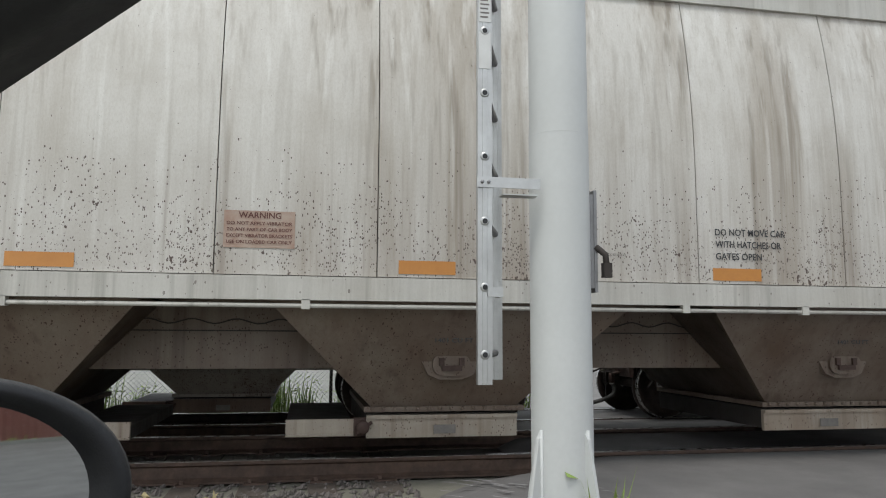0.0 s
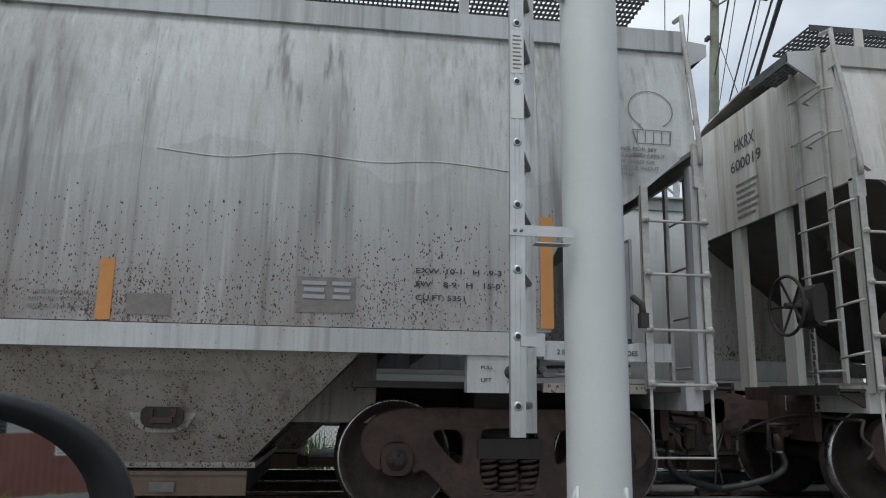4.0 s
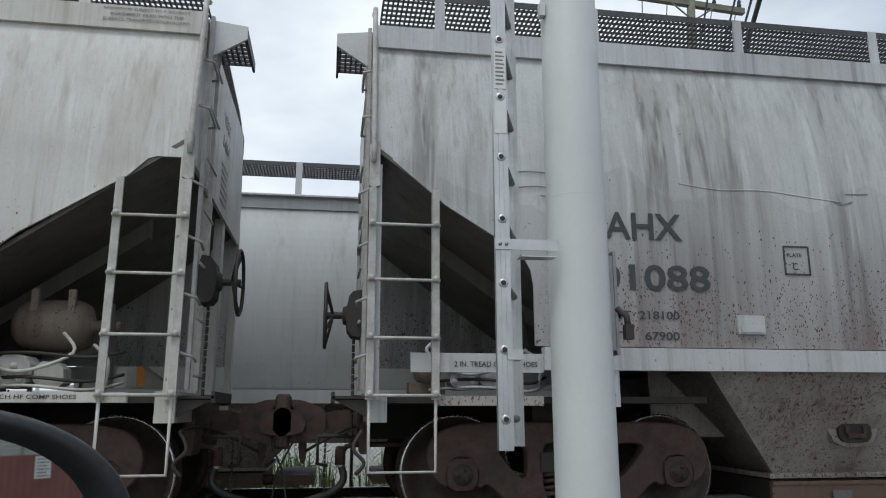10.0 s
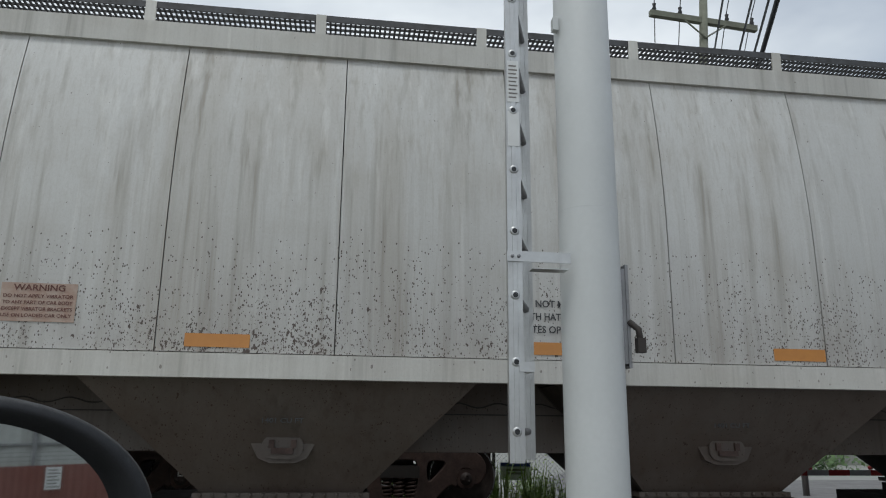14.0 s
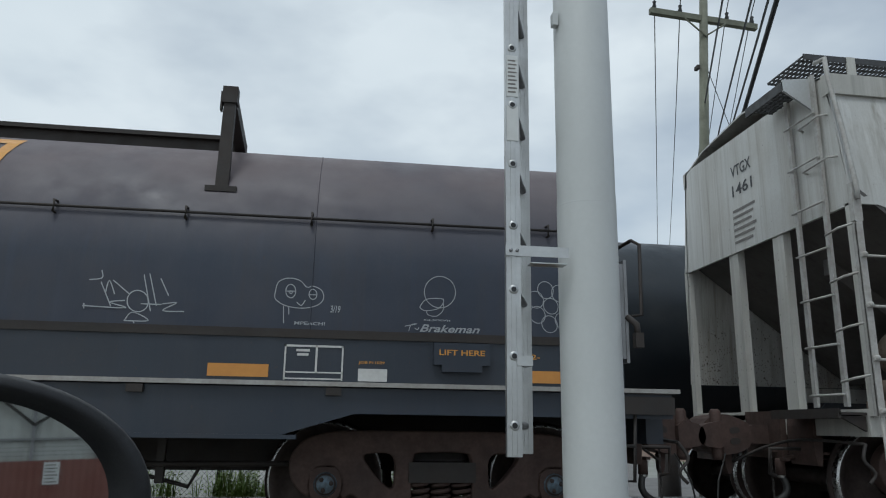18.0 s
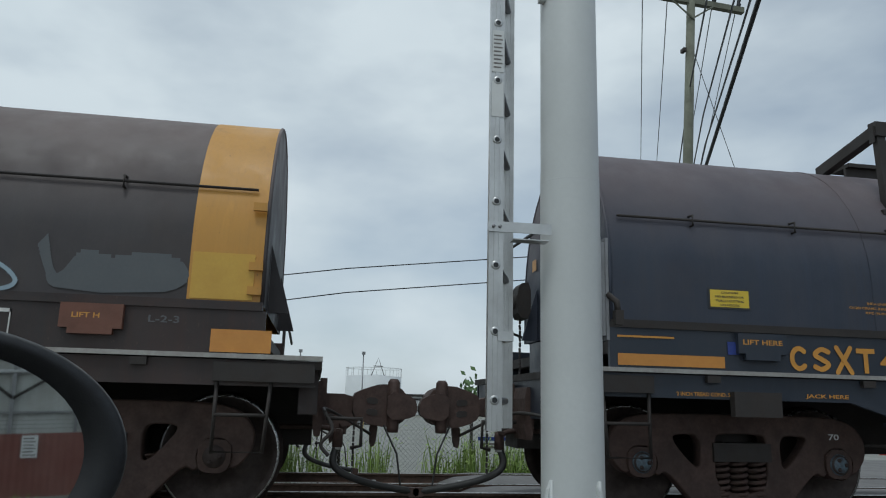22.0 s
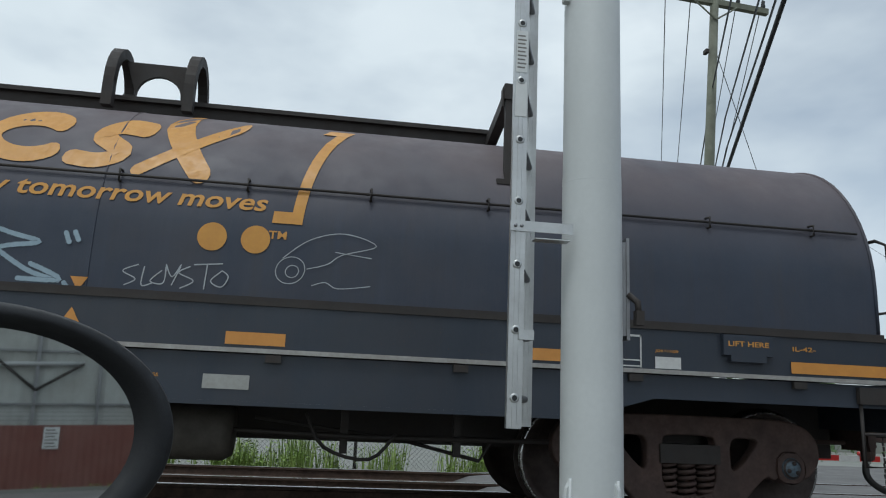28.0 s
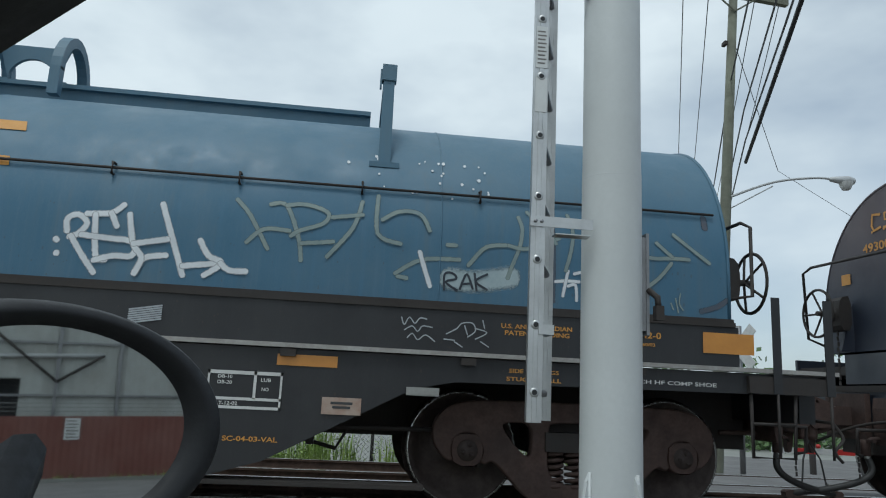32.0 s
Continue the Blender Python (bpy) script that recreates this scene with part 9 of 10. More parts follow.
def tank_wagon(x, half):
    car = thing("tank_wagon", "long black tank wagon with white stencils on the far track", "railway wagon", "wagons of the far train")
    r, zc = 1.5, 2.52
    sh = Shape()
    prof = [(0.0, -9.0)] + [(r * math.sin(math.pi / 2 * k / 8), -9.0 + 0.4 * (1 - math.cos(math.pi / 2 * k / 8))) for k in range(1, 9)]
    prof += [(q, -h) for q, h in reversed(prof)]
    sh.lathe(prof[::-1], 48, axis="x", centre=(0, 0, zc))
    part("tank", sh, TANK, car)
    part("manway", Shape().lathe([(0.0, 0.42), (0.36, 0.42), (0.4, 0.36), (0.4, -0.2)], 20, axis="z", centre=(-0.65, 0, zc + r)), TANK, car)
    part("valve_box", Shape().lathe([(0.0, 0.36), (0.2, 0.36), (0.22, 0.3), (0.22, -0.2)], 16, axis="z", centre=(0.1, 0, zc + r)), TANK, car)
    grating(car, -2.1, -0.4, -1.25, -0.6, zc + 1.12)
    for a, c in ((-2.05, -1.7), (-1.15, -0.65)):
        part("platform_rail", Shape().tube(curvy([(a, -1.25, zc + 1.1), (a, -1.25, zc + 1.9), (a + 0.06, -1.25, zc + 2.03), (c - 0.06, -1.25, zc + 2.03), (c, -1.25, zc + 1.9), (c, -1.25, zc + 1.1)], 4), 0.02, 6), DARK, car)
        part("platform_rail", Shape().tube([(a, -1.25, zc + 1.6), (a, -0.6, zc + 1.6)], 0.018, 6), DARK, car)
    ladder(car, -1.67, -1.23, 1.0, zc + 1.2, [1.1 + 0.33 * k for k in range(8)], -1.62, DARK, stirrup=False)
    part("stub_sill", Shape().box(-half, -half + 3.2, -0.25, 0.25, 0.65, 0.95).box(half - 3.2, half, -0.25, 0.25, 0.65, 0.95), IRON, car)
    for s in (-1, 1):
        e = s * half
        part("saddle", Shape().prism([(e - s * 1.2, 0.7), (e - s * 2.9, 0.7), (e - s * 2.6, 1.3), (e - s * 1.5, 1.3)][::-s], -1.0, 1.0), TANK, car)
        part("end_sill", Shape().box(*sorted((e - s * 0.1, e - s * 0.25)), -1.45, 1.45, 0.8, 1.05), IRON, car)
        part("end_handrail", Shape().tube(curvy([(e - s * 0.2, -1.5, 0.9), (e - s * 0.2, -1.5, 1.9), (e - s * 0.2, -1.3, 2.1), (e - s * 0.2, 0, 2.1), (e - s * 0.2, 1.4, 2.0)], 4), 0.02, 6), DARK, car)
        coupler(car, e, s)
        truck(car, s * 7.75, 1)

    def at(px, z, lift=0.008):
        return (px, -math.sqrt(max(0.0, (r + lift) ** 2 - (z - zc) ** 2)), z)
    lettering(car, "CBTX", -7.85, -6.97, 1.99, 2.2, PALE, place=at)
    lettering(car, "721080", -6.64, -5.61, 1.99, 2.25, PALE, place=at)
    for k, (a, c) in enumerate((("LD LMT", "3000 KG"), ("LT WT", "6700 KG"))):
        lettering(car, a, -7.87, -7.4, 1.8 - 0.16 * k, 1.86 - 0.16 * k, PALE, place=at)
        lettering(car, c, -6.65, -6.17, 1.8 - 0.16 * k, 1.86 - 0.16 * k, PALE, place=at)
        panel(car, "faded_writing", -7.3, -6.75, 1.81 - 0.16 * k, 1.85 - 0.16 * k, PALE, place=at)
    for a in (-5.4, 8.4):
        panel(car, "reflector_strip", a, a + 0.15, 1.85, 2.55, ORANGE, place=at)
    for k in range(4):
        a, z, w = -5.2, 1.97, 0.32
        panel(car, "plate_border", *((a, a + w) if k < 2 else ((a, a + 0.02) if k == 2 else (a + w - 0.02, a + w))), *((z, z + 0.02) if k == 0 else ((z + w, z + w + 0.02) if k == 1 else (z, z + w))), PALE, place=at)
    lettering(car, "PLATE", a + 0.07, a + 0.29, z + 0.24, z + 0.3, PALE, place=at)
    lettering(car, "C", a + 0.13, a + 0.23, z + 0.06, z + 0.18, PALE, place=at)
    lettering(car, "AAR ST-470", 6.30, 7.15, 2.02, 2.15, PALE, place=at)
    lettering(car, "AAR211A100W1", 7.90, 8.35, 2.58, 2.63, PALE, place=at)
    for k in range(8):
        panel(car, "table_line", 7.21, 8.37, 1.95 + 0.082 * k, 1.958 + 0.082 * k, PALE, place=at)
    for dx in (0.0, 0.53, 0.78, 0.98, 1.16):
        panel(car, "table_line", 7.21 + dx, 7.22 + dx, 1.95, 2.53, PALE, place=at)
    for k in range(6):
        if k != 3:
            panel(car, "faded_writing", 7.24, 7.68, 1.98 + 0.082 * k, 2.0 + 0.082 * k, PALE, place=at)
            panel(car, "faded_writing", 7.78, 8.33, 1.98 + 0.082 * k, 2.0 + 0.082 * k, PALE, place=at)
    part("placard_holder", Shape().prism([(7.50, 1.1), (7.75, 1.35), (7.50, 1.6), (7.25, 1.35)], -1.6, -1.57), TANK, car)
    far_wagons.append((car, x))


tank_wagon(40.85, 9.55)

# ---- ground, tracks, road ----
ys = [-300, -30, -2, 3.2, 4.6, 5.4, 8.6, 9.3, 10.0, 12.4, 12.9, 13.6, 40, 120, 900]
zs = [-0.3, -0.3, -0.28, -0.26, -0.2, -0.19, -0.19, -0.3, -0.38, -0.38, -0.5, -0.52, -0.55, -0.6, -0.8]
sh = Shape()
xs = [-900, -200, -60, -30, -20, -14, -10, -7, -5, -3, -1, 0, 1, 2, 4, 7, 12, 25, 60, 200, 900]
for y, z in zip(ys, zs):
    for x in xs:
        sh.v.append((x, y, z + 0.02 * noise.noise((x * 0.7, y * 0.7, 0)) * (abs(x) < 30)))
m = len(xs)
for i in range(len(ys) - 1):
    for j in range(m - 1):
        sh.f.append((i * m + j, i * m + j + 1, (i + 1) * m + j + 1, (i + 1) * m + j))
        sh.s.append(True)
solid("ground", sh, GROUND, "dusty gravel ground with patches of dirt", kind="structure")

# the road over the crossing
sh = Shape()
ry = [-12, -2, 2.0, 4.2, 4.8, 5.4, 6.0, 6.6, 8.6, 9.4, 10.2, 12.4, 13.2, 14.5, 40]
rz = [-0.22, -0.2, -0.17, -0.1, -0.06, -0.03, -0.03, -0.05, -0.05, -0.15, -0.215, -0.215, -0.38, -0.46, -0.5]
cols = [0, 0.25, 0.6, 1.5, 3, 6, 10, 20, 30]
for y, z in zip(ry, rz):
    edge = 0.72 + 1.3 * max(0, min(1, (y - 5.2) / 0.8)) + 0.12 * noise.noise((y * 2.1, 3, 0)) + max(0, (y - 13)) * 0.45
    for k, c in enumerate(cols):
        sh.v.append((edge + c, y, z - (0.12 if k == 0 else 0.03 if k == 1 else 0) + 0.008 * noise.noise((c * 2, y * 2, 1))))
m = len(cols)
for i in range(len(ry) - 1):
    for j in range(m - 1):
        sh.f.append((i * m + j, i * m + j + 1, (i + 1) * m + j + 1, (i + 1) * m + j))
        sh.s.append(True)
solid("road", sh, ASPHALT, "worn grey asphalt road over the level crossing", kind="structure")
sh = Shape()
random.seed(5)
for k in range(46):
    x, y = 0.95 + 1.1 * random.random(), 4.35 + 1.0 * random.random()
    a, l = 0.9 + 0.25 * random.random(), 0.06 + 0.18 * random.random()
    z = -0.17 + (y - 2.0) * 0.0345 + 0.03
    p, q = Vector((x, y, z)), Vector((x + l * math.cos(a), y - l * math.sin(a) * 0.5, z))
    w = Vector((0.006, 0.006, 0))
    sh.face([p - w, q - w, q + w, p + w])
solid("road_scuffs", sh, CHALKED, "pale scratches on the asphalt", kind="stuff")

# yard beyond the fence, side street
sh = Shape()
sh.face([(-80, 14.2, -0.5), (5.5, 14.2, -0.5), (9, 22, -0.5), (30, 75, -0.52), (-80, 75, -0.52)])
solid("yard", sh, YARD, "pale concrete yard behind the fence", kind="structure")
sh = Shape()
sh.face([(6.4, 14.6, -0.47), (60, 14.6, -0.47), (60, 22, -0.47), (30, 30, -0.47), (110, 230, -0.5), (102, 230, -0.5), (9.4, 22, -0.47)])
solid("side_street", sh, YARD, "pale dusty street beyond the crossing", kind="structure")


def rail_profile(y, z):
    return [(y - 0.07, z - 0.17), (y + 0.07, z - 0.17), (y + 0.07, z - 0.155), (y + 0.012, z - 0.13), (y + 0.012, z - 0.045), (y + 0.036, z - 0.03), (y + 0.036, z - 0.004), (y - 0.036, z - 0.004), (y - 0.036, z - 0.03), (y - 0.012, z - 0.045), (y - 0.012, z - 0.13), (y - 0.07, z - 0.155)]


def track(name, yc, z0, label):
    tr = thing(name, label, "railway track", kind="structure")
    for y in (yc - 0.752, yc + 0.752):
        sh = Shape()
        prof = rail_profile(y, z0)
        n = len(prof)
        sh.v += [(-150, a, b) for a, b in prof] + [(150, a, b) for a, b in prof]
        sh.f += [(k, (k + 1) % n, n + (k + 1) % n, n + k) for k in range(n)]
        sh.s += [False] * n
        part("rail", sh, RAIL, tr)
        part("rail_head", Shape().box(-150, 150, y - 0.033, y + 0.033, z0 - 0.004, z0), RAIL_TOP, tr, "polished running surface")
    tie = Shape().box(-0.11, 0.11, -1.3, 1.3, -0.32, -0.17).mesh("tie", WOOD)
    plate = Shape().box(-0.09, 0.09, -0.16, 0.16, -0.172, -0.155).box(-0.06, -0.03, -0.12, -0.09, -0.155, -0.13).box(0.03, 0.06, 0.09, 0.12, -0.155, -0.13).mesh("tie_plate", RAIL)
    for k in range(46):
        x = 0.7 - 0.51 * k
        part("tie", tie, WOOD, tr, at=pose(x, yc, z0, 0, 0, random.uniform(-1, 1)))
        if x > -8:
            for y in (-0.752, 0.752):
                part("tie_plate", plate, RAIL, tr, at=pose(x, yc + y, z0))
    return tr


random.seed(3)
track("railway_track_near", YC, 0.0, "near railway track on timber ties, rusty rails with polished heads")
track("railway_track_far", YF, ZF, "far railway track on timber ties")
sh = Shape()
for k in range(5200):
    x, y = random.uniform(-9, 0.9), random.choice((random.uniform(4.3, 8.9), random.uniform(4.8, 6.4)))
    s = random.uniform(0.018, 0.04)
    z = -0.19 + s * 0.3 - 0.06 * max(0, 5.0 - y)
    i = len(sh.v)
    sh.v += [(x + s * random.uniform(0.6, 1.2), y, z), (x, y + s * random.uniform(0.6, 1.2), z), (x - s * random.uniform(0.6, 1.2), y, z), (x, y - s * random.uniform(0.6, 1.2), z), (x + 0.3 * s, y - 0.2 * s, z + s * random.uniform(0.5, 1.0))]
    sh.f += [(i, i + 1, i + 4), (i + 1, i + 2, i + 4), (i + 2, i + 3, i + 4), (i + 3, i, i + 4)]
    sh.s += [False] * 4
solid("ballast", sh, BALLAST, "grey-brown crushed stone ballast between the rails", kind="stuff")


# ---- weeds ----
def blades(sh, x, y, z, h, n, spread):
    for k in range(n):
        a, l = random.uniform(0, 6.28), h * random.uniform(0.45, 1.0)
        bx, by = x + random.gauss(0, spread), y + random.gauss(0, spread * 0.6)
        w = random.uniform(0.005, 0.013)
        dx, dy = math.cos(a) * l * 0.25, math.sin(a) * l * 0.25
        mid = (bx + dx * 0.4, by + dy * 0.4, z + l * 0.6)
        ux, uy = -math.sin(a) * w, math.cos(a) * w
        sh.face([(bx - ux, by - uy, z), (bx + ux, by + uy, z), (mid[0] + ux, mid[1] + uy, mid[2]), (mid[0] - ux, mid[1] - uy, mid[2])])
        sh.face([(mid[0] - ux, mid[1] - uy, mid[2]), (mid[0] + ux, mid[1] + uy, mid[2]), (bx + dx, by + dy, z + l)])
        for q in range(3):
            b, t = random.uniform(0, 6.28), random.uniform(0.3, 0.95)
            cx, cy, cz = bx + dx * t, by + dy * t, z + l * t
            e = random.uniform(0.03, 0.08)
            sh.face([(cx, cy, cz), (cx + e * math.cos(b), cy + e * math.sin(b), cz + e * 0.5), (cx + e * math.cos(b + 0.5), cy + e * math.sin(b + 0.5), cz + e * 0.2)])


random.seed(11)
sh = Shape()
for k in range(150):
    x = random.uniform(-16, 5.5)
    if noise.noise((x * 0.9, 4.0, 0)) > -0.12:
        blades(sh, x, random.uniform(12.7, 13.9), -0.5, random.uniform(0.35, 1.15), 30, 0.14)
solid("weeds", sh, LEAF, "tall green weeds growing along the fence", kind="stuff")
sh = Shape()
for x, y, z, h in ((1.42, 3.3, -0.1, 0.5), (1.5, 3.22, -0.1, 0.42)):
    blades(sh, x, y, z, h, 9, 0.05)
solid("pole_weed", sh, LEAF, "small green weed at the foot of the pole", "plant")
sh = Shape()
for k in range(5):
    blades(sh, random.uniform(-3, 0.3), random.uniform(5.0, 5.9), -0.18, 0.13, 3, 0.02)
solid("dry_grass", sh, plain("dry_grass_stalk", (0.36, 0.3, 0.16), 0.8, 0.0, (0.2, 0.18, 0.09), 4.0, 0.6, 0.0), "dry grass stalks beside the rail", kind="stuff")

# ---- chain-link fence ----
fence = thing("chain_link_fence", "low grey chain-link fence with steel posts behind the tracks", "fence")
sh = Shape()
fy, z0, z1, x0, x1 = 13.35, -0.5, 0.95, -26, 5.2
h = z1 - z0
step = 0.085
for k in range(int((x1 - x0 + h) / step)):
    a = x0 - h + k * step
    for s in (1, -1):
        p, q = ((a, z0), (a + h, z1)) if s > 0 else ((a, z1), (a + h, z0))
        lo, hi = max(p[0], x0), min(q[0], x1)
        if hi <= lo:
            continue
        za, zb = p[1] + s * (lo - p[0]), p[1] + s * (hi - p[0])
        sh.face([(lo, fy, za - 0.004), (hi, fy, zb - 0.004), (hi, fy, zb + 0.004), (lo, fy, za + 0.004)])
part("mesh", sh, WIRE, fence, "diamond wire mesh")
for z in (z1, z0 + 0.12):
    part("fence_rail", Shape().tube([(x0, fy + 0.03, z), (x1, fy + 0.03, z)], 0.02, 6), DARK, fence)
post = Shape().tube([(0, 0, z0 - 0.05), (0, 0, z1 + 0.04)], 0.03, 8).mesh("fence_post", DARK)
for k in range(14):
    part("fence_post", post, DARK, fence, at=pose(x1 - 2.35 * k, fy + 0.05, 0))

sign = thing("fence_sign", "white and blue printed sign wired to the fence", "sign")
part("board", Shape().box(2.95, 3.5, 13.31, 13.32, 0.03, 0.33), PAPER, sign)
part("blue_band", Shape().box(2.955, 3.495, 13.306, 13.31, 0.26, 0.325), BLUE_MARK, sign, "blue top band")
bars(sign, 3.05, 3.4, 0.1, 0.22, 2, INK_FAINT, 13.305)

# ---- signal mast with ladder ----
mast = thing("signal_mast", "thick pale grey painted steel mast with foot gussets beside the crossing", "mast", at=pose(1.24, 3.42, 0))
sh = Shape()
sh.lathe([(0.146, -0.25), (0.146, 1.98), (0.144, 2.03), (0.138, 8.0), (0.0, 8.0)], 48, axis="z")
part("shaft", sh, POLE, mast)
part("weld_seam", Shape().lathe([(0.1462, 1.958), (0.147, 1.962), (0.1462, 1.966)], 48, axis="z"), POLE, mast)
part("base_plate", Shape().lathe([(0.0, -0.21), (0.33, -0.21), (0.33, -0.25)], 32, axis="z"), POLE, mast)
for k in range(4):
    a = radians(18 + 90 * k)
    g = Shape()
    g.prism([(0.14, -0.21), (0.3, -0.21), (0.165, 0.52), (0.14, 0.56)], -0.009, 0.009)
    part("gusset", g, POLE, mast, at=pose(0, 0, 0, 0, 0, math.degrees(a) + 10))
    part("gusset_weld", Shape().tube([(0.15, 0.01, -0.2), (0.15, 0.01, 0.56)], 0.009, 6), POLE, mast, at=pose(0, 0, 0, 0, 0, math.degrees(a) + 10))
part("mast_bolt", Shape().box(-0.17, -0.14, -0.06, -0.02, 2.93, 3.0), POLE, mast)
part("lamp_bracket", Shape().box(0.135, 0.165, -0.03, 0.03, 1.22, 1.68).box(0.165, 0.18, -0.035, 0.035, 1.2, 1.7), ALU_DARK, mast, "upright steel handle plate")
part("padlock", Shape().tube([(0.175, -0.03, 1.42), (0.21, -0.06, 1.38), (0.215, -0.06, 1.32)], 0.016, 7).box(0.195, 0.235, -0.08, -0.04, 1.27, 1.34), DARK, mast)

lad = thing("ladder", "aluminium ladder with hollow rungs clamped to the mast", "ladder", at=pose(0, 3.3, 0))
lx = 0.80
DX = 0.155                              # the ladder stands askew, its second rail behind and beside the first
for ox, dy in ((0.0, 0.0), (DX, 0.40)):
    a = lx + ox
    prof = [(a, dy - 0.012), (a + 0.022, dy - 0.012), (a + 0.024, dy - 0.015), (a + 0.044, dy - 0.015), (a + 0.046, dy - 0.012), (a + 0.068, dy - 0.012), (a + 0.068, dy + 0.02), (a + 0.062, dy + 0.02), (a + 0.062, dy - 0.006), (a + 0.006, dy - 0.006), (a + 0.006, dy + 0.02), (a, dy + 0.02)]
    sh = Shape()
    n = len(prof)
    sh.v += [(x, y, 0.77) for x, y in prof] + [(x, y, 5.6) for x, y in prof]
    sh.f += [(k, (k + 1) % n, n + (k + 1) % n, n + k) for k in range(n)] + [tuple(range(n - 1, -1, -1))]
    sh.s += [False] * (n + 1)
    part("ladder_rail", sh, ALU, lad)
for k in range(16):
    z = 0.903 + 0.3048 * k
    part("rung", Shape().tube([(lx + 0.034, -0.006, z), (lx + 0.034 + DX, 0.40, z)], 0.018, 12), ALU_DARK, lad)
    # Flat black disc over the rung's end, for the shade inside the hollow.
    part("rung_hole", Shape().lathe([(0.0, -0.0172), (0.0125, -0.0172)], 12, centre=(lx + 0.034, 0, z)), CABLE, lad)
    part("rung_plug", Shape().lathe([(0.0125, -0.0168), (0.021, -0.0168), (0.022, -0.012)], 14, centre=(lx + 0.034, 0, z)), ALU, lad)
part("mast_clamp", Shape().box(lx - 0.005, lx + 0.30, -0.02, -0.014, 1.67, 1.72).box(lx + 0.12, lx + 0.29, -0.014, 0.06, 1.64, 1.645), ALU, lad, "flat metal bracket from ladder to mast")
for k in (0.02, 0.05):
    part("clamp_bolt", Shape().lathe([(0.0, -0.028), (0.008, -0.028), (0.009, -0.018)], 8, centre=(lx + k, 0, 1.695)), ALU_DARK, lad)
part("lower_clamp", Shape().box(lx + 0.045, lx + 0.115, -0.022, -0.012, 1.165, 1.21).box(lx + 0.108, lx + 0.118, -0.02, 0.1, 1.165, 1.21), ALU, lad)
part("rating_label", Shape().box(lx + 0.006, lx + 0.062, -0.0165, -0.0125, 2.47, 2.69), PAPER, lad, "printed rating label")
for k in range(9):
    panel(lad, "faded_writing", lx + 0.012, lx + 0.05 + 0.006 * (k % 2), 2.49 + 0.021 * k, 2.498 + 0.021 * k, INK_FAINT, -0.0172)
part("rating_label", Shape().box(lx + 0.006, lx + 0.062, -0.0165, -0.0125, 2.24, 2.42), PAPER, lad, "plain white sticker")

# ---- utility poles, wires, street lamp ----
road_way = Vector((0.41, 0.912, 0)).normalized()
base = Vector((7.05, 13.75, -0.5))
tops = []
for k in range(6):
    p = base + road_way * (46 * k) + Vector((0.6 * (k % 2), 0, 0))
    up = thing("utility_pole", "tall green-grey timber utility pole with a crossarm", "utility pole", "utility poles along the street", at=Matrix.Translation(p) @ pose(0, 0, 0, 0, 3.8 if k == 0 else 0.5, 0))
    part("shaft", Shape().lathe([(0.135, -0.3), (0.11, 5), (0.085, 11.4), (0.0, 11.4)], 14, axis="z"), POLE_WOOD, up)
    arm = Shape().box(-1.25, 1.25, -0.06, 0.06, 10.2, 10.33)
    arm.tube([(-0.5, -0.07, 10.2), (0, -0.1, 9.8)], 0.02, 5).tube([(0.5, -0.07, 10.2), (0, -0.1, 9.8)], 0.02, 5)
    part("crossarm", arm, POLE_WOOD, up)
    for dx in (-1.15, -0.55, 0.55, 1.15):
        part("insulator", Shape().lathe([(0.02, 10.33), (0.05, 10.39), (0.03, 10.45), (0.045, 10.51), (0.0, 10.55)], 8, axis="z", centre=(dx, 0, 0)), CABLE, up)
    part("pole_box", Shape().box(-0.2, -0.13, -0.1, 0.05, 9.0, 9.08), DARK, up)
    if k:
        part("crossarm", Shape().box(-1.1, 1.1, -0.06, 0.06, 8.6, 8.72), POLE_WOOD, up)
    tops.append(p + Vector((0.7 if k == 0 else 0.0, 0, 0)))
wires = thing("overhead_wires", "thin dark overhead wires strung from pole to pole", "wires")
for k in range(-1, 5):
    for dx, z in ((-1.15, 10.53), (-0.55, 10.53), (0.55, 10.53), (1.15, 10.53), (-0.14, 8.2), (0.14, 7.6), (0.14, 6.9)):
        a = (tops[k] if k >= 0 else tops[0] - road_way * 46) + Vector((dx, 0, z))
        b = tops[k + 1] + Vector((dx, 0, z))
        part("wire", Shape().tube([a.lerp(b, t / 8) - Vector((0, 0, 3.2 * (t / 8) * (1 - t / 8))) for t in range(9)], 0.011 if z > 9 else 0.016, 4), CABLE, wires)
part("wire", Shape().tube([Vector((7.85, 13.7, 5.9)).lerp(Vector((1.55, -2.0, 7.4)), t / 10) - Vector((0, 0, 0.1 * (t / 10) * (1 - t / 10))) for t in range(11)], 0.035, 6), CABLE, wires, "thick black service cable")
part("wire", Shape().tube([(7.75, 13.8, 8.6), (10, 16, 6.6), (20, 22, 5.4), (40, 30, 6)], 0.008, 4), CABLE, wires)
for za, zb in ((8.4, 12.0), (6.1, 10.0)):
    part("wire", Shape().tube([(-40, 60, za - 2.6), (-18, 60, za), (2, 60, zb - 0.4), (30, 60, zb + 3)], 0.045, 4), CABLE, wires)
lamp = thing("street_lamp", "grey street lamp on a curved arm fixed to the utility pole", "street lamp")
part("arm", Shape().tube(curvy([(7.42, 13.7, 5.1), (8.4, 13.65, 5.5), (9.3, 13.6, 5.66), (9.75, 13.6, 5.66)], 5), 0.025, 6).tube([(7.42, 13.7, 4.85), (8.4, 13.65, 5.42)], 0.015, 5), PIPE, lamp)
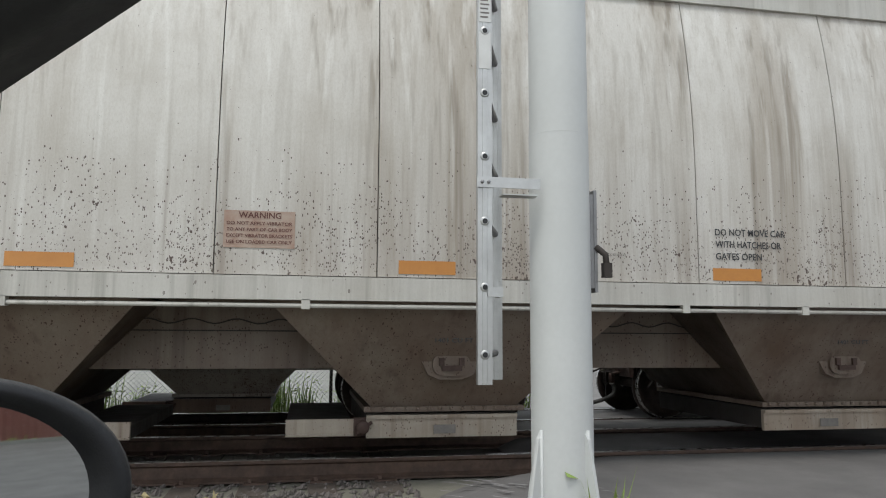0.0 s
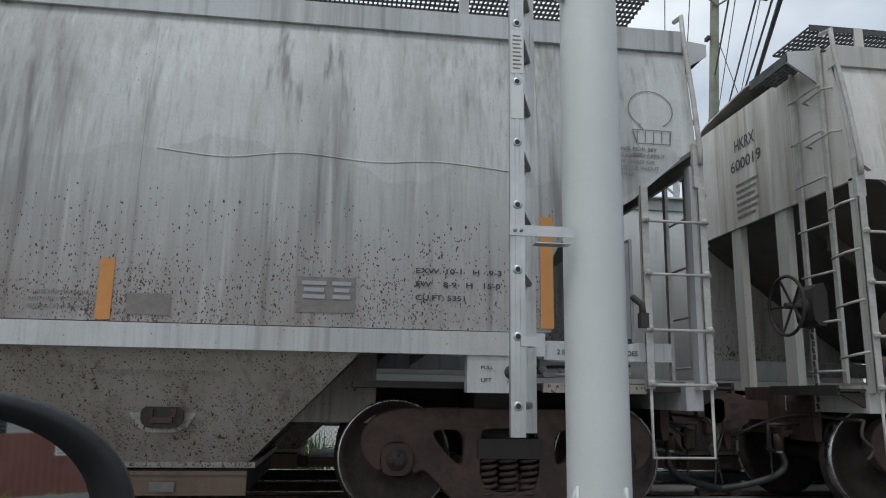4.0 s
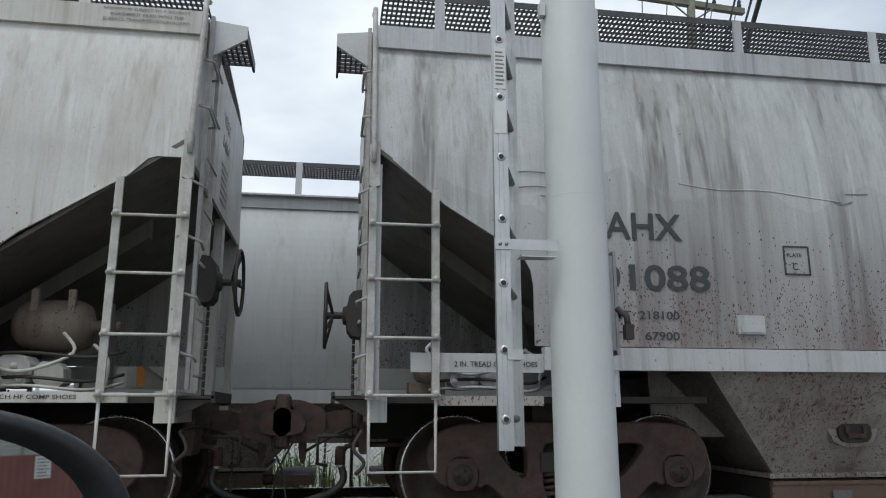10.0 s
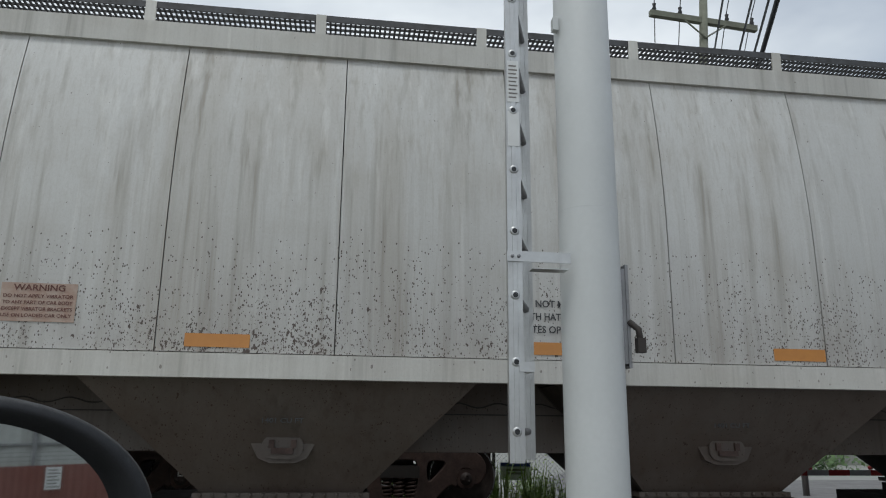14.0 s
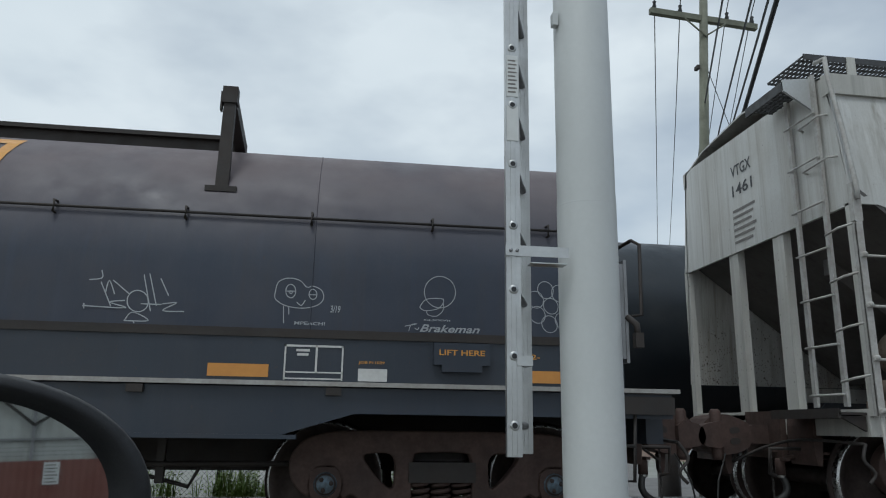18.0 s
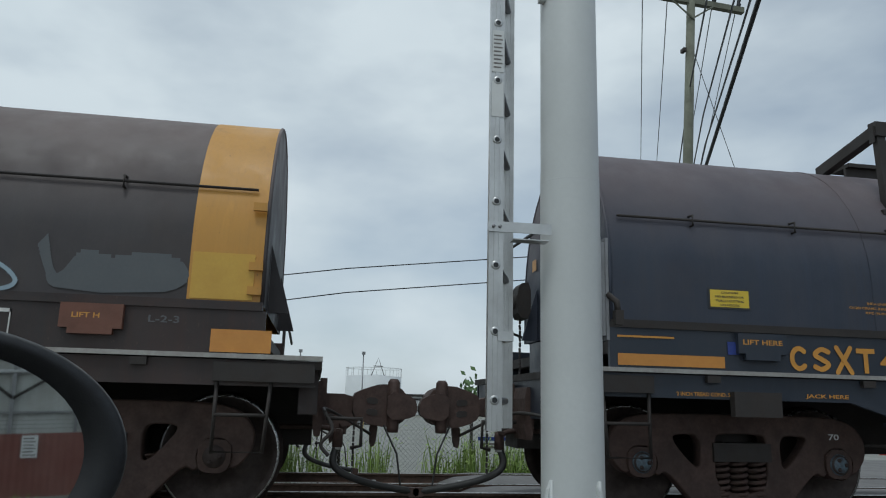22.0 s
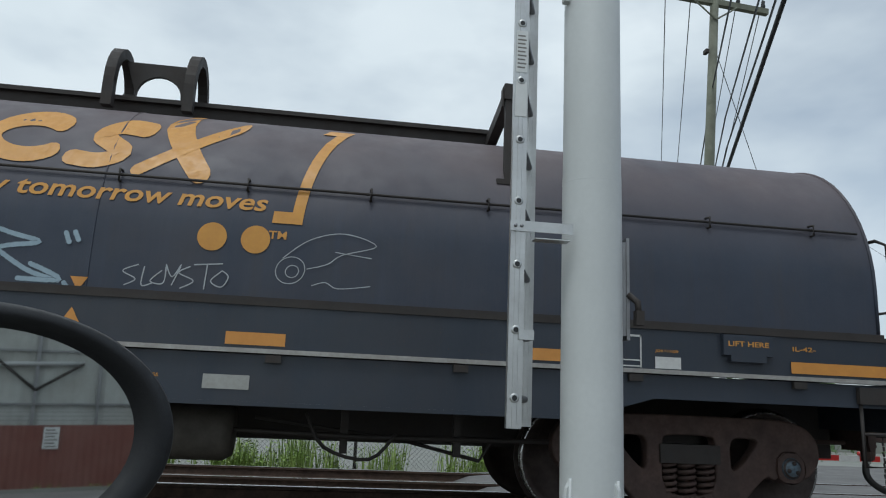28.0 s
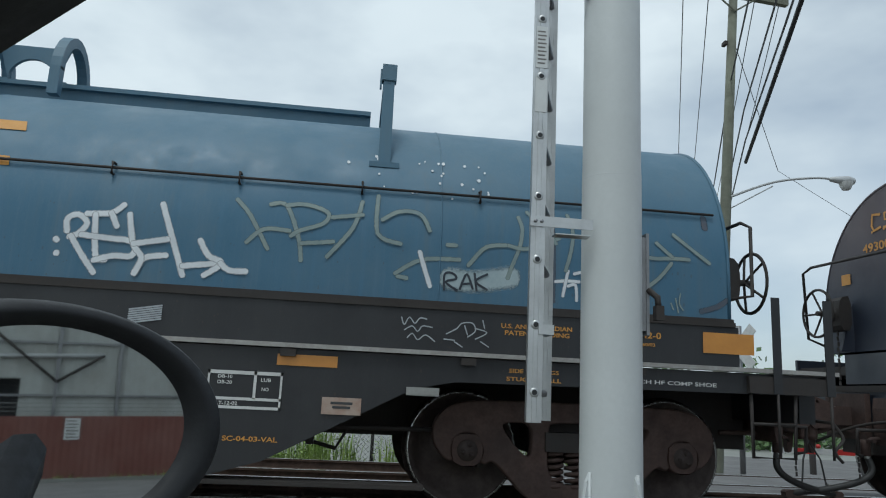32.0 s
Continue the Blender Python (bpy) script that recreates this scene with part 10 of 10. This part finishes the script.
part("head", Shape().lathe([(0.0, -0.3), (0.05, -0.26), (0.08, -0.05), (0.1, 0.14), (0.07, 0.26), (0.0, 0.3)], 14, axis="x", centre=(9.92, 13.6, 5.66)), PIPE, lamp)
part("lens", Shape().lathe([(0.0, -0.12), (0.08, -0.1), (0.13, 0.0), (0.14, 0.06)], 14, axis="z", centre=(10.0, 13.6, 5.56)), PALE, lamp)

# ---- crossing gate, sign and small things across the tracks ----
gate = thing("crossing_gate", "lowered crossing gate arm striped red and white", "barrier")
for k in range(9):
    part("arm_stripe", Shape().box(7.7 + 0.42 * k, 8.12 + 0.42 * k, 12.88, 12.91, 0.14, 0.24), RED if k % 2 else PALE, gate)
part("gate_post", Shape().tube([(11.6, 12.9, -0.4), (11.6, 12.9, 1.0)], 0.07, 8), ALU_DARK, gate)
for gx in (8.6, 9.8):
    part("gate_lamp", Shape().lathe([(0.0, -0.03), (0.035, -0.02), (0.04, 0.03)], 10, centre=(gx, 12.87, 0.28)), RED, gate)
xb = thing("crossbuck_sign", "white crossed-boards railway sign seen edge-on", "sign", at=pose(7.1, 12.9, 0, 0, 0, -72))
part("post", Shape().tube([(0, 0.05, -0.5), (0, 0.05, 2.4)], 0.05, 8), ALU_DARK, xb)
for a in (45, -45):
    part("board", Shape().box(-0.5, 0.5, -0.012 if a > 0 else 0.014, 0.0 if a > 0 else 0.026, -0.1, 0.1), PALE, xb, at=pose(0, 0, 2.0, 0, a, 0))
for px, py, hgt in ((6.9, 14.6, 1.2), (10.4, 15.8, 1.0)):
    solid("bollard", Shape().lathe([(0.0, hgt - 0.5), (0.07, hgt - 0.52), (0.07, -0.52)], 10, axis="z", centre=(px, py, 0)), DARK, "dark steel post beside the street", "post")
solid("timber_post", Shape().lathe([(0.0, 0.95), (0.2, 0.93), (0.22, -0.52)], 12, axis="z", centre=(6.45, 14.0, 0)), DARK, "thick dark tarred timber post", "post")
shed = thing("brick_building", "low tan brick building across the street", "building")
part("wall", Shape().box(15, 15.3, 30.0, 52, -0.5, 1.7).box(15, 60, 30, 30.3, -0.5, 1.7), BRICK, shed)
part("plinth", Shape().box(14.97, 60, 29.94, 30.0, -0.5, 0.15), YARD, shed)
part("roof", Shape().box(14.9, 60.1, 29.9, 52, 1.7, 1.82), DARK, shed)
for k in range(6):
    w = part("window", Shape().box(18 + 5 * k, 20 + 5 * k, 29.93, 29.99, 0.6, 1.3), DARK, shed)
    part("sill", Shape().box(17.9 + 5 * k, 20.1 + 5 * k, 29.88, 30.0, 0.5, 0.6), YARD, w)
# hedge of many leaves
random.seed(21)
sh = Shape()
for k in range(2600):
    p = Vector((random.gauss(15.5, 1.3), random.gauss(25, 0.7), -0.5 + abs(random.gauss(0, 0.75))))
    d = Vector((random.gauss(0, 1), random.gauss(0, 1), random.gauss(0, 1))).normalized() * 0.1
    e = d.orthogonal().normalized() * 0.07
    sh.face([p - d, p + e, p + d, p - e])
solid("hedge", sh, LEAF_DARK, "dark green shrubs by the building", kind="stuff")
sh = Shape()
for k in range(9000):
    x = random.uniform(30, 160)
    p = Vector((x, 150 + random.gauss(0, 4), -0.6 + abs(random.gauss(0, 2.6)) * (1.2 + math.sin(x * 0.31))))
    d = Vector((random.gauss(0, 1), random.gauss(0, 1), random.gauss(0, 1))).normalized() * 0.8
    e = d.orthogonal().normalized() * 0.6
    sh.face([p - d, p + e, p + d, p - e])
solid("far_trees", sh, LEAF_DARK, "distant line of green trees", kind="stuff")
van = thing("parked_car", "small grey car parked along the street", "car", at=pose(21, 42, -0.5, 0, 0, 66))
body = Shape()
body.prism([(-2.1, 0.3), (2.1, 0.3), (2.15, 0.75), (1.2, 0.9), (0.7, 1.4), (-1.3, 1.42), (-2.0, 0.95)], -0.85, 0.85)
part("body", body, PIPE, van)
part("window", Shape().prism([(1.05, 0.92), (0.62, 1.34), (-1.2, 1.36), (-1.7, 0.95)], -0.86, 0.86), CABLE, van)
for wx in (-1.3, 1.3):
    for wy in (-0.8, 0.8):
        part("wheel", Shape().lathe([(0.0, -0.1), (0.2, -0.1), (0.31, -0.08), (0.31, 0.08), (0.2, 0.1), (0.0, 0.1)], 16, centre=(wx, wy, 0.31)), RUBBER, van)

# ---- industrial yard ----
random.seed(31)
for k, (x, y, w, hgt, mt, lb) in enumerate(((-7.5, 30, 2.4, 1.5, PIPE, "pale grey"), (-4.2, 30.5, 2.0, 1.7, ALU_DARK, "dull grey"), (-1.5, 30, 2.6, 1.3, TANK_WHITE, "white"), (-12, 31, 3.0, 1.6, PIPE, "pale grey"), (2.6, 31, 2.2, 1.5, ALU_DARK, "dull grey"), (-16.5, 30, 3.0, 1.5, TANK_WHITE, "white"))):
    b = thing("storage_crate", lb + " ribbed storage crate standing in the yard", "crate", "crates in the yard", at=pose(x, y + 16, -0.5))
    part("body", Shape().box(-w / 2, w / 2, 0, 1.6, 0.1, hgt), mt, b)
    for q in range(int(w / 0.3)):
        part("rib", Shape().box(-w / 2 + 0.1 + 0.3 * q, -w / 2 + 0.16 + 0.3 * q, -0.05, 0.0, 0.1, hgt), ALU_DARK, b)
    part("skid", Shape().box(-w / 2, w / 2, 0.1, 0.3, 0, 0.1), DARK, b)
for x, y in ((-5.4, 40), (-5.0, 40.2), (-10.8, 40)):
    solid("orange_barrel", Shape().lathe([(0.0, 1.0), (0.22, 1.0), (0.25, 0.7), (0.28, 0.35), (0.3, 0.0)], 14, axis="z", centre=(x, y, -0.5)), SAFETY, "orange plastic traffic barrel in the yard", "barrel", "orange barrels")
for k in range(5):
    solid("yellow_bollard", Shape().lathe([(0.0, 1.1), (0.07, 1.1), (0.08, 0.0)], 10, axis="z", centre=(-12 + 3.6 * k, 38, -0.5)), SAFETY_YELLOW, "yellow steel bollard in the yard", "bollard", "yellow bollards")
for cx, cy, r, hgt in ((7.0, 93, 3.45, 4.5), (-12, 78, 6, 3.0)):
    tk = thing("storage_tank", "wide low white storage tank with a railing on its roof", "tank", "storage tanks", at=pose(cx, cy, -0.5))
    part("shell", Shape().lathe([(0.0, hgt + 0.3), (r, hgt), (r, 0)], 48, axis="z"), TANK_WHITE, tk)
    part("railing", Shape().tube([(r * math.cos(a * math.pi / 18), r * math.sin(a * math.pi / 18), hgt + 1.0) for a in range(36)], 0.03, 4, closed=True), PIPE, tk)
    for a in range(18):
        part("railing_post", Shape().tube([(r * math.cos(a * math.pi / 9), r * math.sin(a * math.pi / 9), hgt), (r * math.cos(a * math.pi / 9), r * math.sin(a * math.pi / 9), hgt + 1.0)], 0.025, 4), PIPE, tk)
    part("roof_frame", Shape().tube([(-0.5, -r + 1, hgt), (0.3, -r + 1, hgt + 2.2), (1.1, -r + 1, hgt)], 0.05, 4).tube([(-0.3, -r + 1, hgt + 1.2), (0.9, -r + 1, hgt + 1.2)], 0.05, 4), DARK, tk)
depot = thing("warehouse", "low grey warehouse with a dark flat roof beyond the yard", "building", at=pose(15.5, 96, -0.5))
part("wall", Shape().box(-6, 6, -3, 3, 0, 2.2), TANK_WHITE, depot)
part("roof", Shape().box(-6.3, 6.3, -3.3, 3.3, 2.2, 2.5), DARK, depot)
rack = thing("pipe_rack", "pale pipes on a steel rack across the yard", "pipe rack")
for k in range(7):
    part("pipe", Shape().tube([(-60, 58 + 0.3 * (k % 3), 1.1 + 0.42 * k), (-8.5 - 0.6 * k, 58 + 0.3 * (k % 3), 1.1 + 0.42 * k)], 0.11, 8), PIPE, rack)
for k in range(9):
    part("stanchion", Shape().box(-58 + 6.2 * k, -57.8 + 6.2 * k, 57.8, 58, -0.5, 4.2), PIPE, rack)
    part("rack_beam", Shape().box(-58 + 6.2 * k, -57.8 + 6.2 * k, 57.6, 59, 3.0, 3.15), PIPE, rack)
part("walkway_rail", Shape().tube([(-20, 58, 4.0), (-6, 58, 3.9)], 0.04, 4).tube([(-20, 58, 3.5), (-6, 58, 3.4)], 0.04, 4), PIPE, rack)
for k in range(5):
    lx2 = -18 + 5.5 * k
    solid("yard_light", Shape().tube([(lx2, 66, -0.5), (lx2, 66, 5.0)], 0.05, 6).box(lx2 - 0.15, lx2 + 0.15, 65.8, 66.2, 5.0, 5.25), ALU_DARK, "small lamp on a thin pole in the yard", "lamp", "yard lights")

# ---- workshop behind the road, which the wing mirror shows ----
M0 = Vector((-0.2865, 0.8, 0.838))
MN = Vector((0.6452, -0.7629, 0.0422)).normalized()
AWAY = Vector((0.88, -0.47, 0)).normalized()
SIDE = Vector((-AWAY.y, AWAY.x, 0))
SHOP = Matrix(((SIDE.x, AWAY.x, 0, 0), (SIDE.y, AWAY.y, 0, 0), (0, 0, 1, 0), (0, 0, 0, 1)))
shop = thing("workshop", "white corrugated workshop wall with a dark doorway and steel braces", "building", at=SHOP)
for a, c, z0, z1 in ((-14, -1.9, -0.3, 7.5), (-1.9, -1.1, 2.85, 7.5), (-1.1, 16, -0.3, 7.5)):
    sh = Shape()
    n = int((c - a) / 0.15)
    for k in range(n):
        xa, xb2 = a + (c - a) * k / n, a + (c - a) * (k + 1) / n
        ya, yb = 25.0 + 0.02 * (k % 2), 25.0 + 0.02 * ((k + 1) % 2)
        sh.hexa([(xa, ya, z0), (xb2, yb, z0), (xb2, yb + 0.1, z0), (xa, ya + 0.1, z0)], [(xa, ya, z1), (xb2, yb, z1), (xb2, yb + 0.1, z1), (xa, ya + 0.1, z1)])
    part("wall_sheet", sh, CORRUGATED, shop)
# Black sheet behind the opening, in place of the unlit inside.
part("doorway_shade", Shape().box(-1.9, -1.1, 25.6, 25.7, -0.3, 2.9), CABLE, shop)
part("roof", Shape().box(-14, 16, 25, 38, 7.5, 7.6), DARK, shop)
part("wall_pipe", Shape().tube([(-8, 24.9, 3.35), (1.2, 24.9, 3.6)], 0.07, 8), PIPE, shop)
for px in (-6.2, -3.1, -0.1, 1.7, 4.6, 7.6):
    part("wall_post", Shape().box(px - 0.05, px + 0.05, 24.86, 24.98, -0.3, 7.5), ALU_DARK, shop)
for z in (2.3, 3.95, 5.6):
    part("wall_girt", Shape().box(-14, 16, 24.9, 24.97, z, z + 0.06), ALU_DARK, shop)
part("diagonal_brace", Shape().tube([(1.7, 24.85, 4.4), (4.6, 24.85, 2.5)], 0.045, 6).tube([(-6.2, 24.85, 2.6), (-3.1, 24.85, 4.4)], 0.045, 6), DARK, shop)
part("diagonal_brace", Shape().tube([(-2.2, 24.85, 4.5), (-0.1, 24.85, 2.75)], 0.045, 6).tube([(-0.1, 24.85, 2.75), (1.2, 24.85, 3.6)], 0.045, 6), DARK, shop)
rf = thing("rusty_sheet_fence", "rust-red corrugated sheet fence with a white notice", "fence", at=SHOP)
for k in range(26):
    sh = Shape()
    a = -10 + 0.8 * k
    for q in range(8):
        xa, xb2 = a + 0.1 * q, a + 0.1 * (q + 1)
        ya, yb = 23.9 + 0.025 * (q % 2), 23.9 + 0.025 * ((q + 1) % 2)
        sh.hexa([(xa, ya, -0.28), (xb2 - 0.001, yb, -0.28), (xb2 - 0.001, yb + 0.02, -0.28), (xa, ya + 0.02, -0.28)], [(xa, ya, 1.66), (xb2 - 0.001, yb, 1.66), (xb2 - 0.001, yb + 0.02, 1.66), (xa, ya + 0.02, 1.66)])
    part("fence_sheet", sh, RUST_SHEET, rf)
for k in range(3):
    part("barbed_wire", Shape().tube([(-10, 23.9, 1.8 + 0.12 * k), (11, 23.9, 1.8 + 0.12 * k)], 0.008, 4), WIRE, rf)
part("notice", Shape().box(0.28, 0.70, 23.86, 23.88, 0.97, 1.6), PAPER, rf, "white printed notice")
for k in range(6):
    panel(rf, "faded_writing", 0.33, 0.65 - 0.05 * (k % 2), 1.02 + 0.095 * k, 1.06 + 0.095 * k, INK_FAINT, 23.855)
solid("roadside_kerb", Shape().box(-12, 12, 23.2, 23.4, -0.3, -0.12), YARD, "low pale concrete kerb by the fence", "kerb", at=SHOP)
random.seed(41)
sh = Shape()
for k in range(26):
    blades(sh, random.uniform(-4, 5), random.uniform(23.3, 23.8), -0.28, random.uniform(0.15, 0.45), 12, 0.12)
solid("fence_weeds", sh, LEAF, "green weeds at the foot of the sheet fence", kind="stuff", at=SHOP)

# ---- the car that the camera is held in ----
mirror = thing("parked_car", "front door of a dark parked car with black wing mirror", "car")
AX = Vector((0, 0, 1)).cross(MN).normalized()
AY = MN.cross(AX)


def rim(k, n, a, b, cu, cv, out):
    t = 2 * math.pi * k / n
    return M0 + AX * (cu + a * math.cos(t)) + AY * (cv + b * math.sin(t)) + MN * out


sh = Shape()
n = 64
rings = [(0.148, 0.1, -0.016, -0.02, 0.002), (0.158, 0.107, -0.016, -0.02, 0.008), (0.172, 0.114, -0.017, -0.021, 0.020), (0.192, 0.124, -0.018, -0.022, 0.016), (0.204, 0.13, -0.02, -0.022, 0.0), (0.206, 0.131, -0.02, -0.022, -0.02), (0.19, 0.12, -0.02, -0.022, -0.07), (0.13, 0.08, -0.02, -0.022, -0.11), (0.001, 0.001, -0.02, -0.022, -0.12)]
for a, b, cu, cv, o in rings:
    sh.v += [tuple(rim(k, n, a, b, cu, cv, o)) for k in range(n)]
for q in range(len(rings) - 1):
    for k in range(n):
        sh.f.append((q * n + k, q * n + (k + 1) % n, (q + 1) * n + (k + 1) % n, (q + 1) * n + k))
        sh.s.append(True)
part("mirror_housing", sh, RUBBER, mirror, "black plastic wing mirror housing")
sh = Shape()
sh.face([rim(k, n, 0.155, 0.105, -0.016, -0.02, 0.004) for k in range(n)])
part("mirror_glass", sh, GLASS, mirror, "flat silvered mirror glass")
sh = Shape()
low, high = Vector((-0.040, 0.233, 1.040)), Vector((-0.002, 0.223, 1.066))
d = high - low
edge = [tuple(low + d * k) for k in (-9, -6, -4, -2, 0, 1, 3, 6, 9)]
edge = [(-0.66, 0.43, 0.5), (-0.5, 0.37, 0.68)] + edge
for ax, ay, az in edge:
    sh.v += [(ax, ay, az), (ax, ay - 0.03, az), (ax - 0.05, ay - 0.02, az + 0.085), (ax - 0.05, ay + 0.01, az + 0.085)]
for k in range(len(edge) - 1):
    sh.f += [(4 * k + q, 4 * k + (q + 1) % 4, 4 * k + 4 + (q + 1) % 4, 4 * k + 4 + q) for q in range(4)]
    sh.s += [True] * 4
part("window_pillar", sh, RUBBER, mirror, "black slanted windscreen pillar")
door = Shape()
door.hexa([(-1.0, 0.38, -0.1), (0.45, 0.38, -0.1), (0.45, 0.46, -0.1), (-1.0, 0.46, -0.1)], [(-0.95, 0.4, 0.52), (0.45, 0.4, 0.52), (0.45, 0.44, 0.52), (-0.95, 0.44, 0.52)])
part("door_panel", door, CAR_BODY, mirror)
arm = M0 - MN * 0.06
part("mirror_arm", Shape().tube([tuple(arm), (arm.x * 0.9, (arm.y + 0.42) / 2, (arm.z + 0.5) / 2), (-0.6, 0.42, 0.48)], 0.03, 10), RUBBER, mirror)
part("tyre", Shape().lathe([(0.2, -0.09), (0.27, -0.1), (0.3, -0.07), (0.3, 0.07), (0.27, 0.1), (0.2, 0.09)][::-1], 28, centre=(-0.75, 0.3, 0.08)), RUBBER, mirror)


# ---- motion ----
def motions():
    for car, x in wagons:
        walk(car, [(t, pose(x + s, YC, 0)) for t, s in ROLLED])
    for car, x in far_wagons:
        walk(car, [(t, pose(x - 2.3 * t, YF, ZF)) for t in (0.0, 16.0, 32.0)])
    steps = [0.2 * k for k in range(161)]
    near = np.interp(steps, [r[0] for r in ROLLED], [r[1] for r in ROLLED])
    for w, x, train in turning:
        walk(w, [(t, pose(x, 0, R_WHEEL, 0, math.degrees((near[k] if train == 0 else -2.3 * t) / R_WHEEL), 0)) for k, t in enumerate(steps)])


motions()
